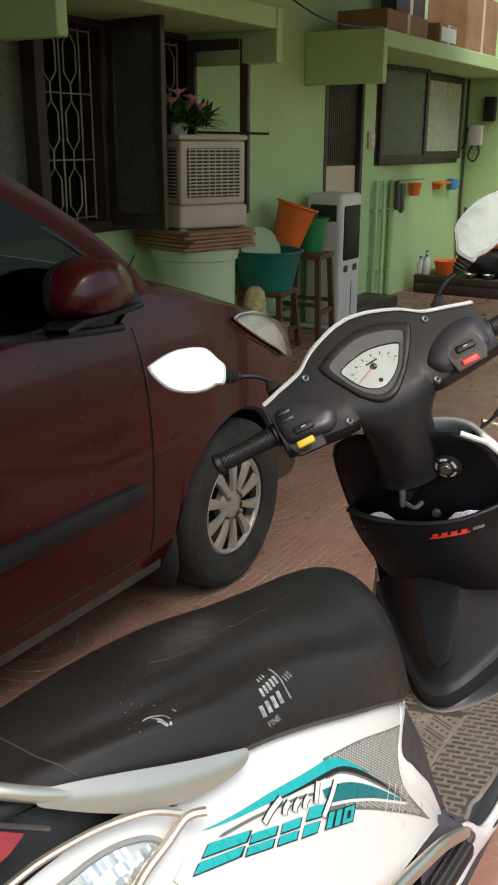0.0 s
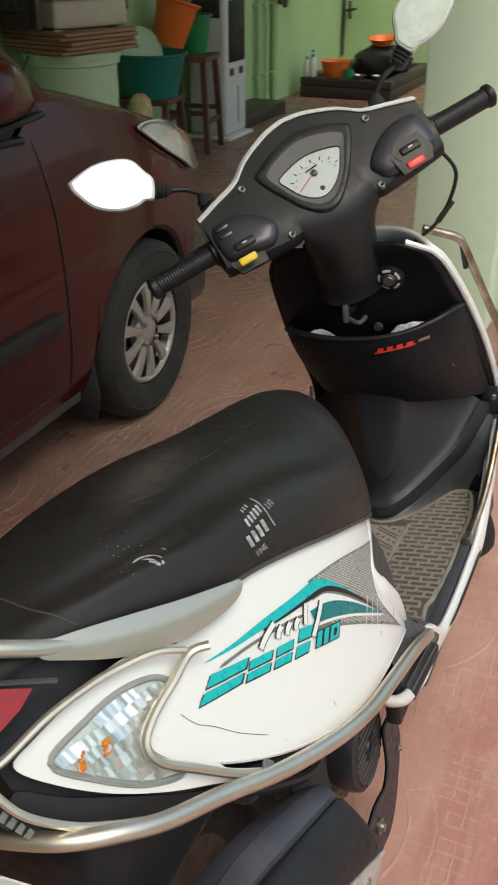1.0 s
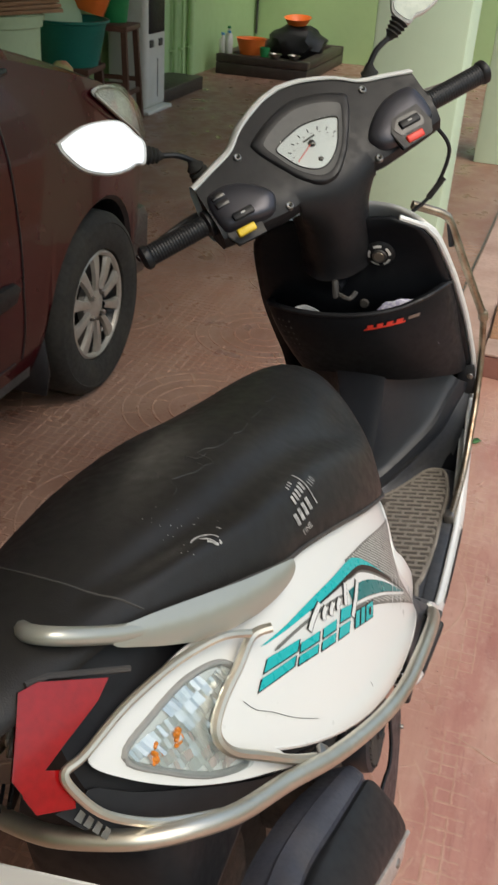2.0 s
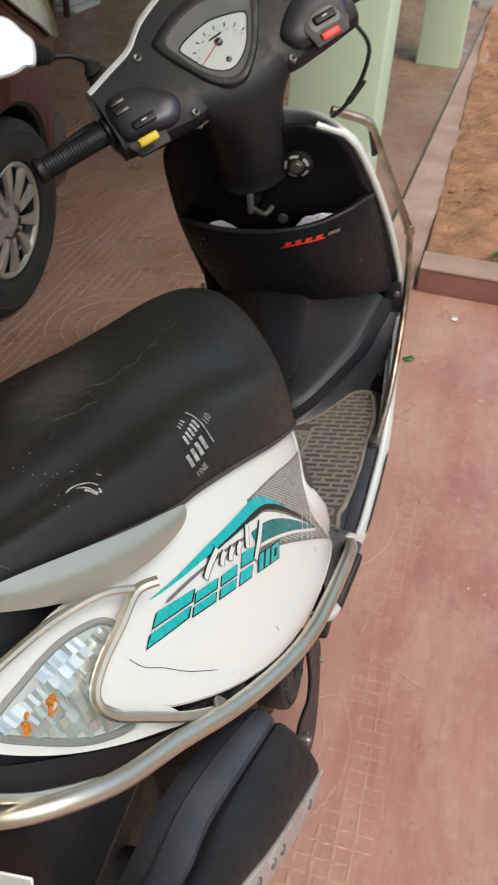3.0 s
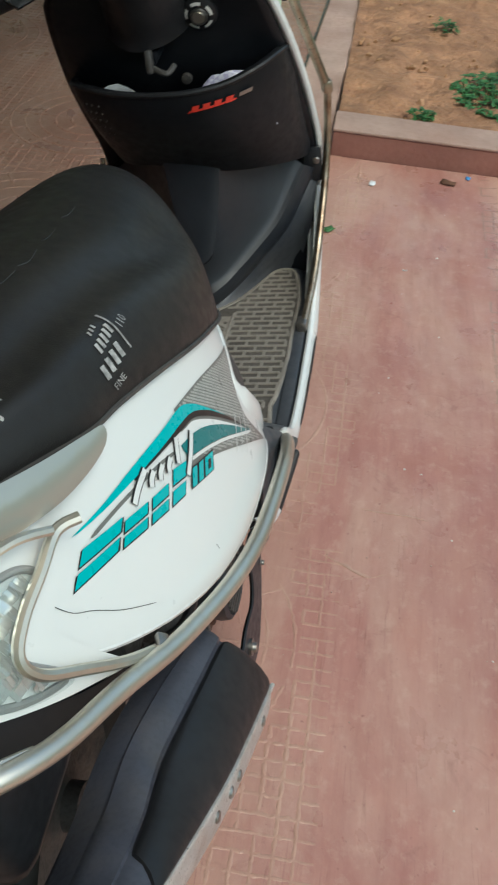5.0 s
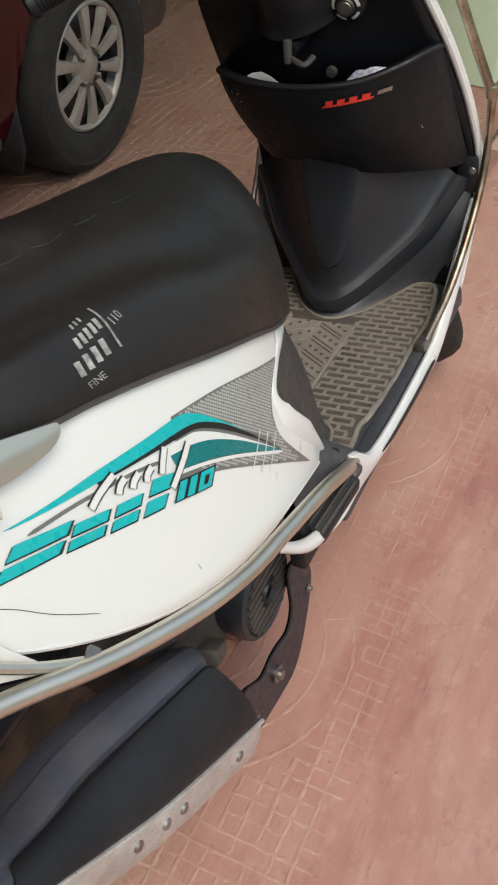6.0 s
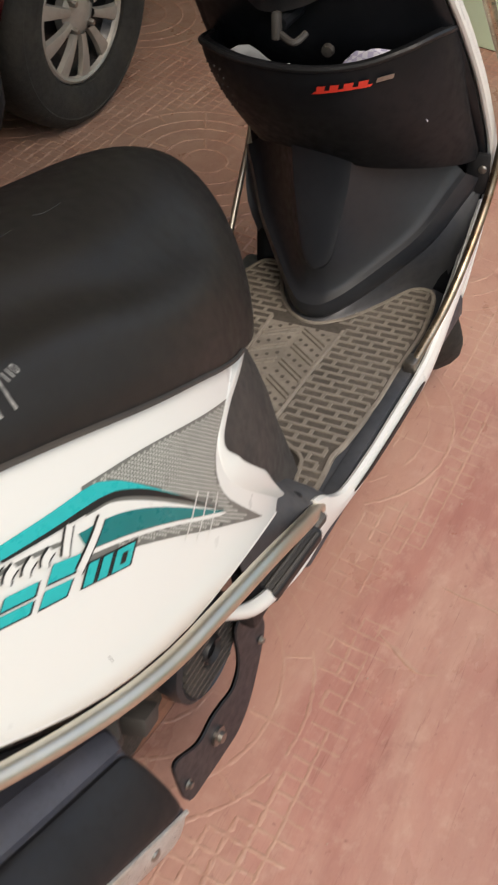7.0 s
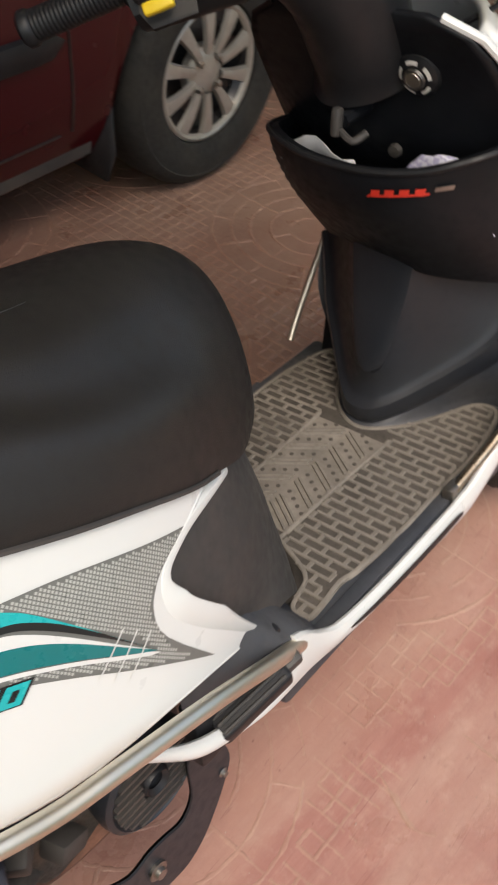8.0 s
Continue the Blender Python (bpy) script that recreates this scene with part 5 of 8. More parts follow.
part("emblem", lathe([(0, 0.002), (0.0045, 0.0015), (0.0052, 0)], 5, Matrix.Translation(dial(0.002, -0.003, 0.0034)) @ FACING), INK, gauge)
part("dial_print", sheet([(-0.016, 0.030), (0.008, 0.032), (0.008, 0.035), (-0.016, 0.033)], face, 0.0036, 0.02), INK, gauge)
part("dial_cover", sheet(GAUGE, face, 0.0085, 0.02, 0.0008), CLEAR, gauge, "clear dial cover").visible_shadow = False
for a, b, c in ((-0.124, 0.060, 0.076), (0.124, 0.060, 0.076), (-0.092, -0.034, 0.010), (0.084, -0.036, 0.008)):
    part("screw", lathe([(0.002, 0.002), (0.005, 0.004), (0.0065, 0.003), (0.0075, -0.004)], 12, HEAD @ pose(a, b, c, 30)), STEEL, head)

# switch pods, grips, levers, mirrors
POD_OUT = catmull([(0.208, 0.024, 0), (0.176, 0.033, 0), (0.140, 0.026, 0), (0.108, 0.008, 0), (0.090, -0.011, 0), (0.096, -0.027, 0), (0.111, -0.037, 0), (0.135, -0.038, 0), (0.165, -0.033, 0), (0.208, -0.026, 0)], 4, True)
POD_MID = Vector((0.160, -0.014, 0))
for side in (1, -1):
    def across(a):
        return a - 0.007 if side > 0 else 0.208 - (0.208 - a) * 0.87

    rows = []
    for k, l in ((1.02, -0.012), (1.0, -0.001), (0.96, 0.005), (0.89, 0.009), (0.76, 0.0120), (0.58, 0.0138), (0.35, 0.0145), (0.12, 0.0147)):
        rows.append([face(side * across(q.x), q.y, l) for q in [POD_MID.lerp(p, k) for p in POD_OUT]])
    pod = part("switch_pod", grid(rows, True, False, True), GUNMETAL, head, "gunmetal switch housing")
    out = [(0.128, -0.030), (0.144, -0.012), (0.194, -0.010), (0.200, -0.042), (0.190, -0.058), (0.132, -0.060)]
    part("switch_plate", sheet([(side * (across(a) - (0.006 if side > 0 else -0.006)), b + 0.006) for a, b in out], lambda a, b: face(a, b), 0.006 * side, 0.03, 0.0105 * side), GREY_PLASTIC, pod)
    out = [(0.134, -0.030), (0.149, -0.017), (0.184, -0.018), (0.190, -0.034), (0.184, -0.042), (0.140, -0.042)]
    part("switch_plate", sheet([(side * (across(a) - (0.006 if side > 0 else -0.006)), b + 0.006) for a, b in out], lambda a, b: face(a, b), 0.0145 * side, 0.03, 0.0035 * side), INK, pod)
    MIDA = 0.152 if side > 0 else -0.172
    POD = Matrix.Translation(face(MIDA, -0.023, 0.0185)) @ (HEAD.to_3x3() @ pose(0, 0, 0, 30.96).to_3x3()).to_4x4()
    part("button", box((-0.019, -0.007, -0.004), (0.019, 0.007, 0.0045), 0.003, 2, POD), BLACK, pod)
    part("button_mark", box((-0.004, -0.001, 0.0046), (0.004, 0.0012, 0.005), 0, 1, POD), PALE, pod)
    part("button", box((-0.0165, -0.0065, -0.008), (0.0165, 0.0065, 0.004), 0.003, 3, Matrix.Translation(face(0.147 if side > 0 else -0.181, -0.046, 0.0165)) @ POD.to_3x3().to_4x4() @ pose(0, 0, 0, 14, 0, 0)), RED_PAINT if side > 0 else YELLOW, pod, "red starter switch" if side > 0 else "yellow horn switch")
    if side < 0:
        for k in range(2):
            part("button", box((-0.012, -0.0055, -0.006), (0.012, 0.0055, 0.004), 0.002, 2, Matrix.Translation(face(-0.191, 0.0185 - 0.013 * k, 0.0120)) @ POD.to_3x3().to_4x4()), INK, pod)
    prof = [(0.020, 0.0), (0.023, 0.004), (0.023, 0.010), (0.0165, 0.014)]
    z = 0.014
    while z < 0.115:
        prof += [(0.0172, z), (0.0177, z + 0.0008), (0.0177, z + 0.003), (0.0172, z + 0.0038)]
        z += 0.0050
    prof += [(0.0175, 0.118), (0.0205, 0.122), (0.0205, 0.130), (0.016, 0.134), (0.0, 0.134)]
    part("grip", lathe(prof, 24, HEAD @ pose(side * 0.212, 0.020, 0.018, 0, 90 * side, 0)), BLACK, head, "ribbed black rubber grip")
    lev = [(side * 0.19, 0.075, 0.0), (side * 0.24, 0.085, -0.005), (side * 0.30, 0.075, -0.008), (side * 0.345, 0.062, -0.008)]
    part("brake_lever", tube([HEAD @ p for p in catmull(lev, 6)], 0.006, 8), STEEL if side > 0 else BLACK, head)
    # shell and glass of the mirror
    M = HEAD @ pose(side * 0.313, 0.143, 0.158, 48, 0, 0) @ pose(0, 0, 0, 0, 0, side * 28)
    # left glass faces open sky; right tilts up, its tint imitating a yard reflection
    nz = (pose(-0.445, 0, 0, 0, -11, 0).to_3x3().inverted() @ Vector((0.60, -0.71, 0.37) if side < 0 else (0.24, -0.92, 0.30))).normalized()
    nx = M.to_3x3() @ Vector((1, 0, 0))
    nx = (nx - nz * nx.dot(nz)).normalized()
    M = Matrix.Translation(M.translation) @ Matrix((nx, nz.cross(nx), nz)).transposed().to_4x4()
    # stem with a ribbed bellows at either end
    base, neck = HEAD @ Vector((side * 0.172, 0.125, 0.030)), M @ Vector((side * -0.098, -0.006, -0.012))
    stem = catmull([base, HEAD @ Vector((side * 0.178, 0.127, 0.062)), (HEAD @ Vector((side * 0.190, 0.130, 0.082))).lerp(neck, 0.25), neck, M @ Vector((side * -0.066, -0.006, -0.012))], 6)
    mirror = part("mirror", tube(stem, 0.0050, 8), BLACK, head, "white oval rear-view mirror on a black stem")
    folds = [(0.019, 0), (0.021, 0.005), (0.016, 0.010), (0.0195, 0.015), (0.0145, 0.020), (0.0178, 0.025), (0.013, 0.030), (0.016, 0.035), (0.011, 0.040), (0.0055, 0.052)]
    part("boot", lathe(folds, 16, HEAD @ pose(side * 0.172, 0.125, 0.020, -5, side * 12)), RUBBER, mirror)
    part("boot", lathe([(r * 0.82, z * 0.72) for r, z in folds], 16, Matrix.Translation(M @ Vector((side * -0.070, -0.006, -0.010))) @ (M.to_3x3() @ Vector((-side, 0, -0.06))).to_track_quat("Z", "Y").to_matrix().to_4x4()), RUBBER, mirror)
    OUT = [(0.069, 0.006), (0.032, 0.032), (-0.009, 0.043), (-0.035, 0.041), (-0.056, 0.024), (-0.071, 0.010), (-0.071, -0.021), (-0.056, -0.025), (-0.040, -0.035), (-0.009, -0.043), (0.032, -0.038), (0.063, -0.015), (0.072, -0.001)]
    ring = catmull([(side * x, y, 0) for x, y in OUT], 4, True)
    rows = [[M @ Vector((p.x * k, p.y * k, z)) for p in ring] for k, z in ((0.94, 0.008), (1.0, 0.006), (1.03, -0.002), (0.98, -0.014), (0.75, -0.026), (0.3, -0.032))]
    part("shell", grid(rows, True, False, True), WHITE, mirror, "white mirror shell")
    bm = bmesh.new()
    add_poly(bm, [M @ Vector((p.x * 0.93, p.y * 0.93, 0.0095)) for p in ring])
    part("glass", bm, MIRROR if side < 0 else MIRROR_TINTED, mirror)

# cables, fork, front mudguard
part("cable", tube(catmull([HEAD @ Vector((0.215, -0.01, -0.01)), HEAD @ Vector((0.225, -0.03, -0.06)), HEAD @ Vector((0.17, -0.03, -0.13)), HEAD @ Vector((0.08, 0.0, -0.18)), (0.06, 1.66, 0.74)], 8), 0.0035, 8), BLACK, head)
part("cable_sleeve", tube([HEAD @ Vector((0.205, -0.036, -0.10)), HEAD @ Vector((0.172, -0.031, -0.128))], 0.0055, 8), RUBBER, head)
FM = pose(0, 1.915, 0.2) @ pose(0, 0, 0, 25) @ pose(0, 0, 0, 0, 0, 42)
for s in (-0.062, 0.062):
    part("fork_leg", tube([FM @ Vector((s, 0.0, -0.01)), FM @ Vector((s, -0.02, 0.30))], 0.015, 12), STEEL, scooter)
rows = []
for i in range(15):
    a = radians(-75 + 150 * i / 14)
    rows.append([FM @ Vector((s, 0.225 * math.sin(a) * k, 0.225 * math.cos(a) * k)) for s, k in ((-0.06, 0.88), (-0.05, 0.97), (-0.02, 1.0), (0.02, 1.0), (0.05, 0.97), (0.06, 0.88))])
part("front_mudguard", grid(rows), WHITE, scooter)
stand = part("side_stand", tube(catmull([(-0.08, 1.08, 0.20), (-0.13, 1.10, 0.10), (-0.165, 1.12, 0.045)], 6), 0.009, 10), BLACK, scooter)
part("foot", box((-0.025, -0.03, -0.004), (0.025, 0.03, 0.004), 0.003, 1, pose(-0.17, 1.12, 0.036, 0, 11)), BLACK, stand)


# ---- the maroon hatchback: local x across to its right, y ahead, z up ----
car = thing("car", "dark maroon hatchback with silver wheel covers parked beside the wall", "car", pose(-2.235, 0, 0))
AXLE_F, AXLE_R, ARCH = 2.295, -0.09, 0.315
car_half = table([(-0.85, 0.55), (-0.7, 0.72), (-0.3, 0.79), (0.6, 0.80), (1.8, 0.80), (2.2, 0.80), (2.5, 0.775), (2.75, 0.71), (2.92, 0.58), (3.0, 0.40)])
bonnet_z = table([(1.72, 1.045), (1.9, 1.022), (2.1, 0.980), (2.35, 0.920), (2.6, 0.845), (2.8, 0.765), (2.93, 0.66), (3.0, 0.5)])


def arch_z(y, base):
    z = base
    for c in (AXLE_F, AXLE_R):
        if abs(y - c) < ARCH:
            z = max(z, 0.285 + math.sqrt(ARCH ** 2 - (y - c) ** 2))
    return z


def car_side(y, z):
    """Half width of the body side at (y, z): tucked at the sill, a crease at the shoulder, leaning in above."""
    w = car_half(y)
    if z < 0.45:
        return w - 0.06 * ((0.45 - z) / 0.27) ** 2
    if z < 0.74:
        return w + 0.006 * math.sin((z - 0.45) / 0.29 * math.pi)
    return w - 0.55 * (z - 0.74) ** 1.55


YS = [-0.85 + 3.85 * k / 150 for k in range(151)]
belt = table([(-0.85, 0.97), (1.25, 0.965), (1.85, 0.925), (1.95, 0.95)])


def top_z(y):
    return lerp(belt(y), bonnet_z(y) - 0.02, smooth01((y - 1.74) / 0.2))


bm = bmesh.new()
for side in (1, -1):
    rows = []
    for y in YS:
        lo = arch_z(y, 0.19 + 0.05 * smooth01((y - 2.6) / 0.3))
        hi = max(top_z(y), lo + 0.02)
        rows.append([(side * car_side(y, lerp(lo, hi, k / 14)), y, lerp(lo, hi, k / 14)) for k in range(15)])
    add_grid(bm, rows)
body = part("body", bm, MAROON, car, "glossy dark maroon body with dust")
rows = []
for k in range(60):
    y = lerp(1.70, 3.0, k / 59)
    w = car_side(y, top_z(max(y, 1.87)))
    z0, z1 = top_z(max(y, 1.87)), bonnet_z(y)
    rows.append([(w * u, y, z0 + (z1 + 0.045 * smooth01((2.95 - y) / 0.6) - z0) * (1 - abs(u) ** 3.2)) for u in [-1 + 2 * i / 24 for i in range(25)]])
part("bonnet", grid(rows), MAROON, car)
part("front_bumper", grid([[(car_half(y) * u * 0.99, y, z) for u in [-1 + 2 * i / 16 for i in range(17)]] for y, z in ((3.0, 0.5), (3.01, 0.4), (2.99, 0.28), (2.95, 0.24))]), MAROON, car)
# gaps, moulding, sill
part("door_gap", tube([(car_side(lerp(1.862, 1.835, k / 20), lerp(0.285, 0.925, k / 20)) + 0.0006, lerp(1.862, 1.835, k / 20), lerp(0.285, 0.925, k / 20)) for k in range(21)], 0.0032, 6), INK, car)
part("door_gap", tube([(car_side(y, 0.285) + 0.0006, y, 0.285) for y in [0.75 + 0.06 * k for k in range(19)]], 0.003, 6), INK, car)
rows = []
for k in range(40):
    y = lerp(0.3, 1.845, k / 39)
    e = min(1.0, (1.845 - y) / 0.05) ** 0.5 if y > 1.795 else 1.0
    rows.append([(car_side(y, 0.49 + dz * e) + dx * e, y, 0.492 - 0.012 * (y - 1.5) + dz * e) for dz, dx in ((-0.03, 0), (-0.026, 0.012), (-0.01, 0.017), (0.01, 0.017), (0.026, 0.012), (0.03, 0))])
part("side_moulding", grid(rows), BLACK, car, "black rubber side moulding")
rows = []
for k in range(40):
    y = lerp(0.3, 1.93, k / 39)
    rows.append([(car_side(y, 0.23) - 0.015 + dx, y, z) for z, dx in ((0.275, 0.006), (0.24, 0.016), (0.20, 0.01), (0.17, -0.03))])
part("sill", grid(rows), GREY_PLASTIC, car, "scuffed sill with flaking paint")
# glass house


roof_z = table([(-0.7, 1.40), (-0.2, 1.52), (0.4, 1.575), (0.85, 1.55), (0.95, 1.53)])
pillar_z = table([(0.85, 1.55), (1.15, 1.455), (1.45, 1.325), (1.70, 1.185), (1.88, 1.075), (1.98, 1.03)])


rows = [[(0.56 * u * (1 - 0.02 * abs(u)), y, roof_z(y) + 0.03 * (1 - u * u)) for u in [-1 + 2 * i / 12 for i in range(13)]] for y in [-0.7 + 1.55 * k / 12 for k in range(13)]]
part("roof", grid(rows), MAROON, car)
for side in (1, -1):
    pillar = catmull([(side * 0.575, 0.85, 1.55), (side * 0.605, 1.15, 1.455), (side * 0.645, 1.45, 1.325), (side * 0.685, 1.70, 1.185), (side * 0.715, 1.86, 1.065), (side * 0.715, 1.97, 0.975)], 6)
    rows = []
    for i, p in enumerate(pillar):
        rows.append([p + Vector((side * dx, dy, dz)) for dx, dy, dz in ((0.012, -0.015, -0.035), (0.018, -0.005, -0.01), (0.012, 0.005, 0.018), (-0.03, 0.02, 0.028), (-0.05, 0.015, 0.015))])
    part("windscreen_pillar", grid(rows), MAROON, car)
    part("window_seal", tube([p + Vector((side * 0.010, -0.02, -0.042)) for p in pillar], 0.008, 6), BLACK, car)
    rows = []
    for k in range(25):
        y = lerp(-0.55, 1.80, k / 24)
        zt = min(roof_z(y) - 0.01, pillar_z(y) - 0.04) if y > 0.85 else roof_z(y) - 0.02
        zb = belt(y)
        xb = car_side(y, zb) - 0.012
        rows.append([(side * lerp(xb, 0.585 + 0.12 * smooth01((y - 0.85) / 1.0), v), y, lerp(zb, max(zt, zb + 0.01), v)) for v in (0, 0.25, 0.5, 0.75, 1)])
    part("side_window", grid(rows), CAR_GLASS, car, "dark tinted side window")
    part("window_seal", tube([(side * (car_side(y, belt(y)) - 0.004), y, belt(y) + 0.004) for y in [-0.5 + 0.1 * k for k in range(24)]], 0.011, 8), BLACK, car)
    part("window_post", box((side * 0.66 - 0.03, 0.72, 0.96), (side * 0.66 + 0.05, 0.80, 1.48), 0.01, 2), INK, car)
    bm = bmesh.new()
    vs_ = [bm.verts.new(p) for p in ((side * 0.728, 1.66, 0.975), (side * 0.760, 1.88, 0.985), (side * 0.722, 1.86, 1.06), (side * 0.690, 1.66, 1.175))]
    bm.faces.new(vs_)
    part("quarter_panel", bm, BLACK, car)
rows = [[(u * lerp(0.72, 0.56, v), lerp(1.94, 0.87, v) + 0.05 * (1 - u * u), lerp(1.035, 1.545, v ** 0.92) + 0.02 * (1 - u * u)) for u in [-1 + 2 * i / 14 for i in range(15)]] for v in [k / 8 for k in range(9)]]
part("windscreen", grid(rows), CAR_GLASS, car)
part("dashboard", box((-0.66, 1.35, 0.8), (0.66, 1.75, 0.96), 0.04, 3), BLACK, car)
for x in (-0.33, 0.33):
    part("seat", box((x - 0.25, 0.45, 0.5), (x + 0.25, 0.65, 1.2), 0.06, 3), BLACK, car)
part("steering_wheel", tube([(0.33 + 0.17 * math.cos(a), 1.25 + 0.07 * math.sin(a), 0.95 + 0.16 * math.sin(a)) for a in [2 * math.pi * k / 24 for k in range(24)]], 0.014, 8, True), BLACK, car)
part("underbody", box((-0.72, -0.7, 0.2), (0.72, 2.85, 0.45), 0.05, 2), INK, car)
# door mirror
# the mirror is folded in: its painted back looks out to the side
MM = pose(0.845, 1.60, 1.055, 0, -8, 8)
cap_ring = catmull([(0, y, z) for y, z in ((-0.118, -0.030), (-0.120, 0.020), (-0.092, 0.062), (-0.03, 0.080), (0.045, 0.074), (0.105, 0.048), (0.128, 0.005), (0.122, -0.040), (0.05, -0.052), (-0.06, -0.052))], 4, True)
rows = [[MM @ Vector((dx - 0.10 * max(0.0, p.y - 0.02) * k, p.y * k, p.z * k)) for p in cap_ring] for dx, k in ((-0.045, 0.93), (-0.03, 1.0), (0.0, 0.995), (0.022, 0.95), (0.042, 0.85), (0.056, 0.68), (0.064, 0.44), (0.067, 0.15))]
dm = part("door_mirror", grid(rows, True, False, True), MAROON, car, "maroon door mirror folded against the window")
part("mirror_face", grid([[MM @ Vector((dx, p.y * k, p.z * k)) for p in cap_ring] for dx, k in ((-0.042, 0.97), (-0.058, 0.96), (-0.066, 0.90), (-0.066, 0.6))], True, False, True), BLACK, dm)
part("mirror_foot", grid([[MM @ Vector((x * w, y, -0.060 - 0.012 * (y < -0.1) + z)) for y, w in ((-0.15, 0.5), (-0.10, 0.9), (0.0, 1.0), (0.10, 1.0), (0.17, 0.6))] for x, z in ((0.030, 0.008), (0.035, 0.002), (0.030, -0.004), (-0.08, -0.010), (-0.10, 0.0), (-0.08, 0.010))], False, True), BLACK, dm)
part("mirror_whisker", tube(catmull([(0.79, 1.72, 1.045), (0.80, 1.76, 1.07), (0.81, 1.79, 1.115)], 4), 0.003, 6), BLACK, dm)
# head lamp
LAMP = catmull([(2.295, 0.876), (2.38, 0.880), (2.49, 0.856), (2.60, 0.785), (2.68, 0.695), (2.64, 0.698), (2.55, 0.740), (2.455, 0.782), (2.345, 0.840)], 5, True)


def lamp_side(side):
    return lambda y, z: (side * (car_side(y, z) - 0.008), y, z)


for side in (1, -1):
    hl = part("headlamp", sheet(LAMP, lamp_side(side), 0.012 * side, 0.03, 0.006 * side), LAMP_IN, car, "clear headlamp")
    part("lens", sheet(LAMP, lamp_side(side), 0.030 * side, 0.03, 0.004 * side), CLEAR, hl)
    part("lamp_edge", tube([Vector(lamp_side(side)(p[0], p[1])) + Vector((side * 0.026, 0, 0)) for p in LAMP[::2]], 0.003, 6, True), STEEL, hl)
    part("bulb_housing", lathe([(0, 0.01), (0.03, 0.008), (0.042, -0.004), (0.045, -0.02)], 16, pose(side * 0.765, 2.48, 0.81, 0, side * 80)), STEEL, hl)
# wheels with multi-spoke covers and tyres


def car_wheel(x, y, side):
    wh = tagged(new("wheel"), "car wheel with dusty tyre and silver ten-spoke cover")
    wh.parent = car
    m = pose(x, y, 0.277) @ pose(0, 0, 0, 0, 90 * side, 0)
    R, W = 0.277, 0.155
    prof = [(0.165, -W / 2), (0.185, -W / 2 - 0.004), (0.23, -W / 2 - 0.008), (0.258, -W / 2), (0.274, -W / 2 + 0.02), (R, -W / 2 + 0.05), (R, 0), (R, W / 2 - 0.05), (0.274, W / 2 - 0.02), (0.258, W / 2), (0.245, W / 2 + 0.006), (0.242, W / 2 + 0.004), (0.215, W / 2 + 0.009), (0.185, W / 2 + 0.004), (0.168, W / 2 - 0.004), (0.166, W / 2 - 0.02)]
    part("tyre", lathe(prof, 64, m), RUBBER, wh)
    part("rim", lathe([(0.0, 0.01), (0.10, 0.012), (0.15, 0.03), (0.166, 0.058)], 40, m), INK, wh)
    cover = part("wheel_cover", lathe([(0.147, 0.058), (0.151, 0.067), (0.157, 0.070), (0.164, 0.066), (0.166, 0.058)], 48, m), ALLOY, wh, "silver plastic wheel cover")
    part("cap", lathe([(0.0, 0.066), (0.028, 0.064), (0.05, 0.058), (0.062, 0.05), (0.064, 0.03)], 32, m), ALLOY, cover)
    for k in range(10):
        a = 2 * math.pi * k / 10
        mm = m @ pose(0, 0, 0, 0, 0, math.degrees(a))
        rows = []
        for i in range(7):
            t = i / 6
            r = lerp(0.048, 0.155, t)
            w = lerp(0.0105, 0.0225, t ** 1.4)
            z = 0.056 + 0.012 * math.sin(math.pi * (0.25 + 0.55 * t))
            rows.append([mm @ Vector((r, -w, z - 0.012)), mm @ Vector((r, -w * 0.8, z)), mm @ Vector((r, 0, z + 0.003)), mm @ Vector((r, w * 0.8, z)), mm @ Vector((r, w, z - 0.012))])
        part("spoke", grid(rows), ALLOY, cover)
    for k in range(4):
        a = math.pi / 4 + k * math.pi / 2
        part("wheel_nut", lathe([(0, 0.074), (0.006, 0.074), (0.009, 0.07), (0.011, 0.05)], 6, m @ pose(0.045 * math.cos(a), 0.045 * math.sin(a), 0)), STEEL, cover)


for side in (1, -1):
    car_wheel(side * 0.715, AXLE_F, side)
    car_wheel(side * 0.715, AXLE_R, side)
    FLAP = [(side * 0.74, 1.985, 0.37), (side * 0.775, 1.985, 0.30), (side * 0.80, 1.965, 0.2), (side * 0.80, 1.94, 0.145), (side * 0.62, 1.95, 0.14), (side * 0.60, 1.98, 0.36)]
    bm = bmesh.new()
    add_poly(bm, FLAP)
    fl = part("mud_flap", bm, BLACK, car)
    fl.modifiers.new("thickness", "SOLIDIFY").thickness = 0.008
    rows = []
    for k in range(25):
        a = math.pi * (0.02 + 0.96 * k / 24)
        y, z = AXLE_F + ARCH * math.cos(a), 0.285 + ARCH * math.sin(a)
        rows.append([(side * (car_side(y, z) - 0.001), y, z), (side * (car_side(y, z) - 0.012), y - 0.012 * math.cos(a), z - 0.012 * math.sin(a)), (side * 0.55, y - 0.01 * math.cos(a), z - 0.012 * math.sin(a))])
    part("wheel_arch", grid(rows), BLACK, car)


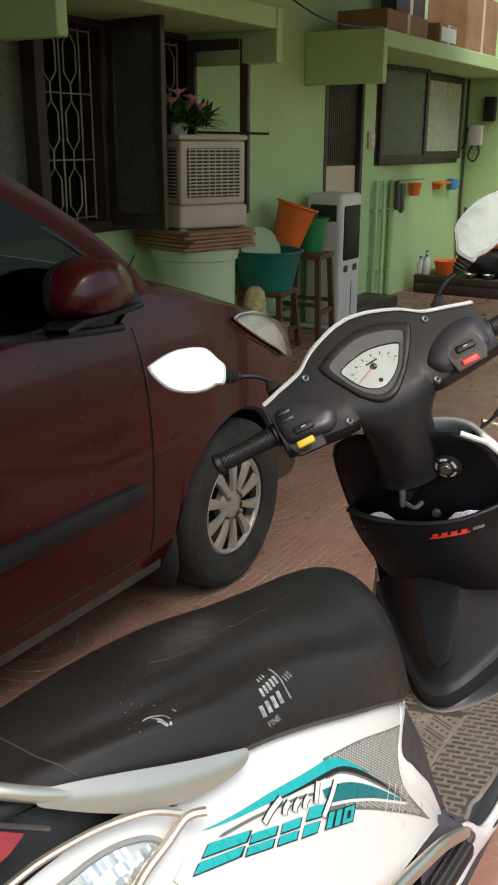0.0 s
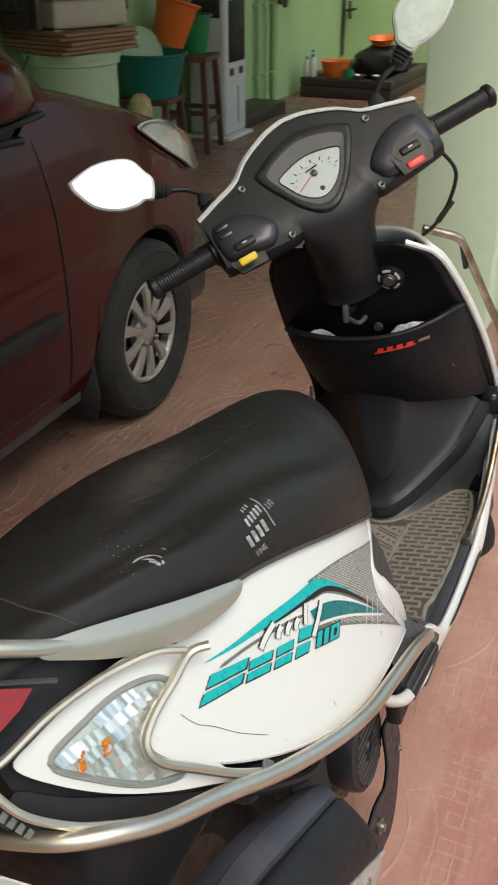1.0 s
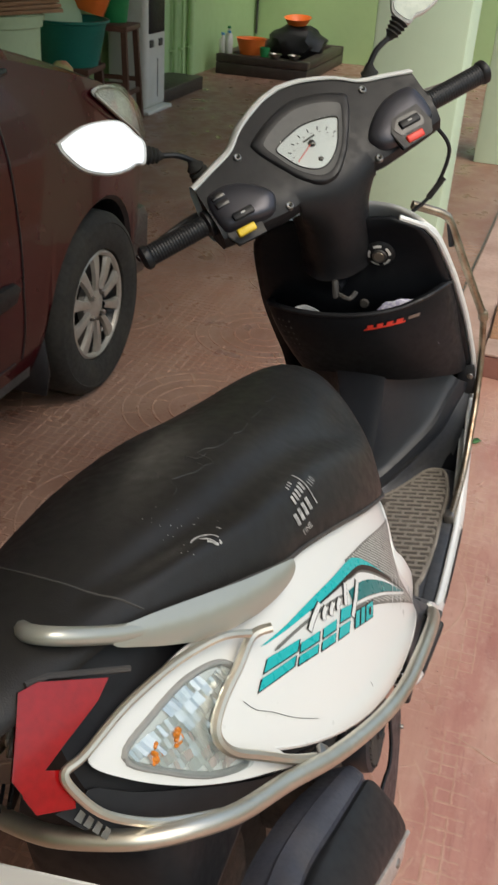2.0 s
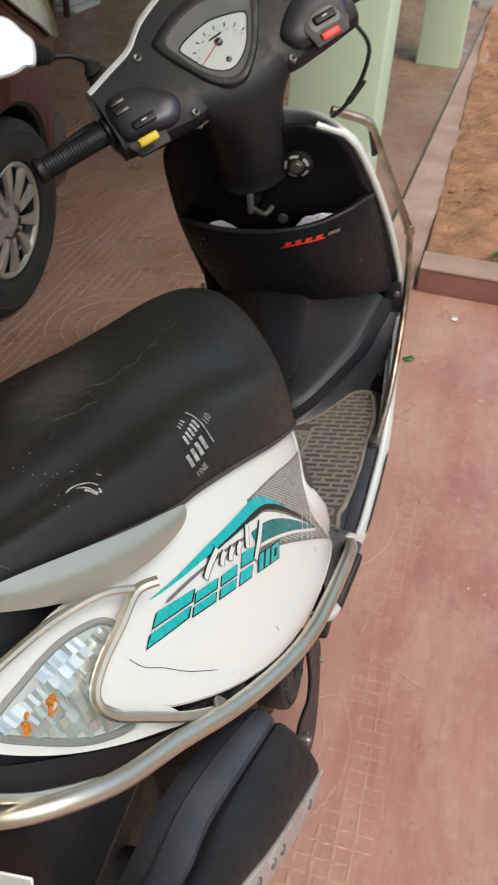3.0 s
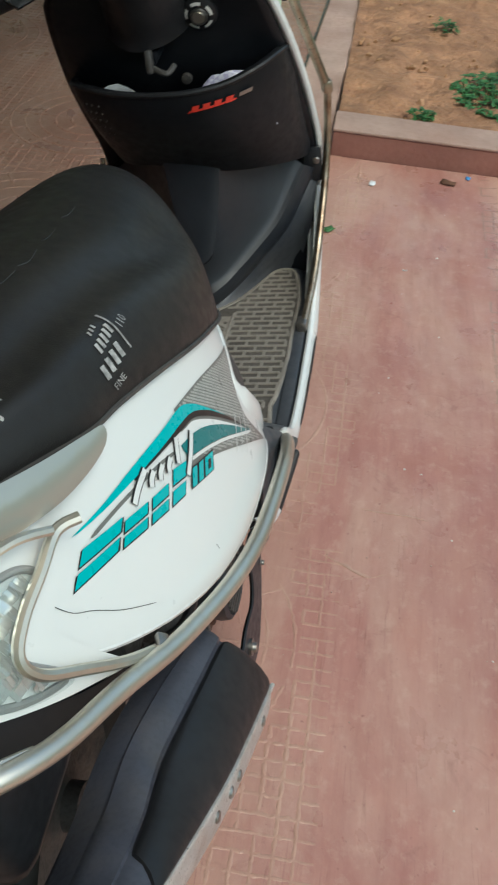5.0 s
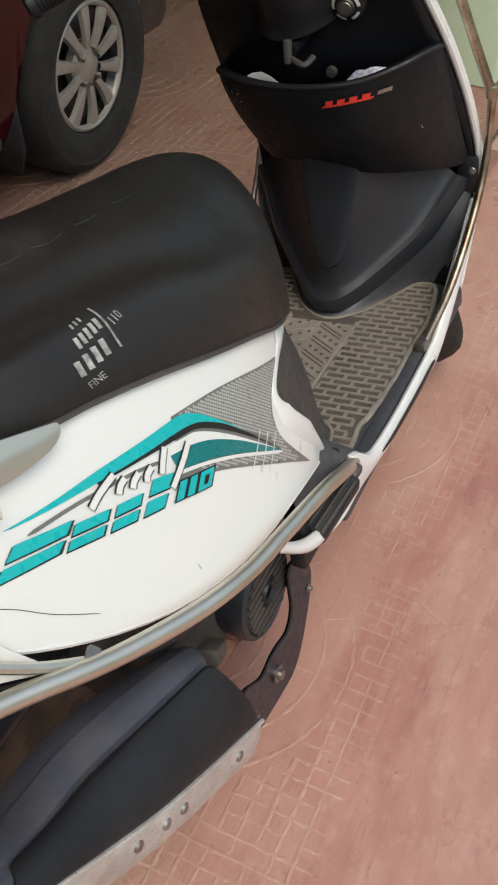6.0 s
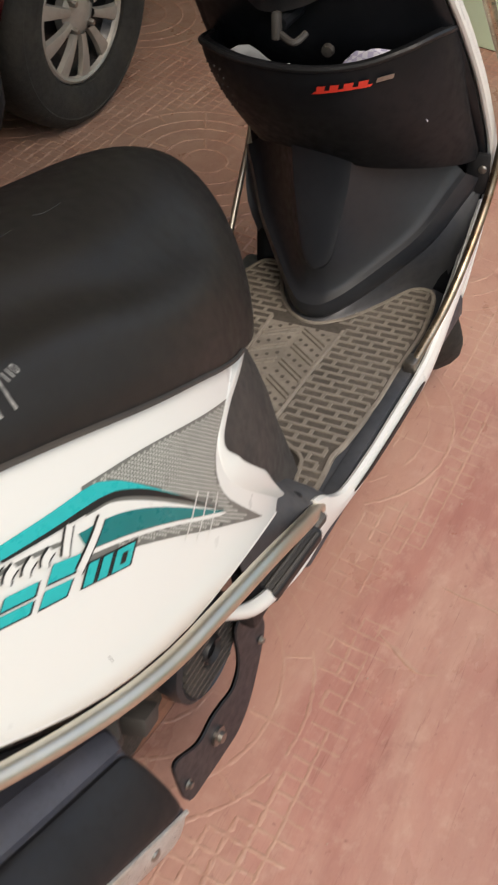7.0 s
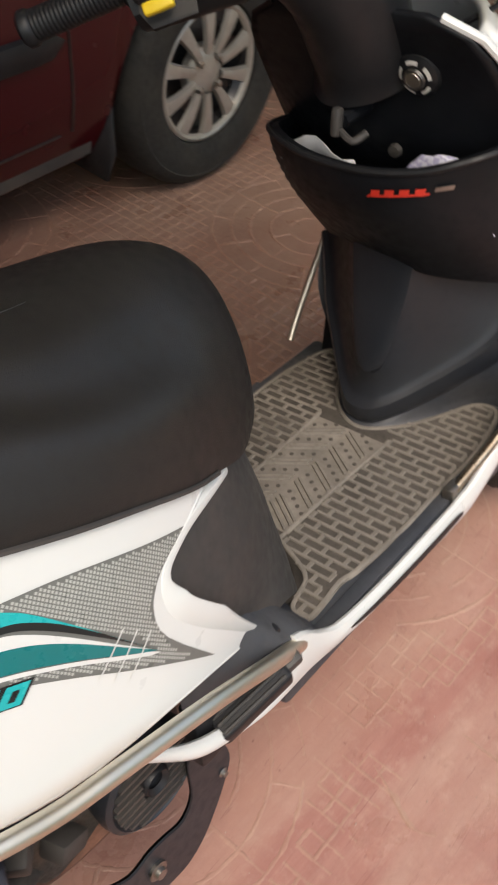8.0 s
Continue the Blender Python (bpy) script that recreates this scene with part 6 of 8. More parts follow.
# ---- along the house wall ----
CARTON = material("brown_cardboard", (0.30, 0.17, 0.09), 0.85, vary=0.15, scale=8, stain=(0.2, 0.1, 0.05), stain_scale=5, stain_amount=0.4)
IVORY = material("ivory_plastic", (0.50, 0.44, 0.34), 0.5, vary=0.08, scale=8, stain=(0.35, 0.28, 0.18), stain_scale=5, stain_amount=0.4)
WHITE_PLASTIC = material("white_plastic", (0.6, 0.6, 0.57), 0.4, vary=0.04, scale=8, stain=(0.45, 0.42, 0.36), stain_scale=5, stain_amount=0.3)
ORANGE = material("orange_plastic", (0.75, 0.16, 0.025), 0.45, vary=0.08, scale=8)
TEAL_TUB = material("teal_plastic", (0.01, 0.16, 0.13), 0.45, vary=0.1, scale=8)
GREEN_TUB = material("green_plastic", (0.015, 0.22, 0.07), 0.45, vary=0.1, scale=8)
BLUE = material("blue_plastic", (0.06, 0.25, 0.55), 0.45, vary=0.08)
PALE_DRUM = material("pale_green_plastic_drum", (0.45, 0.58, 0.36), 0.5, vary=0.06, scale=4, stain=(0.35, 0.42, 0.27), stain_scale=3, stain_amount=0.4)
BEIGE_PANEL = material("beige_laminate", (0.55, 0.45, 0.32), 0.6, vary=0.06, scale=3)
GRANITE = material("dark_wet_stone", (0.045, 0.032, 0.028), 0.45, vary=0.3, scale=15, bump=0.2)
PINK_PETAL = material("pink_petal", (0.72, 0.36, 0.38), 0.6, vary=0.25, scale=30)
# opaque pane in one dark grey-green
PANE_GREY_GREEN = material("dark_grey_green_pane", (0.075, 0.082, 0.066), 0.3, vary=0.15, scale=3)
PANE_PALE = material("frosted_pane", (0.42, 0.45, 0.36), 0.25, vary=0.05, scale=3)
GRILLE = material("painted_iron", (0.28, 0.26, 0.23), 0.5, vary=0.2, scale=20)

# lofts over the windows
for y0, y1, z0, z1, zp in ((3.06, 4.93, 1.985, 2.10, 1.79), (6.35, 9.949, 2.02, 2.135, 1.78)):
    bm = bmesh.new()
    add_box(bm, (WX + 0.001, y0 + 0.07, z0), (-2.80, y1 - (0.07 if y1 < 9 else 0), z1), 0.006, 1)
    add_box(bm, (WX + 0.001, y0, zp), (-2.796, y0 + 0.069, z1 + 0.003), 0.006, 1)
    if y1 < 9:
        add_box(bm, (WX + 0.001, y1 - 0.069, zp + 0.02), (-2.796, y1, z1 + 0.003), 0.006, 1)
    structure("loft_slab", bm, GREEN_WALL, "green painted concrete loft slab with end plates over a window", "shelf", True)


def casement(name, hinge_y, angle, width, z0, z1, pane, parent):
    """A window leaf: stiles, rails and a pane, swung about its hinge; angle 0 lies along +y."""
    m = pose(WX + 0.02, hinge_y, 0, 0, 0, angle)
    leaf = part(name, box((-0.018, 0, z0), (0.018, 0.055, z1), 0.004, 1, m), DARK_WOOD, parent, "dark wooden window leaf standing open")
    part("stile", box((-0.018, width - 0.055, z0), (0.018, width, z1), 0.004, 1, m), DARK_WOOD, leaf)
    for a, b in ((z0, z0 + 0.075), (z1 - 0.06, z1)):
        part("rail", box((-0.0175, 0.0552, a), (0.0175, width - 0.0552, b), 0.004, 1, m), DARK_WOOD, leaf)
    part("pane", box((-0.003, 0.05, z0 + 0.07), (0.003, width - 0.05, z1 - 0.055), 0, 1, m), pane, leaf)


def window(name, y0, y1, z0, z1, mullions, label):
    w = tagged(thing(name, label, "window"), kind="structure")
    part("frame", box((WX - 0.16, y0, z0), (WX + 0.004, y0 + 0.07, z1), 0.004, 1), DARK_WOOD, w)
    part("frame", box((WX - 0.16, y1 - 0.07, z0), (WX + 0.004, y1, z1), 0.004, 1), DARK_WOOD, w)
    part("frame", box((WX - 0.16, y0 + 0.0702, z1 - 0.07), (WX + 0.003, y1 - 0.0702, z1), 0.004, 1), DARK_WOOD, w)
    part("window_sill", box((WX - 0.16, y0 + 0.0702, z0), (WX + 0.02, y1 - 0.0702, z0 + 0.06), 0.004, 1), DARK_WOOD, w)
    for y in mullions:
        part("mullion", box((WX - 0.15, y - 0.035, z0 + 0.0602), (WX + 0.002, y + 0.035, z1 - 0.0702), 0.004, 1), DARK_WOOD, w)
    return w


win = window("window_1", 2.95, 4.96, 0.90, 2.02, (3.60, 4.10, 4.5), "dark wooden window with iron grille and leaves standing open")
# iron grille of long hexagons and upright bars
for bay in ((3.66, 4.06), (4.54, 4.86), (4.14, 4.46)):
    cols = [bay[0] + 0.080, bay[0] + 0.235]
    for y in cols:
        for k in range(3):
            zc = 1.12 + 0.335 * k
            hexa = [(WX - 0.068, y + dy, zc + dz) for dy, dz in ((0, 0.125), (0.047, 0.07), (0.047, -0.07), (0, -0.125), (-0.047, -0.07), (-0.047, 0.07))]
            part("grille_hexagon", tube(hexa, 0.005, 6, True), GRILLE, win)
            part("grille_bar", tube([(WX - 0.068, y, zc + 0.125), (WX - 0.068, y, min(1.945, zc + 0.21))], 0.005, 6), GRILLE, win)
        part("grille_bar", tube([(WX - 0.068, y, 0.965), (WX - 0.068, y, 0.996)], 0.005, 6), GRILLE, win)
    for y in (bay[0] + 0.158, bay[0] + 0.312, bay[1] - 0.004):
        part("grille_bar", tube([(WX - 0.07, y, 0.965), (WX - 0.07, y, 1.945)], 0.005, 6), GRILLE, win)
    for z in (0.98, 1.285, 1.62, 1.93):
        part("grille_bar", tube([(WX - 0.074, bay[0], z), (WX - 0.074, bay[1], z)], 0.0045, 6), GRILLE, win)
part("pane", box((WX - 0.10, 3.022, 0.962), (WX - 0.094, 3.563, 1.948)), PANE_GREY_GREEN, win)
casement("window_leaf", 4.10, -96, 0.40, 0.93, 2.0, PANE_GREY_GREEN, win)
casement("window_leaf", 4.84, -84, 0.41, 0.97, 1.95, CLEAR, win)
win2 = window("window_2", 7.66, 9.80, 1.19, 2.05, (8.50,), "dark wooden window with frosted leaves")
casement("window_leaf", 7.70, -8, 0.82, 1.20, 2.04, PANE_GREY_GREEN, win2)
casement("window_leaf", 8.54, -1, 1.19, 1.23, 2.01, PANE_PALE, win2)

# door with a reeded upper panel
door = tagged(thing("door_1", "closed dark door with reeded upper panel and beige lower panel", "door"), kind="structure")
part("door_frame", box((WX - 0.15, 6.70, 0), (WX + 0.006, 6.75, 2.0), 0.004, 1), DARK_WOOD, door)
part("door_frame", box((WX - 0.15, 7.37, 0), (WX + 0.006, 7.42, 2.0), 0.004, 1), DARK_WOOD, door)
part("leaf", box((WX - 0.10, 6.7502, 0.0), (WX - 0.06, 7.3698, 2.0)), DARK_WOOD, door)
for k in range(17):
    part("reed", box((WX - 0.06, 6.762 + 0.036 * k, 1.22), (WX - 0.04, 6.762 + 0.036 * k + 0.024, 1.98), 0.006, 2), DARK_WOOD, door)
part("panel", box((WX - 0.06, 6.752, 0.86), (WX - 0.035, 7.368, 1.20), 0.004, 1), BEIGE_PANEL, door)
part("step", box((WX + 0.001, 6.66, 0.0), (WX + 0.32, 7.60, 0.10), 0.01, 2), GRANITE, door)

# small fixtures on the wall
sw = thing("switch_board", "white plastic switch board on the green wall", "switch")
part("plate", box((WX, 7.50, 1.33), (WX + 0.02, 7.63, 1.47), 0.005, 2), IVORY, sw)
for z in (1.36, 1.41):
    part("switch", box((WX + 0.02, 7.53, z), (WX + 0.028, 7.60, z + 0.035), 0.003, 1), WHITE_PLASTIC, sw)
for y, r in ((7.66, 0.022), (7.83, 0.016), (8.02, 0.03)):
    p = thing("drain_pipe", "green painted pipe running down the wall", "pipe", group="wall pipes")
    part("pipe", tube([(WX + 0.04, y, 0.0), (WX + 0.04, y, 1.06)], r, 12), GREEN_WALL, p)
    for z in (0.25, 0.8):
        part("bracket", box((WX, y - 0.04, z), (WX + 0.045, y + 0.04, z + 0.02), 0.003, 1), GREEN_WALL, p)
rail = thing("hook_rail", "thin metal hook rail on the green wall", "rail")
part("rail", tube([(WX + 0.05, 7.95, 1.06), (WX + 0.05, 8.75, 1.05)], 0.006, 6), STEEL, rail)
shoe = thing("hanging_sandal", "grey brown sandals hanging from a rail", "sandals")
for dy in (0.0, 0.10):
    part("sandal", box((-0.02, -0.045, -0.13), (0.02, 0.045, 0.13), 0.018, 3, pose(WX + 0.09, 8.02 + dy, 0.93 - dy * 0.3, 8, 0, 10)), GREY_PLASTIC, shoe)
pot = thing("hanging_pot", "small terracotta orange pot hanging on a rail", "pot")
part("pot", lathe([(0.0, -0.06), (0.05, -0.06), (0.065, 0.05), (0.07, 0.055), (0.06, 0.05), (0.045, -0.05), (0, -0.05)], 20, pose(WX + 0.09, 8.42, 0.97)), ORANGE, pot)
shelf = thing("soap_shelf", "small orange wall shelf", "shelf")
part("shelf", box((WX, 9.10, 0.985), (WX + 0.10, 9.42, 1.01), 0.008, 2), ORANGE, shelf)
part("bracket", box((WX, 9.14, 0.94), (WX + 0.08, 9.2, 0.984), 0.006, 2), ORANGE, shelf)
mug = thing("blue_mug", "blue plastic mug on a wall hook", "mug")
part("mug", lathe([(0, -0.06), (0.045, -0.06), (0.05, 0.05), (0.045, 0.05), (0.04, -0.05), (0, -0.05)], 20, pose(WX + 0.06, 9.56, 0.98)), BLUE, mug)
part("handle", tube(catmull([(WX + 0.105, 9.56, 1.01), (WX + 0.14, 9.56, 0.98), (WX + 0.10, 9.56, 0.94)], 4), 0.006, 6), BLUE, mug)
NY = 9.949
meter = thing("electric_meter", "grey electric meter and fuse box with looped cables", "meter")
part("meter_box", box((-3.34, NY - 0.08, 1.36), (-3.20, NY, 1.56), 0.01, 2), WHITE_PLASTIC, meter)
part("fuse_box", box((-3.20, NY - 0.07, 1.60), (-3.08, NY, 1.84), 0.01, 2), BLACK, meter)
part("conduit", tube([(-3.39, NY - 0.015, 0.2), (-3.39, NY - 0.015, 2.02)], 0.012, 8), GREY_PLASTIC, meter)
for pts in ([(-3.3, NY - 0.04, 1.36), (-3.33, NY - 0.06, 1.25), (-3.27, NY - 0.06, 1.2), (-3.22, NY - 0.05, 1.28), (-3.24, NY - 0.03, 1.36)], [(-3.33, NY - 0.03, 1.56), (-3.37, NY - 0.05, 1.5), (-3.38, NY - 0.04, 1.38), (-3.45, NY - 0.04, 1.3)]):
    part("cable", tube(catmull(pts, 6), 0.009, 6), BLACK, meter)
tap = thing("wall_tap", "dark metal tap bracket on the wall", "tap")
part("arm", tube([(-3.36, NY - 0.02, 0.63), (-3.50 + 0.3, NY - 0.22, 0.66)], 0.012, 8), ENGINE, tap)
part("body", tube([(-3.32, NY - 0.05, 0.72), (-3.30, NY - 0.09, 0.56)], 0.016, 8), ENGINE, tap)

# cartons on the loft
for i, (lo, hi, mt, label) in enumerate((((-3.30, 6.62, 2.136), (-2.90, 7.42, 2.30), CARTON, "flat brown cardboard box lying on the loft"), ((-3.2, 7.58, 2.136), (-2.86, 7.98, 2.30), CARTON, "white fronted carton on the loft"), ((-3.2, 8.15, 2.136), (-2.84, 9.0, 2.60), CARTON, "large brown cardboard box with tape on the loft"), ((-3.35, 7.50, 2.136), (-3.21, 8.12, 2.62), GREY_PLASTIC, "dark flat case standing on the loft"))):
    c = thing("carton", label, "box", group="boxes on the loft")
    part("box", box(lo, hi, 0.006, 1), mt, c)
    part("tape", box((hi[0] - 0.002, (lo[1] + hi[1]) / 2 - 0.03, lo[2] + 0.004), (hi[0] + 0.003, (lo[1] + hi[1]) / 2 + 0.03, hi[2] - 0.004)), BEIGE_PANEL, c)
    if i == 1:
        part("label_panel", box((hi[0], lo[1] + 0.03, lo[2] + 0.03), (hi[0] + 0.004, hi[1] - 0.03, hi[2] - 0.03)), WHITE_PLASTIC, c)
wire = thing("cable", "thin black cable strung between the lofts", "cable")
part("cable", tube(catmull([(-2.82, 4.9, 2.2), (-2.82, 5.4, 2.11), (-2.82, 5.9, 2.10), (-2.82, 6.34, 2.14)], 8), 0.006, 6), BLACK, wire)

# drum with boards, cooler and flowers on top
drum = thing("plastic_drum", "large pale green plastic drum with a lid", "drum", pose(-3.07, 4.42, 0))
part("body", lathe([(0, 0.0), (0.215, 0.0), (0.22, 0.02), (0.232, 0.74), (0.247, 0.745), (0.247, 0.775), (0.238, 0.78)], 40), PALE_DRUM, drum)
part("lid", lathe([(0.255, 0.772), (0.257, 0.80), (0.24, 0.81), (0, 0.81)], 40), PALE_DRUM, drum)
for k in range(5):
    b = thing("board", "flat brown board stacked on the drum", "board", pose(-3.07, 4.42, 0.811 + 0.021 * k, 0, 0, -18 + 4 * (k % 3)), group="boards on the drum")
    part("sheet", box((-0.24 + 0.01 * (k % 2), -0.26, 0), (0.25, 0.25 - 0.012 * (k % 3), 0.018), 0.003, 1), CARTON, b)
cool = thing("desert_cooler", "ivory plastic desert cooler with louvred sides", "cooler", pose(-3.08, 4.46, 0.918, 0, 0, -22) @ Matrix.Diagonal((1.06, 1.12, 1.0, 1.0)))
part("tank", box((-0.17, -0.205, 0.0), (0.17, 0.205, 0.13), 0.02, 3), IVORY, cool)
part("housing", box((-0.16, -0.195, 0.1305), (0.16, 0.195, 0.47), 0.015, 3), IVORY, cool)
part("top", box((-0.17, -0.205, 0.4705), (0.17, 0.205, 0.50), 0.012, 3), IVORY, cool)
part("louvre_back", box((0.16, -0.155, 0.17), (0.163, 0.155, 0.43)), INK, cool)
part("louvre_back", box((-0.125, -0.198, 0.17), (0.125, -0.195, 0.43)), INK, cool)
for k in range(14):
    z = 0.178 + 0.0185 * k
    part("slat", box((0.163, -0.155, z), (0.172, 0.155, z + 0.008), 0.001, 1), IVORY, cool)
    part("slat", box((-0.125, -0.207, z), (0.125, -0.198, z + 0.008), 0.001, 1), IVORY, cool)
for k in range(9):
    y = -0.15 + 0.0375 * k
    part("slat", box((0.1725, y, 0.172), (0.175, y + 0.004, 0.43)), IVORY, cool)
for x, y in ((0.14, -0.18), (0.14, 0.18), (-0.14, -0.18), (-0.14, 0.18)):
    part("foot", box((x - 0.02, y - 0.02, -0.012), (x + 0.02, y + 0.02, -0.0005)), IVORY, cool)
stick = thing("stick", "dark rod lying across the cooler", "rod")
part("rod", tube([(-3.1, 4.5, 1.432), (-2.70, 4.62, 1.425)], 0.007, 6), DARK_WOOD, stick)

rnd = random.Random(5)


def add_leaf(bm, base, way, length, width, bend=0.3):
    """One pointed, folded leaf from base along way."""
    way = way.normalized()
    side = way.cross(Vector((0, 0, 1)))
    if side.length < 0.05:
        side = Vector((1, 0, 0))
    side.normalize()
    up = side.cross(way)
    rows = []
    for t, w in ((0, 0.15), (0.3, 0.9), (0.6, 0.85), (1, 0.05)):
        c = base + way * (length * t) - up * (bend * length * t * t)
        rows.append([c - side * width * w + up * width * 0.3 * w, c, c + side * width * w + up * width * 0.3 * w])
    add_grid(bm, rows)


plant = thing("artificial_flowers", "pink artificial lilies with green leaves on the cooler", "flowers", pose(-3.17, 4.42, 1.42, 0, 0, -58) @ Matrix.Diagonal((1.2, 1.2, 1.15, 1.0)))
part("vase", lathe([(0, 0), (0.035, 0), (0.045, 0.04), (0.03, 0.07), (0.033, 0.08)], 16), WHITE_PLASTIC, plant)
bm = bmesh.new()
for k in range(230):
    a, e = rnd.uniform(0, 6.28), rnd.uniform(0.0, 1.2)
    add_leaf(bm, Vector((rnd.uniform(-.07, .07), rnd.uniform(-.14, .14), rnd.uniform(0.02, 0.1))), Vector((math.cos(a) * math.cos(e), math.sin(a) * math.cos(e), math.sin(e))), rnd.uniform(0.06, 0.14), rnd.uniform(0.008, 0.016))
part("leaves", bm, LEAF, plant)
for k, (x, y, z) in enumerate(((0.02, 0.0, 0.175), (0.0, -0.07, 0.155), (0.05, -0.03, 0.135), (-0.02, 0.06, 0.15), (0.03, 0.05, 0.12), (0.0, -0.12, 0.115), (0.04, 0.10, 0.11))):
    bm = bmesh.new()
    for j in range(6):
        a = j * 1.047 + k
        add_leaf(bm, Vector((x, y, z)), Vector((math.cos(a), math.sin(a), 1.1 + 0.3 * (j % 2))), 0.062, 0.017, 0.35)
    part("flower", bm, PINK_PETAL, plant)
    part("stem", tube([(0, 0, 0.05), (x, y, z)], 0.003, 5), LEAF, plant)


def stool(x, y, h, s, label):
    st = thing("stool", label, "stool", pose(x, y, 0, 0, 0, 8), group="stools by the wall")
    part("seat", box((-s, -s, h - 0.035), (s, s, h), 0.006, 2), STOOL_WOOD, st)
    for a in (-1, 1):
        for b in (-1, 1):
            part("leg", grid([[(a * (s * k + dx), b * (s * k + dy), z) for dx, dy in ((-0.018, -0.018), (0.018, -0.018), (0.018, 0.018), (-0.018, 0.018))] for k, z in ((1.0, 0.0), (0.82, h - 0.0355))], True, False, True), STOOL_WOOD, st, smooth=False)
        part("rung", box((a * s * 0.93 - 0.012, -s * 0.9, h * 0.3), (a * s * 0.93 + 0.012, s * 0.9, h * 0.3 + 0.03), 0.003, 1), STOOL_WOOD, st)
        part("rung", box((-s * 0.9, a * s * 0.93 - 0.012, h * 0.4), (s * 0.9, a * s * 0.93 + 0.012, h * 0.4 + 0.03), 0.003, 1), STOOL_WOOD, st)


stool(-3.20, 5.48, 0.42, 0.17, "low brown wooden stool with a tub on it")
stool(-3.17, 5.99, 0.62, 0.16, "tall brown wooden stool with buckets on it")


def tub(name, label, cat, m, r0, r1, h, mt, rings=True):
    t = thing(name, label, cat, m)
    part("body", lathe([(0, 0), (r0, 0), (r0 + 0.005, 0.01), (lerp(r0, r1, 0.9), h * 0.9), (r1, h * 0.93), (r1 + 0.012, h * 0.95), (r1 + 0.014, h), (r1 - 0.002, h), (r1 - 0.008, h * 0.9), (r0 - 0.005, 0.012), (0, 0.012)], 36), mt, t)
    return t


tub("wash_tub", "deep teal plastic wash tub on a stool", "tub", pose(-3.20, 5.47, 0.421), 0.17, 0.235, 0.265, TEAL_TUB)
g = tub("bucket", "green plastic bucket on a stool", "bucket", pose(-3.19, 6.07, 0.621), 0.09, 0.125, 0.24, GREEN_TUB)
o = tub("bucket", "orange plastic bucket tilted on the tub", "bucket", pose(-3.22, 5.76, 0.70, -10, 14, 0), 0.10, 0.14, 0.28, ORANGE)
part("handle", tube([(0.15 * math.cos(a), 0.02 + 0.06 * math.sin(a), 0.27 - 0.12 * math.sin(a)) for a in [math.pi * k / 14 for k in range(15)]], 0.004, 6), STEEL, o)
disc = thing("plate", "pale round plastic lid leaning in the tub", "lid", pose(-3.30, 5.55, 0.68, 70, 0, 55))
part("disc", lathe([(0, 0.012), (0.13, 0.01), (0.15, 0.0), (0.14, -0.006), (0, 0.0)], 32), PALE_DRUM, disc)
bag = thing("cloth_bag", "small flowered cloth bag hanging beside the drum", "bag", pose(-2.93, 4.86, 0.0))
part("bag", lathe([(0, 0.0), (0.06, 0.0), (0.075, 0.05), (0.072, 0.42), (0.06, 0.50), (0.03, 0.53), (0, 0.535)], 16), material("flowered_cloth", (0.5, 0.45, 0.2), 0.9, vary=0.4, scale=18, stain=(0.5, 0.1, 0.08), stain_scale=16, stain_amount=0.9), bag)

tower = thing("tower_cooler", "white tower air cooler with a black front panel", "cooler", pose(-3.20, 6.48, 0))
part("housing", box((-0.15, -0.18, 0.03), (0.15, 0.18, 1.02), 0.035, 4), WHITE_PLASTIC, tower)
part("front_panel", box((0.146, -0.135, 0.53), (0.158, 0.135, 0.93), 0.01, 2), BLACK_IN, tower)
part("vent", box((-0.11, -0.186, 0.82), (0.11, -0.178, 0.94), 0.004, 1), GREY_PLASTIC, tower)
for k in range(6):
    part("slat", box((-0.105, -0.192, 0.828 + 0.018 * k), (0.105, -0.186, 0.836 + 0.018 * k)), INK, tower)
for y in (-0.09, 0.07):
    part("knob", box((0.149, y - 0.03, 0.44), (0.160, y + 0.03, 0.49), 0.004, 1), GREY_PLASTIC, tower)
part("groove", box((0.149, 0.02, 0.1), (0.153, 0.028, 0.36)), GREY_PLASTIC, tower)
part("base", box((-0.19, -0.22, 0.0), (0.19, 0.22, 0.0295), 0.012, 2), WHITE_PLASTIC, tower)

# washing place: a low stone tray with things on it
tray = thing("wash_platform", "low dark stone washing platform with a rim", "platform")
TX0, TX1, TY0, TY1 = -3.30, -2.43, 8.45, 9.9
part("base", box((TX0, TY0, 0.0), (TX1, TY1, 0.10), 0.01, 2), GRANITE, tray)
for lo, hi in (((TX0, TY0, 0.101), (TX1, TY0 + 0.1, 0.17)), ((TX0, TY1 - 0.1, 0.101), (TX1, TY1, 0.17)), ((TX0, TY0 + 0.101, 0.101), (TX0 + 0.1, TY1 - 0.101, 0.17)), ((TX1 - 0.1, TY0 + 0.101, 0.101), (TX1, TY1 - 0.101, 0.17))):
    part("rim", box(lo, hi, 0.01, 2), GRANITE, tray)
basket = thing("basket", "orange plastic basket on the wash platform", "basket", pose(-3.02, 8.62, 0.171))
part("basket", lathe([(0, 0), (0.10, 0), (0.135, 0.13), (0.142, 0.135), (0.13, 0.13), (0.095, 0.01), (0, 0.01)], 28), ORANGE, basket)
cup = thing("mug", "small teal mug on the wash platform", "mug", pose(-2.86, 8.53, 0.171))
part("mug", lathe([(0, 0), (0.04, 0), (0.045, 0.08), (0.04, 0.08), (0.035, 0.01), (0, 0.01)], 20), GREEN_TUB, cup)
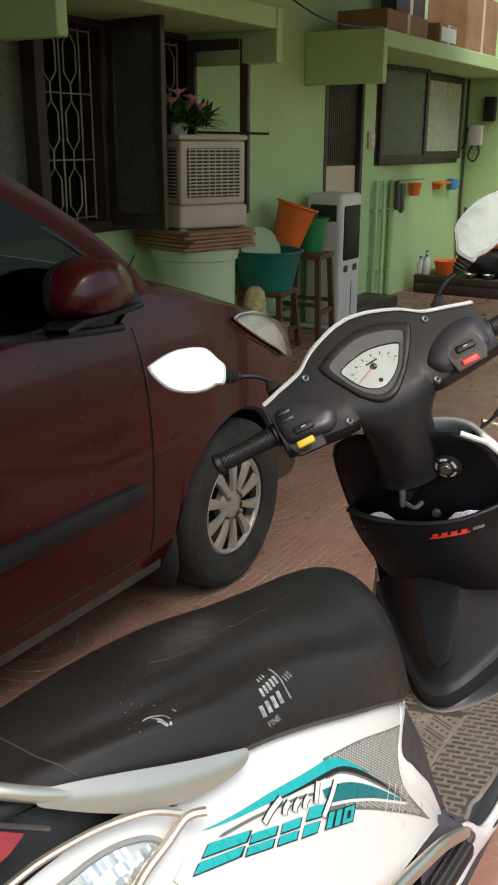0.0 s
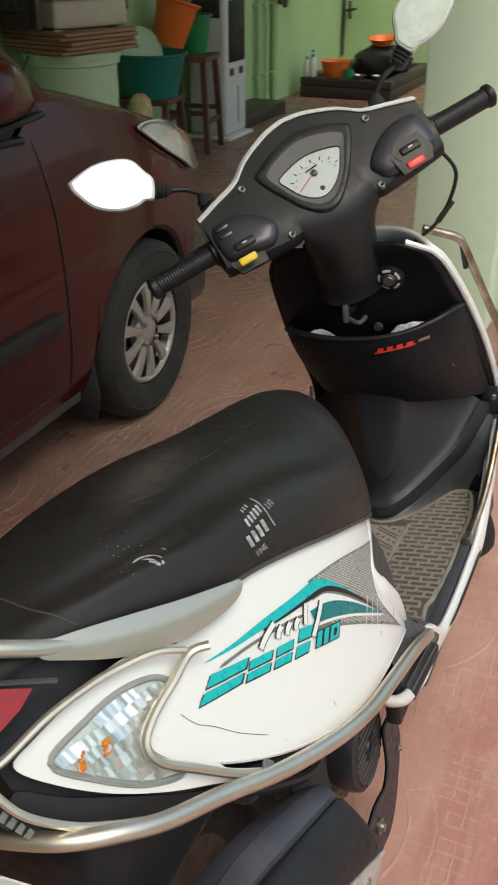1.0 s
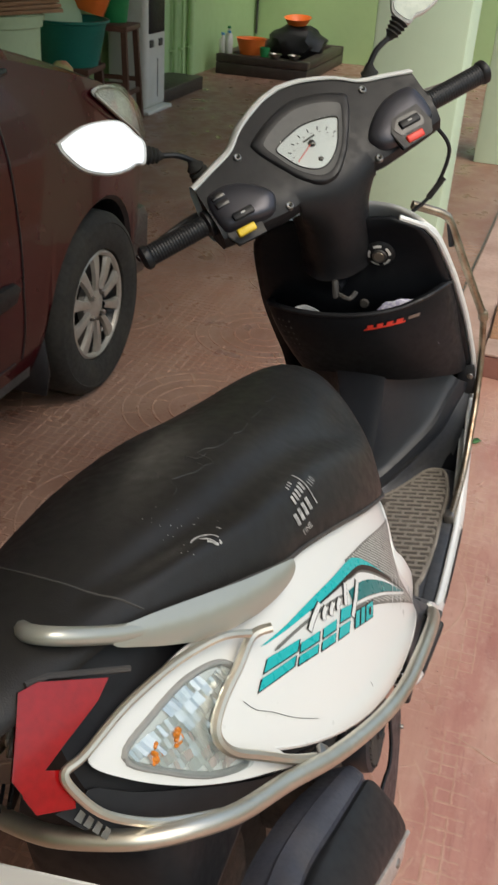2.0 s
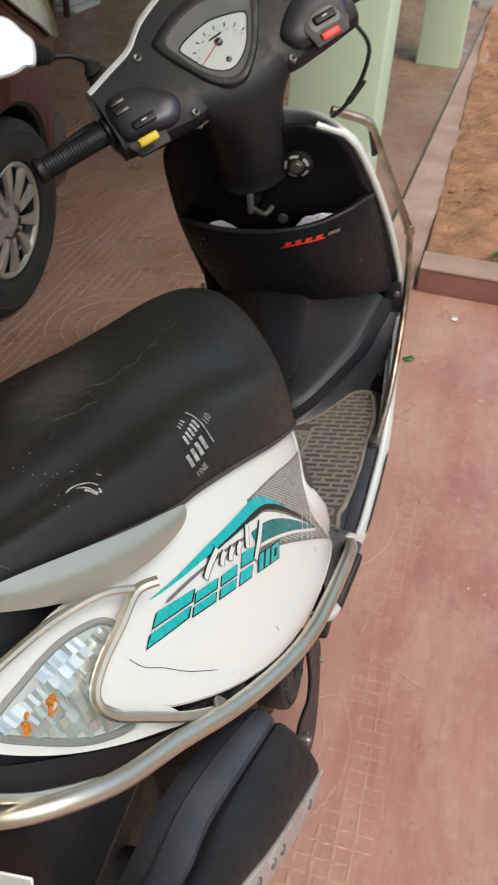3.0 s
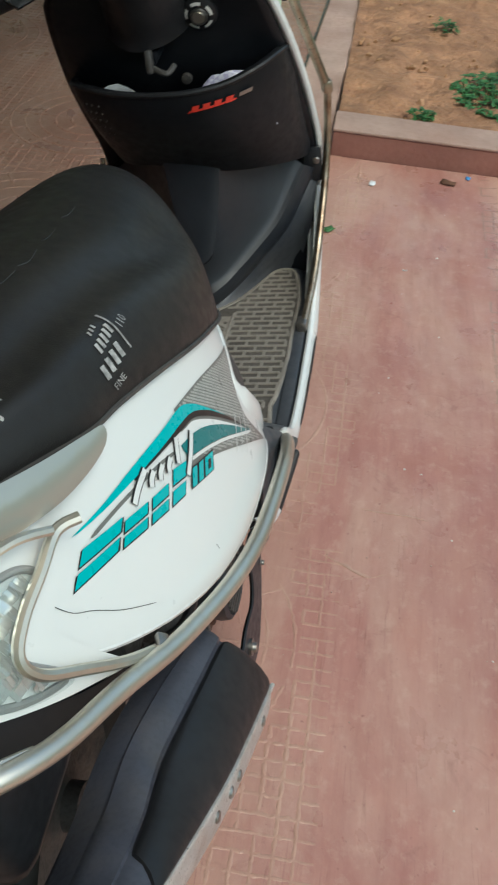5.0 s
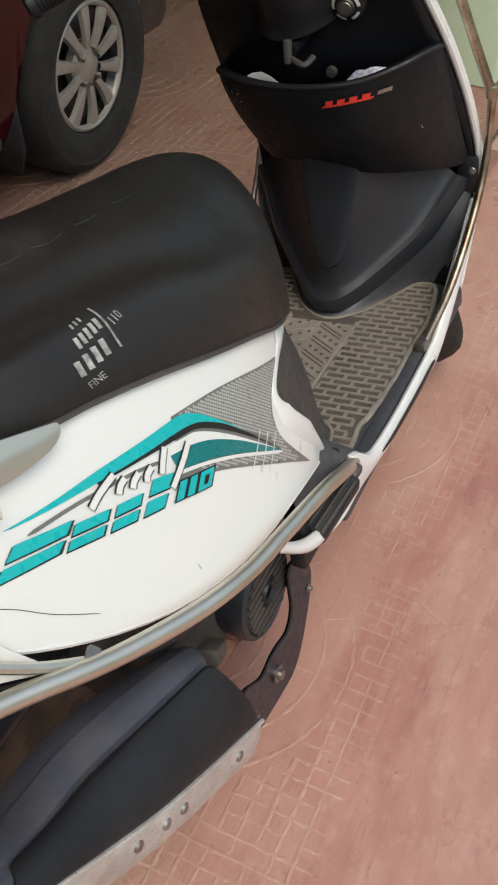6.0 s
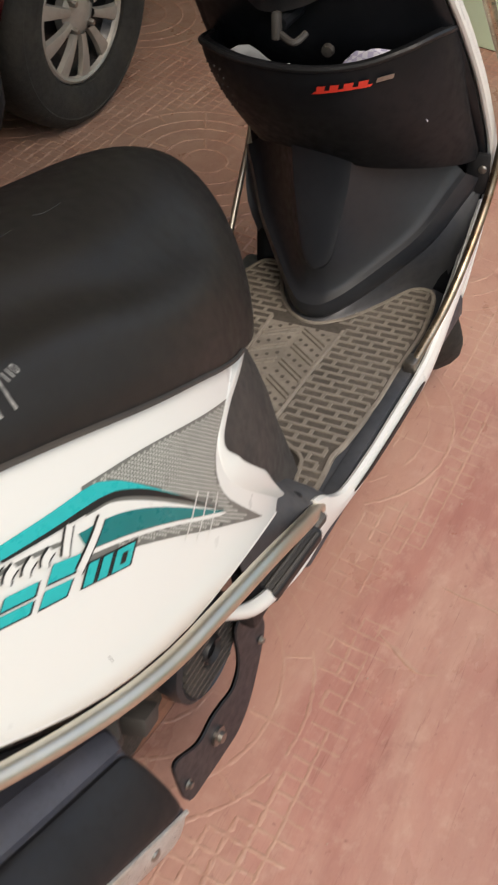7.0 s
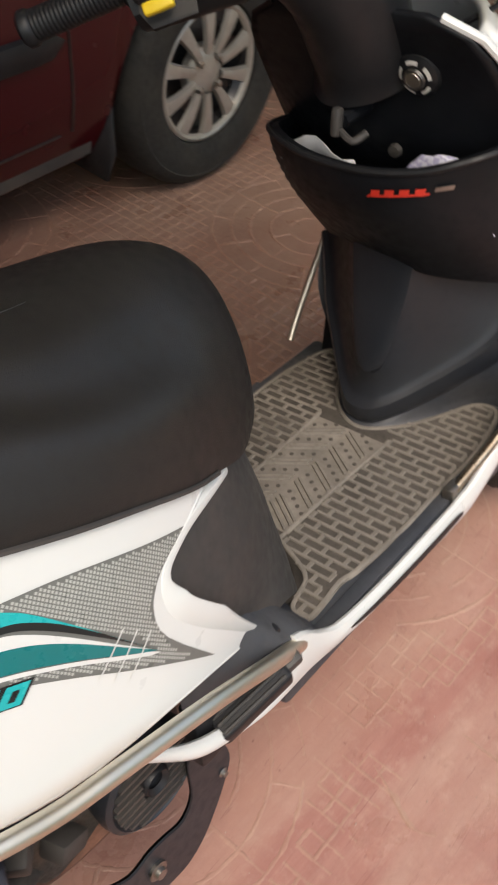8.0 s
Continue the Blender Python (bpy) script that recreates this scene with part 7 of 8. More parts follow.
for k, (x, y, hgt) in enumerate(((-3.23, 8.60, 0.2), (-3.20, 8.52, 0.17), (-3.26, 8.52, 0.15))):
    b = thing("bottle", "clear plastic bottle on the wash platform", "bottle", pose(x, y, 0.171), group="bottles on the platform")
    part("body", lathe([(0, 0), (0.033, 0), (0.035, 0.01), (0.035, hgt * 0.7), (0.014, hgt * 0.88), (0.014, hgt)], 20), WHITE_PLASTIC, b)
    part("cap", lathe([(0.016, hgt), (0.016, hgt + 0.02), (0, hgt + 0.02)], 14), BLUE if k else GREEN_TUB, b)
heap = thing("black_bag", "dark plastic bag of rags on the wash platform", "bag", pose(-2.75, 9.2, 0.101))
bm = bmesh.new()
bmesh.ops.create_icosphere(bm, subdivisions=3, radius=1)
for v in bm.verts:
    k = 1 + 0.25 * noise.noise(v.co * 2.2)
    v.co = Vector((v.co.x * 0.28 * k, v.co.y * 0.2 * k, max(0.0, 0.13 + v.co.z * 0.17 * k)))
part("bag", bm, BLACK, heap)
pan = thing("basin", "orange plastic basin on the dark bag heap", "basin", pose(-2.75, 9.2, 0.40, 8, 0, 0))
part("basin", lathe([(0, 0), (0.09, 0), (0.125, 0.055), (0.132, 0.06), (0.12, 0.055), (0.085, 0.008), (0, 0.008)], 28), ORANGE, pan)
for k, (x, y) in enumerate(((-2.75, 8.5), (-2.58, 8.52))):
    b = thing("steel_bowl", "small shiny steel bowl on the platform rim", "bowl", pose(x, y, 0.171))
    part("bowl", lathe([(0, 0), (0.03, 0), (0.06, 0.04), (0.056, 0.04), (0.028, 0.006), (0, 0.006)], 20), STEEL, b)


# ---- stickers on the tail panels ----
def ribbon(pts, width):
    """Outline of a stroke of even width along points."""
    pts = [Vector((p[0], p[1])) for p in pts]
    left, right = [], []
    for i, p in enumerate(pts):
        t = (pts[min(i + 1, len(pts) - 1)] - pts[max(i - 1, 0)]).normalized()
        nrm = Vector((-t.y, t.x))
        w = width[i] if isinstance(width, (list, tuple)) else width
        left.append(p + nrm * w / 2)
        right.append(p - nrm * w / 2)
    return left + right[::-1]


def word_frame(side, origin, along, up):
    """Maps (u, v) on a sticker to (y, h): u along the writing, v across it."""
    o, a, b = Vector(origin), Vector(along), Vector(up)
    if side < 0:
        return lambda u, v: tuple(o + a * (1 - u) + b * v)
    return lambda u, v: tuple(o + a * u + b * v)


hat_top = table([(0.845, 0.646), (0.892, 0.636), (0.933, 0.625), (0.98, 0.608), (1.058, 0.575)])
hat_low = table([(0.845, 0.583), (0.86, 0.576), (0.90, 0.551), (0.938, 0.524), (0.985, 0.489), (1.036, 0.447), (1.06, 0.43)])
hat_right = table([(0.44, 1.036), (0.512, 0.991), (0.541, 0.987), (0.559, 1.0), (0.569, 1.022), (0.575, 1.058), (0.66, 1.06)])
tail_top = table([(0.845, 0.646), (0.876, 0.633), (0.894, 0.617), (0.925, 0.580), (0.975, 0.515), (0.98, 0.4)])
tail_low = table([(0.845, 0.590), (0.879, 0.573), (0.915, 0.551), (0.976, 0.508), (0.98, 0.5)])
for side in (1, -1):
    upper = [(0.656, 0.6705), (0.698, 0.664), (0.754, 0.658), (0.816, 0.648), (0.858, 0.641), (0.876, 0.632), (0.894, 0.616), (0.925, 0.579), (0.975, 0.514)]
    band = [(0.936, 0.565), (0.908, 0.597), (0.885, 0.616), (0.870, 0.624), (0.850, 0.630), (0.808, 0.638), (0.747, 0.650), (0.694, 0.6605), (0.656, 0.6695)]
    under = [(0.746, 0.6485), (0.806, 0.635), (0.847, 0.625), (0.868, 0.619), (0.886, 0.608), (0.910, 0.587), (0.947, 0.548), (0.975, 0.513)]
    deep_top = [(0.827, 0.619), (0.859, 0.609), (0.885, 0.595), (0.911, 0.575), (0.937, 0.551), (0.976, 0.512)]
    deep_low = [(0.976, 0.511), (0.939, 0.539), (0.909, 0.560), (0.874, 0.581), (0.847, 0.594), (0.827, 0.603)]
    hatch_low = [(1.036, 0.445), (0.985, 0.487), (0.938, 0.522), (0.90, 0.549), (0.86, 0.574), (0.815, 0.597)]
    deco = part("sticker", side_sheet(catmull([(0.852, 0.645), (0.892, 0.636), (0.933, 0.625), (0.98, 0.608), (1.058, 0.575)], 3) + catmull([(1.058, 0.575), (1.022, 0.569), (1.0, 0.559), (0.987, 0.541), (0.991, 0.512), (1.036, 0.445)], 3)[1:] + catmull(hatch_low, 3)[1:] + [Vector((0.835, 0.612, 0))], side, 0.0006, 0.02, 0.0003), HATCH, scooter, "grey hatched sticker with teal swooshes")
    part("swoosh", side_sheet(catmull([(0.672, 0.654), (0.747, 0.645), (0.808, 0.633), (0.850, 0.622), (0.872, 0.614), (0.905, 0.587), (0.95, 0.54), (0.975, 0.512), (0.937, 0.549), (0.905, 0.575), (0.86, 0.604), (0.82, 0.618), (0.76, 0.636)], 4, True), side, 0.0009, 0.02, 0.0003), WHITE, deco)
    part("swoosh", side_sheet(catmull(upper, 4) + catmull(band, 4)[:-1], side, 0.0014, 0.02, 0.0003), TEAL, deco, "bright teal swoosh")
    part("swoosh", side_sheet(catmull(under, 4) + catmull(band[:-2], 4), side, 0.0016, 0.02, 0.0003), INK, deco)
    part("swoosh", side_sheet(catmull(deep_top, 4) + catmull(deep_low, 4)[1:], side, 0.0014, 0.02, 0.0003), TEAL_DARK, deco, "dark teal swoosh")
    part("swoosh", side_sheet(ribbon(catmull([(0.822, 0.602), (0.852, 0.589), (0.879, 0.575), (0.915, 0.553), (0.976, 0.5095)], 5), [0.001] + [0.0034] * 19 + [0.001]), side, 0.0016, 0.02, 0.0003), WHITE, deco)
    part("swoosh", side_sheet(ribbon(catmull([(0.67, 0.655), (0.72, 0.648), (0.78, 0.634), (0.82, 0.620)], 5), [0.001] + [0.0035] * 13 + [0.002, 0.001]), side, 0.0012, 0.02, 0.0003), HATCH, deco)
    # dots of the hatching
    bm = bmesh.new()
    for i in range(46):
        for j in range(92):
            y, h = 0.845 + 0.0048 * i + 0.0024 * (j % 2), 0.655 - 0.0025 * j
            top = hat_top(y)
            low = hat_low(y)
            if low + 0.002 < h < top - 0.002 and y < hat_right(h) - 0.003 and y > 0.85 and not (tail_top(y) > h > tail_low(y)):
                no = 0.0011
                add_poly(bm, [(side * (flank(y + a, h + b) + no), y + a, h + b) for a, b in ((-0.0016, 0), (0, -0.0017), (0.0016, 0), (0, 0.0017))])
    part("dots", bm, HATCH_DOT, deco, smooth=False)["kind"] = "stuff"
    for k in range(3):
        y = 0.935 + 0.012 * k
        part("streak", side_sheet(ribbon([(y - 0.022, 0.533 - 0.011 * k), (y + 0.018, 0.556 - 0.011 * k)], 0.0012), side, 0.0024, 0.02, 0.0002), WHITE, deco)
    # bold slanted shapes in teal with a black edge, and brushed white strokes with a black edge
    F = word_frame(side, (0.632, 0.640), (0.170, -0.056), (0.020, 0.0215))
    BLOCKS = (
        [(-0.03, -0.10), (0.06, 0.30), (0.04, 0.86), (0.34, 0.92), (0.28, 0.10)],
        [(0.33, 0.04), (0.36, 0.76), (0.56, 0.78), (0.53, 0.06)],
        [(0.58, 0.04), (0.61, 0.78), (0.77, 0.80), (0.74, 0.04)],
        [(0.79, 0.02), (0.84, 1.06), (0.99, 0.98), (0.93, 0.02)],
    )
    for n_, blk in enumerate(BLOCKS):
        lo_l, lo_r, hi_l, hi_r = Vector(blk[0]), Vector(blk[-1]), Vector(blk[-3]), Vector(blk[-2])
        for v0, v1, w in ((0.0, 0.40, 1.0), (0.56, 1.0, 1.0)):
            quad = [lo_l.lerp(hi_l, v0), lo_r.lerp(hi_r, v0).lerp(lo_l.lerp(hi_l, v0), 1 - w), lo_r.lerp(hi_r, v1).lerp(lo_l.lerp(hi_l, v1), 1 - w), lo_l.lerp(hi_l, v1)]
            c = sum(quad, Vector((0, 0))) / 4
            part("badge_edge", side_sheet([F(*(p + (p - c).normalized() * 0.020 + Vector((0.006, -0.05)))) for p in quad], side, 0.0010, 0.02, 0.0004), INK, deco)
            part("badge_shape", side_sheet([F(*p) for p in quad], side, 0.0020, 0.02, 0.0004), TEAL, deco)
    F2 = word_frame(side, (0.735, 0.634), (0.094, -0.033), (0.013, 0.020))
    BRUSH = (
        [(0.18, 0.90), (0.02, 0.45), (-0.08, 0.02)],
        [(0.30, 0.62), (0.24, 0.40), (0.22, 0.14)],
        [(0.46, 0.60), (0.40, 0.38), (0.38, 0.14)],
        [(0.62, 0.62), (0.56, 0.40), (0.55, 0.16)],
        [(0.80, 1.15), (0.76, 0.60), (0.74, 0.20)],
        [(1.12, 0.92), (1.02, 0.30), (0.86, -0.50)],
    )
    for stroke in BRUSH:
        pts = [Vector(F2(*p)) for p in stroke]
        pts = catmull([(p.x, p.y, 0) for p in pts], 4)
        part("badge_edge", side_sheet(ribbon(pts, 0.0094), side, 0.0024, 0.02, 0.0003), INK, deco)
        part("badge_stroke", side_sheet(ribbon(pts, 0.0060), side, 0.0030, 0.02, 0.0003), WHITE, deco)
    F3 = word_frame(side, (0.805, 0.583), (0.046, -0.018), (0.016, 0.011))
    for a, b in ((0.0, 0.20), (0.30, 0.50)):
        part("badge_edge", side_sheet([F3(a - 0.03, -0.08), F3(b + 0.06, -0.08), F3(b + 0.06, 1.06), F3(a - 0.03, 1.06)], side, 0.0020, 0.02, 0.0003), INK, deco)
        part("digit", side_sheet([F3(a, 0), F3(b, 0), F3(b, 1), F3(a, 1)], side, 0.0026, 0.02, 0.0003), TEAL, deco)
    part("badge_edge", side_sheet([F3(0.57, -0.08), F3(1.06, -0.08), F3(1.06, 1.08), F3(0.57, 1.08)], side, 0.0020, 0.02, 0.0003), INK, deco)
    part("digit", side_sheet([F3(0.6, 0), F3(1.0, 0), F3(1.0, 1), F3(0.6, 1)], side, 0.0026, 0.02, 0.0003), TEAL, deco)
    part("digit", side_sheet([F3(0.74, 0.25), F3(0.86, 0.25), F3(0.86, 0.75), F3(0.74, 0.75)], side, 0.0032, 0.02, 0.0003), INK, deco)
SCR = catmull([(0.603, 0.648, 0), (0.612, 0.628, 0), (0.628, 0.612, 0), (0.65, 0.586, 0), (0.682, 0.557, 0)], 5)
part("scratch", side_sheet(ribbon(SCR, [0.0002] + [0.0006] * (len(SCR) - 2) + [0.0002]), 1, 0.0006, 0.02, 0.0003), GREY_PLASTIC, scooter, "dark scratch in the paint")
part("scratch", side_sheet(ribbon([(0.793, 0.515), (0.794, 0.507)], 0.0005), 1, 0.0006, 0.02, 0.0003), GREY_PLASTIC, scooter)


# ---- marks on the seat ----
PRINT = material("worn_pale_print", (0.42, 0.415, 0.40), 0.6, vary=0.3, scale=120, stain=(0.05, 0.05, 0.05), stain_scale=90, stain_amount=0.7)

def seat_angle(y, h):
    lo, hi = 0.02, math.pi / 2
    for _ in range(30):
        mid = (lo + hi) / 2
        if seat_point(y, mid).z > h:
            hi = mid
        else:
            lo = mid
    return (lo + hi) / 2


def seat_sheet(outline, off, thick=0.0005, cell=0.02):
    """Outline of (y, arc angle) laid on the seat."""
    return sheet(outline, lambda y, a: seat_point(y, a), off, cell, thick)


def lettering(text, size):
    """Flat triangles of writing in the built-in font."""
    cu = bpy.data.curves.new("writing", "FONT")
    cu.body, cu.size, cu.resolution_u = text, size, 2
    ob = bpy.data.objects.new("writing", cu)
    scene.collection.objects.link(ob)
    bpy.context.view_layer.update()
    me = bpy.data.meshes.new_from_object(ob.evaluated_get(bpy.context.evaluated_depsgraph_get()))
    bpy.data.objects.remove(ob)
    bm = bmesh.new()
    bm.from_mesh(me)
    return bm


def seat_map(u, v, y0, a0, slant):
    """Writing (u along, v up, metres) to the seat, running forward and slanting up."""
    y = y0 + u * math.cos(slant) - v * math.sin(slant)
    a = a0 + (u * math.sin(slant) + v * math.cos(slant)) / 0.115
    return y, a


A0 = seat_angle(0.80, 0.727)
SL = radians(14)
for text, size, u0, v0 in (("FINE", 0.0105, -0.004, -0.010), ("110", 0.0105, 0.060, 0.018)):
    bm = lettering(text, size)
    for v in bm.verts:
        y, a = seat_map(u0 + v.co.x, v0 + v.co.y, 0.788, A0, SL)
        p = seat_point(y, a)
        no = (seat_point(y, a + 0.01) - p).cross(seat_point(y + 0.004, a) - p).normalized()
        v.co = p + (no if no.z > 0 or no.x > 0 else -no) * 0.0018
    part("print", bm, PRINT, seat, "pale printed word", smooth=False)
# the badge printed above it: two rows of plain slanted bars
MARKS = [[(0.000 + 0.0115 * k, 0.004), (0.005 + 0.0115 * k, 0.018)] for k in range(4)] + [[(0.019 + 0.0075 * k, 0.023), (0.022 + 0.0075 * k, 0.032)] for k in range(5)] + [[(0.050, 0.002), (0.062, 0.040)]] + [[(0.030 + 0.006 * k, 0.037), (0.032 + 0.006 * k, 0.041)] for k in range(3)]
for n_, st in enumerate(MARKS):
    o = Vector(seat_map(*st[0], 0.788, A0, SL))
    q = Vector(seat_map(*st[1], 0.788, A0, SL))
    wy = 0.0030 if n_ < 4 else 0.0020 if n_ < 9 else 0.0011
    part("print_mark", seat_sheet([(o.x - wy, o.y), (o.x + wy, o.y), (q.x + wy, q.y), (q.x - wy, q.y)], 0.0008, 0.0004, 0.01), PRINT, seat)
rnd = random.Random(11)


def seat_ribbon(line, width):
    """A thin worn stripe along (y, arc angle) points."""
    pts = [seat_point(y, a) for y, a, *_ in catmull([(y, a, 0) for y, a in line], 4)]
    rows = []
    for i, p in enumerate(pts):
        d = (pts[min(i + 1, len(pts) - 1)] - pts[max(i - 1, 0)]).normalized()
        up = Vector((0.55, 0, 0.83))
        sidew = d.cross(up).normalized()
        w = width * (0.25 if i in (0, len(pts) - 1) else 0.6 + 0.7 * rnd.random())
        rows.append([p + up * 0.0006 - sidew * w, p + up * 0.0011, p + up * 0.0006 + sidew * w])
    return grid(rows)


for line, width in (
    ([(0.6601, 0.7259), (0.6668, 0.7428), (0.6746, 0.7347), (0.6812, 0.6839), (0.6818, 0.6029)], 0.0012),
    ([(0.6697, 0.7142), (0.6737, 0.651), (0.6743, 0.584)], 0.0010),
    ([(0.6699, 0.64), (0.6715, 0.60), (0.6725, 0.565), (0.6745, 0.535)], 0.0030),
    ([(0.6790, 0.575), (0.6785, 0.548), (0.6760, 0.53)], 0.0016),
    ([(0.6960, 0.722), (0.6965, 0.70), (0.6950, 0.677)], 0.0017),
    ([(0.6552, 0.757), (0.6550, 0.744)], 0.0007), ([(0.6446, 0.588), (0.6446, 0.570)], 0.0011), ([(0.6404, 0.686), (0.6408, 0.675)], 0.0007), ([(0.6455, 0.656), (0.6452, 0.646)], 0.0007)):
    part("torn_spot", seat_ribbon(line, width * 0.75), PRINT, seat)
for k in range(15):
    y, a = 0.668 + rnd.gauss(0, 0.018), 1.0 + rnd.gauss(0, 0.13)
    part("torn_spot", seat_ribbon([(y, a), (y + rnd.uniform(0.0006, 0.0018), a + rnd.uniform(-0.015, 0.015))], rnd.uniform(0.0002, 0.0005)), PRINT, seat)
# faint worn ornament along the top
WORN_LINE = material("worn_vinyl_line", (0.040, 0.040, 0.040), 0.6, vary=0.3, scale=90, stain=(0.02, 0.02, 0.02), stain_scale=60, stain_amount=0.6)
for line in (
    [(0.7577, 1.5187), (0.7505, 1.4622), (0.7411, 1.4304)], [(0.7451, 1.3309), (0.7606, 1.2767), (0.7698, 1.2354), (0.7859, 1.2325), (0.7894, 1.2853)],
    [(0.7889, 1.3832), (0.8, 1.4046), (0.7994, 1.3179), (0.8151, 1.3032)], [(0.8103, 1.3419), (0.8044, 1.242), (0.798, 1.1974), (0.7859, 1.2325)],
    [(0.8119, 1.3595), (0.8255, 1.343), (0.8325, 1.2931), (0.8464, 1.268), (0.869, 1.2731)], [(0.8789, 1.2886), (0.8933, 1.2623), (0.923, 1.3051)],
    [(0.9445, 1.337), (0.9577, 1.3314), (0.9812, 1.3492)], [(1.0144, 1.385), (1.0243, 1.3597), (1.0478, 1.3649)], [(0.7401, 1.3288), (0.7296, 1.2423), (0.7164, 1.216)]):
    part("worn_ornament", seat_ribbon(line, 0.0006), WORN_LINE, seat)

# ---- pocket badge and contents ----
def badge_surf(s, h):
    return (s, 1.5165 + 3.4 * max(0.0, s - 0.035) ** 2 - 0.30 * (h - 0.70), h)


badge = part("badge", sheet([(0.044, 0.6765), (0.048, 0.680), (0.118, 0.689), (0.116, 0.686)], badge_surf, 0.001, 0.01, 0.001), RED_PAINT, pocket, "row of small red slanted bars")
for k in range(4):
    x = 0.050 + 0.017 * k
    part("badge_bar", sheet([(x, 0.678 + 0.0021 * k), (x + 0.010, 0.679 + 0.0021 * k), (x + 0.014, 0.689 + 0.0021 * k), (x + 0.003, 0.688 + 0.0021 * k)], badge_surf, 0.0016, 0.01, 0.001), RED_PAINT, badge)
part("badge_bar", sheet([(0.122, 0.690), (0.124, 0.696), (0.142, 0.699), (0.140, 0.693)], badge_surf, 0.001, 0.01, 0.001), STEEL, badge)
PAPER = material("white_paper", (0.72, 0.73, 0.74), 0.7, vary=0.05, scale=20)
CLOTH = bpy.data.materials.new("checked_cloth")
CLOTH.use_nodes = True
_n, _l = CLOTH.node_tree.nodes, CLOTH.node_tree.links
_ck = _n.new("ShaderNodeTexChecker")
_tc = _n.new("ShaderNodeTexCoord")
_ck.inputs["Scale"].default_value = 130
_ck.inputs["Color1"].default_value = (0.42, 0.40, 0.58, 1)
_ck.inputs["Color2"].default_value = (0.62, 0.62, 0.72, 1)
_l.new(_tc.outputs["Object"], _ck.inputs["Vector"])
_l.new(_ck.outputs["Color"], _n["Principled BSDF"].inputs["Base Color"])
_n["Principled BSDF"].inputs["Roughness"].default_value = 0.9
SC = pose(-0.445, 0, 0, 0, -11, 0)
cloth = thing("checked_cloth", "folded lilac checked cloth lying in the pocket", "cloth", SC)
rows = [[(lerp(0.042, 0.165, i / 16), lerp(1.590, 1.612, j / 10), 0.613 + 0.098 * math.sin(math.pi * min(1, (i + 0.5) / 16.5)) ** 0.28 * math.sin(math.pi * (j + 0.5) / 11) ** 0.4 + 0.006 * noise.noise((i * 0.5, j * 0.6, 1.5))) for i in range(17)] for j in range(11)]
rows = [[(x, y + 0.10 * (0.64 - z) + (0.8 * (x - 0.09) ** 2 * 5 if x > 0.09 else 0.0), z) for x, y, z in r] for r in rows]
part("cloth", grid(rows), CLOTH, cloth)
paper = thing("folded_paper", "folded white paper tucked in the pocket", "paper", SC)
rows = [[(lerp(-0.112, -0.016, i / 6), 1.612 - 0.028 * j / 4 + 0.005 * math.sin(i), lerp(0.62, 0.694 + 0.010 * math.sin(i * 0.9), j / 4)) for i in range(7)] for j in range(5)]
pp = part("sheet", grid(rows), PAPER, paper)
pp.modifiers.new("thickness", "SOLIDIFY").thickness = 0.002

# ---- rubber mat with its tread ----
MAT_HALF = [(0.116, 1.272), (0.129, 1.246), (0.136, 1.222), (0.152, 1.213), (0.169, 1.221), (0.169, 1.245), (0.166, 1.287), (0.171, 1.312), (0.176, 1.37), (0.179, 1.436), (0.177, 1.48), (0.180, 1.567), (0.173, 1.64), (0.160, 1.692), (0.138, 1.703), (0.115, 1.690), (0.092, 1.648), (0.062, 1.598), (0.028, 1.566)]
MAT = catmull(MAT_HALF + [(0.0, 1.556)] + [(-x, y) for x, y in MAT_HALF[::-1]] + [(-0.05, 1.300), (0.0, 1.306), (0.05, 1.300)], 3, True)
rubber_mat = thing("rubber_mat", "dusty grey brown rubber foot mat with brick tread", "mat", SC)
# base and studs of the mat, darker than the ribs
MAT_DARK = material("darker_mat_rubber", (0.088, 0.076, 0.064), 0.85, vary=0.3, scale=18, bump=0.4, bump_scale=400, stain=(0.055, 0.047, 0.040), stain_scale=14, stain_amount=0.6)
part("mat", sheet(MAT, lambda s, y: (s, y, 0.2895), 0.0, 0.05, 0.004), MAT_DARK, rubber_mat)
rows = []
for k in range(len(MAT)):
    p, t = MAT[k], MAT[(k + 1) % len(MAT)] - MAT[k - 1]
    inn = Vector((-t.y, t.x)).normalized()
    wob = 0.0012 * noise.noise((p.x * 30, p.y * 30, 2.0))
    rows.append([(p.x + inn.x * (d + wob), p.y + inn.y * (d + wob), z) for d, z in ((-0.001, 0.2915), (0.001, 0.2954), (0.003, 0.2960), (0.0055, 0.2957), (0.0065, 0.2934))])
part("mat_border", grid(rows, False, True), MAT_RUBBER, rubber_mat)


def inside(pt, poly):
    hit = False
    for (ax, ay, *_), (bx, by, *_) in zip(poly, poly[1:] + poly[:1]):
        if (ay > pt[1]) != (by > pt[1]) and pt[0] < (bx - ax) * (pt[1] - ay) / (by - ay) + ax:
            hit = not hit
    return hit


def add_block(bm, x0, x1, y0, y1, h, inset):
    """A low block with sloping sides."""
    add_grid(bm, [[(x0 + i, y0 + i, z), (x1 - i, y0 + i, z), (x1 - i, y1 - i, z), (x0 + i, y1 - i, z)] for i, z in ((0, 0), (inset, h))], True)
    bm.faces.new([bm.verts.new(p) for p in ((x0 + inset, y0 + inset, h), (x1 - inset, y0 + inset, h), (x1 - inset, y1 - inset, h), (x0 + inset, y1 - inset, h))])


def frustum(w, d, h, inset):
    bm = bmesh.new()
    add_block(bm, -w, w, -d, d, h, inset)
    return bm


PU, PV = 0.0345, 0.0151


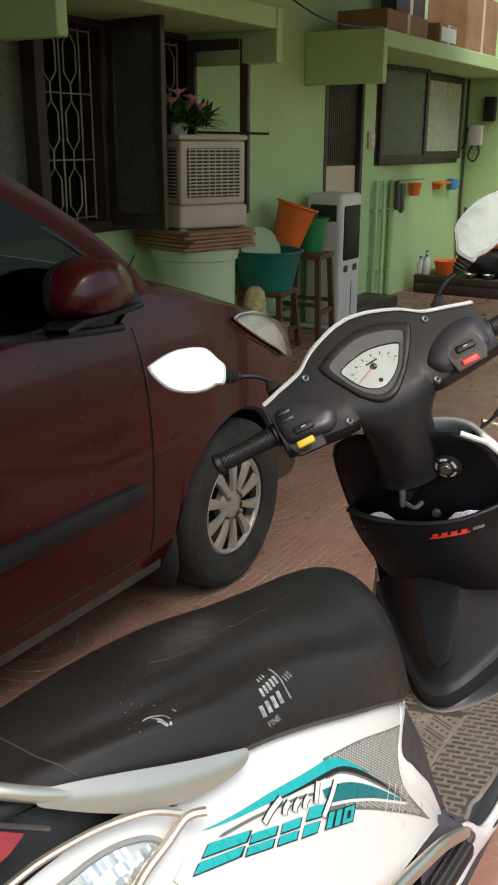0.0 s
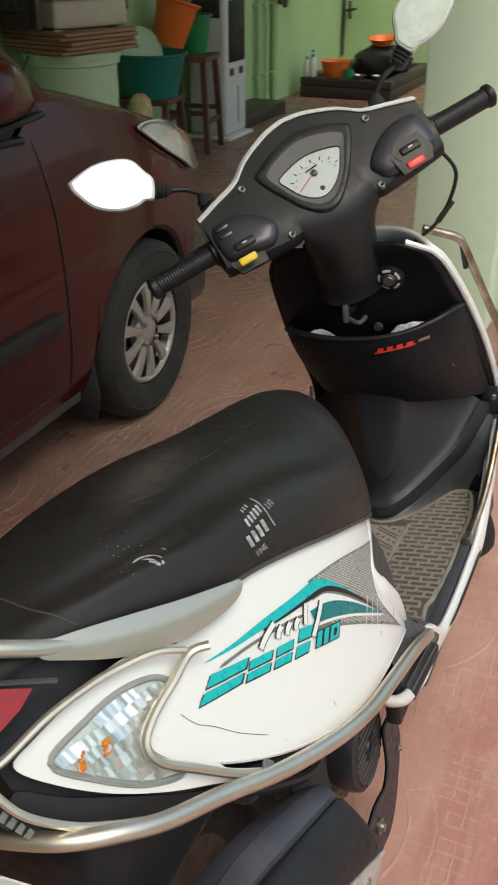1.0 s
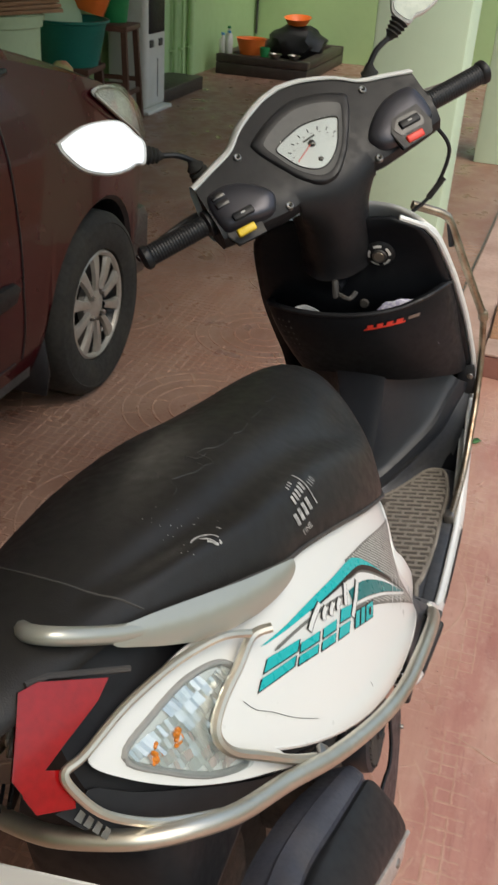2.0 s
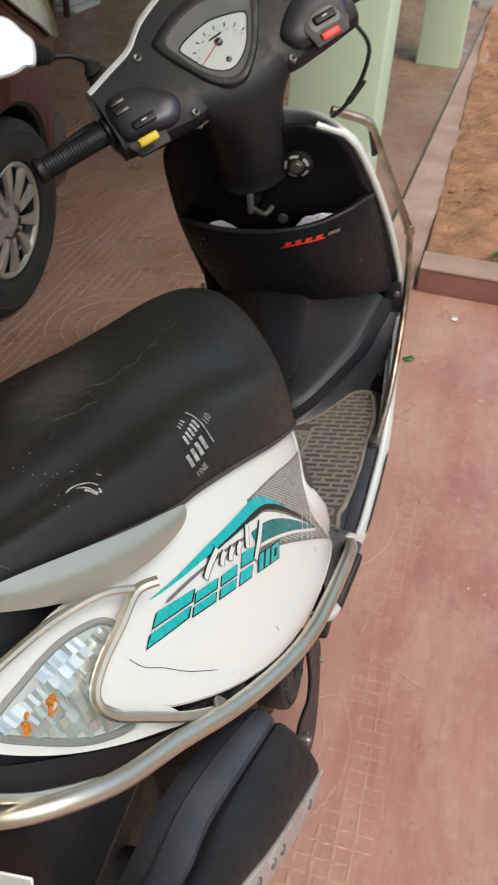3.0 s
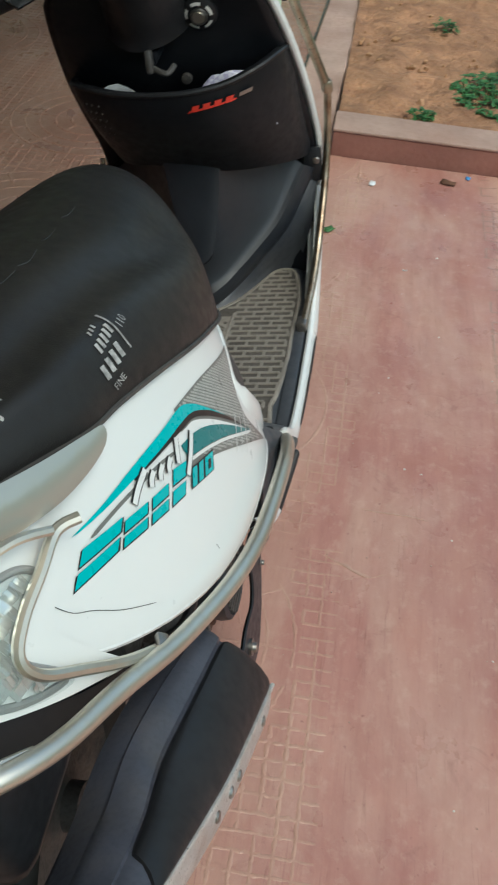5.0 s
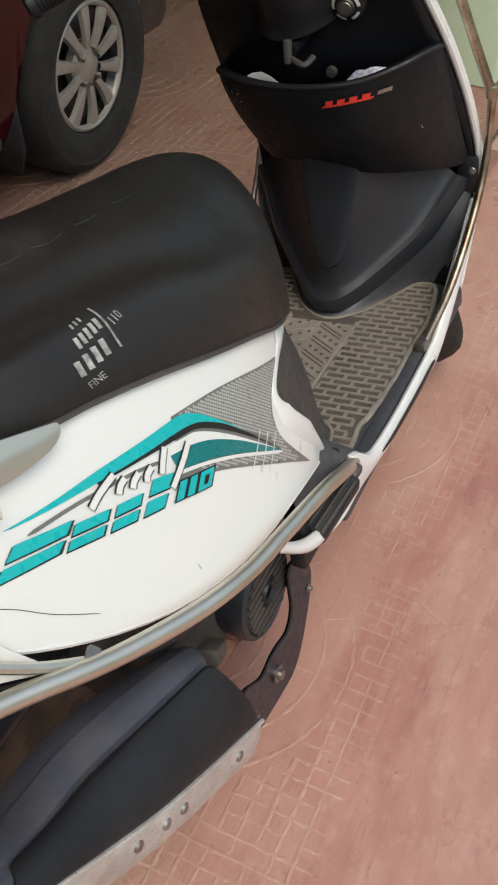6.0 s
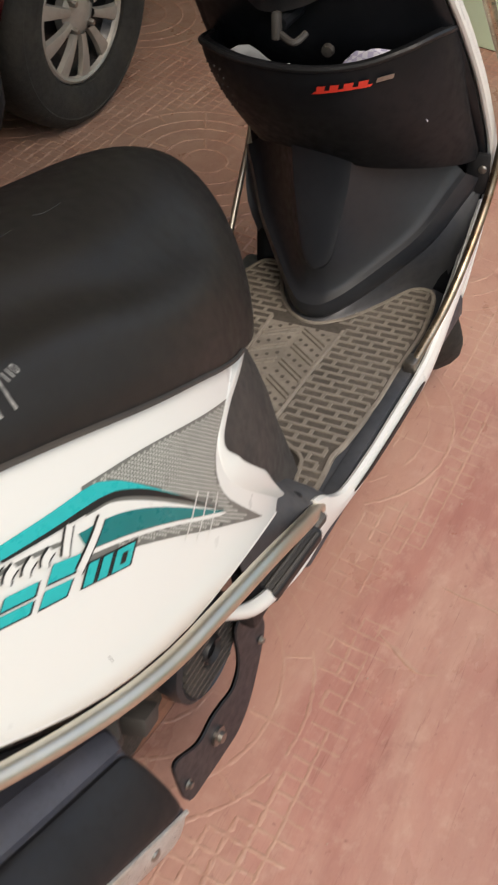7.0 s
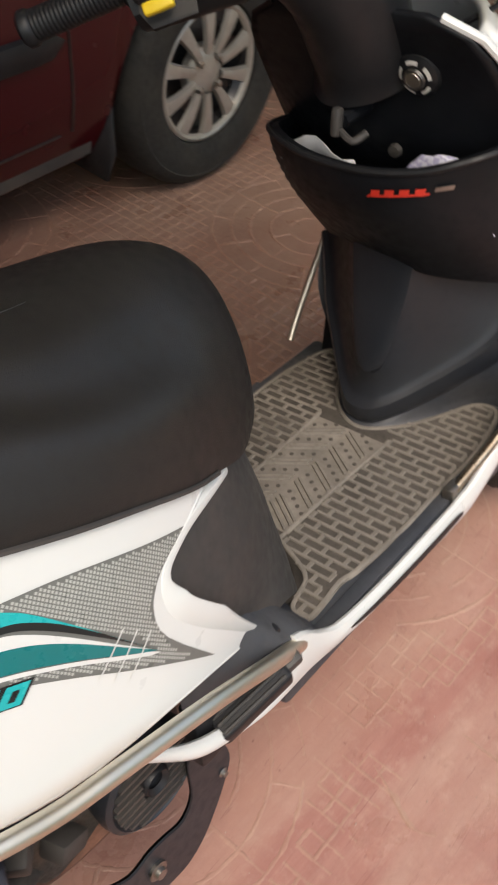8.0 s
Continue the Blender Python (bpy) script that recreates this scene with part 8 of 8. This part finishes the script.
def tread_cell(left, right, cross):
    """One cell of the brick lattice: two halves of a long rib and a cross rib."""
    bm = bmesh.new()
    if left or right:
        add_block(bm, -PU / 2 - 0.0002 if left else -0.0031, PU / 2 + 0.0002 if right else 0.0031, -0.0024, 0.0024, 0.0023, 0.0007)
    if cross:
        add_block(bm, -0.0030, 0.0030, 0.0017, PV - 0.0017, 0.0022, 0.0007)
    return bm


cell_meshes = {}
rest = bmesh.new()
polys = [tuple(p) for p in MAT]
for j in range(-50, 70):
    for i in range(-28, 34):
        u, v = (i + (0.5 if j % 2 else 0)) * PU, j * PV
        for sx in (1, -1):
            s, y = sx * (0.0641 + u), 1.3271 + v
            least = 0.062 if y < 1.56 else 0.02

            def fits(a, b_):
                return (s + a) * sx > least and inside((s + a, y + b_), polys)

            kind_ = (fits(-PU / 2, 0), fits(PU / 2, 0), fits(0, 0) and fits(0, PV))
            if not any(kind_) or not fits(0, 0):
                continue
            m = pose(s, y, 0.2934)
            if sx > 0:
                if kind_ not in cell_meshes:
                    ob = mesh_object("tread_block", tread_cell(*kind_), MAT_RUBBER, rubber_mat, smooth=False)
                    cell_meshes[kind_] = ob.data
                else:
                    ob = new("tread_block", cell_meshes[kind_])
                    ob.parent = rubber_mat
                ob.matrix_basis = m
            else:
                cb = tread_cell(*kind_)
                cb.transform(m)
                tm = bpy.data.meshes.new("cell")
                cb.to_mesh(tm)
                cb.free()
                rest.from_mesh(tm)
                bpy.data.meshes.remove(tm)
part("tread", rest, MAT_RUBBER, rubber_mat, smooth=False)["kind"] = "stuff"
part("mat_middle", box((-0.060, 1.315, 0.2934), (0.060, 1.540, 0.2948), 0.0006, 1), MAT_RUBBER, rubber_mat)
chev = mesh_object("tread_rib", frustum(0.0300, 0.0026, 0.0030, 0.0010), MAT_RUBBER, rubber_mat)
chev.matrix_basis = pose(0.027, 1.335, 0.2947, 0, 0, -33)
stud = mesh_object("tread_stud", lathe([(0.0034, 0), (0.0034, 0.0007), (0, 0.0009)], 7), MAT_DARK, rubber_mat)
stud.matrix_basis = pose(0.0, 1.33, 0.2947)
for k in range(10):
    y = 1.345 + 0.0205 * k
    for sx in (-1, 1):
        if k % 2 == 0:
            for dy in (0.0, 0.009):
                ob = new("tread_rib", chev.data)
                ob.parent = rubber_mat
                ob.matrix_basis = pose(sx * 0.029, y + dy, 0.2947, 0, 0, -sx * 33)
        else:
            for q in range(4):
                ob = new("tread_stud", stud.data)
                ob.parent = rubber_mat
                ob.matrix_basis = pose(sx * (0.010 + 0.0135 * q), y + 0.016 - 0.0088 * q, 0.2947)
for sx in (-1, 1):
    part("mat_ridge", tube([(sx * 0.055, 1.295, 0.2945), (sx * 0.058, 1.45, 0.2945), (sx * 0.062, 1.548, 0.2945)], 0.003, 6), MAT_RUBBER, rubber_mat)


# ---- stamped relief of the floors: rosettes of rings with small squares between ----
CELL = 0.62


def relief_object(name, data, mat_, parent, label):
    me = bpy.data.meshes.new(name)
    me.from_pydata(data[0], [], data[1])
    me.materials.append(mat_)
    ob = new(name, me)
    ob.parent = parent
    return tagged(ob, label, "", "", "stuff")


def ridges(x0, x1, y0, y1, wear, high=0.0012, gaps=0.40):
    """Low worn ridges of the same stamp: lattice outside the rings, rings and spokes within."""
    verts, faces = [], []

    def ridge(p, q):
        mx, my = (p[0] + q[0]) / 2, (p[1] + q[1]) / 2
        if not (x0 < mx < x1 and y0 < my < y1):
            return
        k = wear(mx, my)
        if k < 0.30 or noise.noise((mx * 55, my * 55, 4)) > gaps:
            return
        h = high * min(1.0, k)
        dx, dy = q[0] - p[0], q[1] - p[1]
        n_ = math.hypot(dx, dy)
        ux, uy = -dy / n_, dx / n_
        o = len(verts)
        steps = 5
        for s in range(steps + 1):
            x, y = p[0] + dx * s / steps, p[1] + dy * s / steps
            a = 0.0030 + 0.0045 * min(1.0, k) * max(0.0, 0.55 + 0.9 * noise.noise((x * 130, y * 130, 9)))
            b = a * 0.3
            sh = 0.0016 * noise.noise((x * 160, y * 160, 3))
            z1 = h * max(-0.3, 0.7 + 1.1 * noise.noise((x * 90, y * 90, 6)))
            verts.extend([(x + ux * (w_ + sh), y + uy * (w_ + sh), z) for w_, z in ((-a, -0.0006), (-b, z1), (b, z1), (a, -0.0006))])
        faces.extend([(o + 4 * s + i, o + 4 * s + i + 1, o + 4 * s + 5 + i, o + 4 * s + 4 + i) for s in range(steps) for i in range(3)])

    for ci in range(math.floor((x0 + 0.49) / CELL) - 1, math.ceil((x1 + 0.49) / CELL) + 2):
        for cj in range(math.floor((y0 - 1.06) / CELL) - 1, math.ceil((y1 - 1.06) / CELL) + 2):
            cx, cy = -0.49 + CELL * ci, 1.06 + CELL * cj
            for r, spokes in ((0.056, 0), (0.106, 3), (0.156, 4), (0.200, 6), (0.246, 12)):
                n_ = max(12, int(r * 180))
                pts = [(cx + r * math.cos(2 * math.pi * k / n_), cy + r * math.sin(2 * math.pi * k / n_)) for k in range(n_)]
                for k in range(n_):
                    ridge(pts[k], pts[(k + 1) % n_])
                for s in range(spokes):
                    an = 2 * math.pi * s / spokes
                    ridge((cx + (r - 0.048) * math.cos(an), cy + (r - 0.048) * math.sin(an)), (cx + r * math.cos(an), cy + r * math.sin(an)))
            m = 22
            w = CELL / m
            for i in range(m):
                for j in range(m):
                    for p, q in (((cx - CELL / 2 + w * i, cy - CELL / 2 + w * j), (cx - CELL / 2 + w * i, cy - CELL / 2 + w * (j + 1))), ((cx - CELL / 2 + w * j, cy - CELL / 2 + w * i), (cx - CELL / 2 + w * (j + 1), cy - CELL / 2 + w * i))):
                        if math.hypot((p[0] + q[0]) / 2 - cx, (p[1] + q[1]) / 2 - cy) > 0.262:
                            jx, jy = 0.002 * noise.noise((p[0] * 20, p[1] * 20, 1)), 0.002 * noise.noise((p[0] * 20, p[1] * 20, 2))
                            ridge((p[0] + jx, p[1] + jy), (q[0] + 0.002 * noise.noise((q[0] * 20, q[1] * 20, 1)), q[1] + 0.002 * noise.noise((q[0] * 20, q[1] * 20, 2))))
    return verts, faces


def worn_more(x, y):
    strip = 1 - smooth01((x + 0.24) / 0.10)
    return strip * (0.62 + 0.75 * noise.noise((x * 2.6, y * 2.6, 3)) + 0.5 * noise.noise((x * 12, y * 12, 7)))


relief_object("pavement_relief", ridges(-0.45, 0.9, -0.2, 2.88, worn_more), GROOVE_DUST, pavement, "worn tan ridges of the stamped concrete")
relief_object("pavement_relief", ridges(0.12, 0.75, 0.2, 2.88, lambda x, y: 0.95 + 0.5 * noise.noise((x * 7, y * 7, 7)), 0.0007, 0.45), GROOVE_DARK, pavement, "dark joints of the less worn stamped concrete")
relief_object("floor_relief", ridges(-2.3, -0.47, 0.2, 4.4, lambda x, y: 0.85 + 0.5 * noise.noise((x * 1.7, y * 1.7, 0)) + 0.35 * noise.noise((x * 9, y * 9, 5)), 0.0022, 0.55), RIDGE_RED, floor, "raised rings and squares stamped into the terracotta floor")

# ---- small litter and weeds ----
rnd = random.Random(21)
WEED = material("weed_green", (0.045, 0.14, 0.035), 0.6, vary=0.4, scale=40)


def weed(x, y, rx, ry, n, label):
    w = tagged(thing("weed_patch", label, "weeds", pose(x, y, 0.035)), kind="stuff")
    bm = bmesh.new()
    for k in range(n):
        a, r = rnd.uniform(0, 6.28), math.sqrt(rnd.random())
        bx, by = rx * r * math.cos(a), ry * r * math.sin(a)
        hgt = 0.02 + 0.07 * (1 - r) * rnd.random()
        for j in range(4):
            b = rnd.uniform(0, 6.28)
            add_leaf(bm, Vector((bx, by, hgt)), Vector((math.cos(b), math.sin(b), rnd.uniform(-0.1, 0.6))), rnd.uniform(0.012, 0.024), rnd.uniform(0.004, 0.008))
        if k % 3 == 0:
            add_tube(bm, [(bx * 0.8, by * 0.8, -0.03), (bx, by, hgt)], 0.0015, 4)
    part("leaves", bm, WEED, w)


weed(0.24, 3.42, 0.20, 0.22, 420, "low green weeds growing in the soil bed")
weed(0.36, 3.75, 0.14, 0.16, 200, "low green weeds growing in the soil bed")
weed(0.20, 4.75, 0.16, 0.14, 160, "small green weeds in the soil bed")
weed(-0.06, 3.16, 0.04, 0.04, 26, "small weed by the kerb")
weed(0.02, 4.05, 0.05, 0.05, 24, "small weed in the soil bed")
bm = bmesh.new()
for k in range(420):
    x, y = -0.30 + 1.6 * rnd.random() ** 1.3, lerp(3.1, 7.5, rnd.random() ** 1.6)
    r = rnd.uniform(0.003, 0.012) * (1 if rnd.random() < 0.9 else 1.8)
    g = bmesh.ops.create_icosphere(bm, subdivisions=1, radius=r, matrix=Matrix.Translation((x, y, 0.035 + r * 0.25)))
    for v in g["verts"]:
        v.co += Vector((rnd.uniform(-1, 1), rnd.uniform(-1, 1), rnd.uniform(-1, 1))) * r * 0.3
clods = part("clods", bm, material("dry_soil_lumps", (0.42, 0.24, 0.13), 0.95, vary=0.2, scale=30), soil)
tagged(clods, "loose clods of red soil", kind="stuff")


def scrap(name, x, y, z, size, mt, label, cat, seed):
    r_ = random.Random(seed)
    t = thing(name, label, cat, pose(x, y, z, 0, 0, r_.uniform(0, 360)))
    rows = [[(size * (u - 1) * 0.5, size * 0.35 * v * (1 - 0.3 * abs(u - 1)), 0.003 + size * 0.12 * abs(math.sin(u * 1.7 + v)) ) for u in (0, 0.5, 1, 1.5, 2)] for v in (-1, -0.3, 0.4, 1)]
    ob = part("scrap", grid(rows), mt, t)
    ob.modifiers.new("thickness", "SOLIDIFY").thickness = 0.0015


DRY = material("dry_leaf", (0.12, 0.055, 0.03), 0.8, vary=0.3, scale=60)
scrap("fallen_leaf", -0.302, 2.435, 0.0, 0.036, WEED, "small green leaf fallen on the concrete", "leaf", 1)
scrap("fallen_leaf", 0.031, 2.81, 0.0, 0.045, DRY, "curled dry brown leaf on the concrete", "leaf", 2)
scrap("litter", -0.196, 2.742, 0.0, 0.028, PAPER, "small white paper scrap on the concrete", "litter", 3)
scrap("litter", 0.093, 2.86, 0.0, 0.022, BLUE, "tiny blue plastic scrap on the concrete", "litter", 4)
scrap("litter", 0.24, 2.73, 0.0, 0.025, PAPER, "small white scrap on the concrete", "litter", 5)
scrap("litter", -0.02, 4.76, 0.05, 0.07, PAPER, "crumpled white paper on the soil", "litter", 6)
bm = bmesh.new()
for k in range(90):
    x, y = rnd.uniform(-0.42, 0.5), rnd.uniform(0.3, 2.85)
    r = rnd.uniform(0.0006, 0.0018)
    bmesh.ops.create_icosphere(bm, subdivisions=1, radius=r, matrix=Matrix.Translation((x, y, 0.0012 + r * 0.4)))
grit = part("grit", bm, KERB, pavement)
tagged(grit, "pale grit scattered on the concrete", kind="stuff")


def trowel_mark(pts, width, height):
    """A low lip left where one pass of cement lapped over another."""
    c = catmull(pts, 10)
    rows = []
    for i, p in enumerate(c):
        t = (c[min(i + 1, len(c) - 1)] - c[max(i - 1, 0)]).normalized()
        k = math.sin(math.pi * (i + 0.3) / (len(c) - 0.4)) ** 0.5 * (0.8 + 0.5 * noise.noise((p.x * 60, p.y * 60, 2)))
        across = Vector((-t.y, t.x, 0))
        rows.append([p + across * w * width * k + Vector((0, 0, z * height * k - 0.0004)) for w, z in ((-0.3, 0), (0.0, 1), (0.35, 0.8), (1.6, 0))])
    part("trowel_mark", grid(rows), GROOVE_DUST, pavement)


trowel_mark([(-0.155, 1.402, 0), (-0.119, 1.399, 0), (-0.066, 1.400, 0), (-0.02, 1.396, 0)], 0.005, 0.0022)
trowel_mark([(-0.225, 1.277, 0), (-0.179, 1.256, 0), (-0.145, 1.239, 0), (-0.125, 1.238, 0), (-0.10, 1.250, 0)], 0.007, 0.0025)

# pale grit strewn over the pink concrete
rnd = random.Random(21)
bm = bmesh.new()
for k in range(46):
    x, y, r = rnd.uniform(-0.15, 0.75), rnd.uniform(0.45, 2.7), rnd.uniform(0.0012, 0.0042) * rnd.uniform(0.6, 1.0)
    add_lathe(bm, [(0, r * 0.9), (r * 0.8, r * 0.5), (r, -0.0006)], 5, pose(x, y, 0.0006, rnd.uniform(-12, 12), rnd.uniform(-12, 12), rnd.uniform(0, 360)) @ Matrix.Diagonal((rnd.uniform(0.6, 1.4), 1, 1, 1)))
tagged(mesh_object("grit", bm, PALE, smooth=False), "scattered pale chips of plaster on the pink concrete", "grit", kind="stuff")
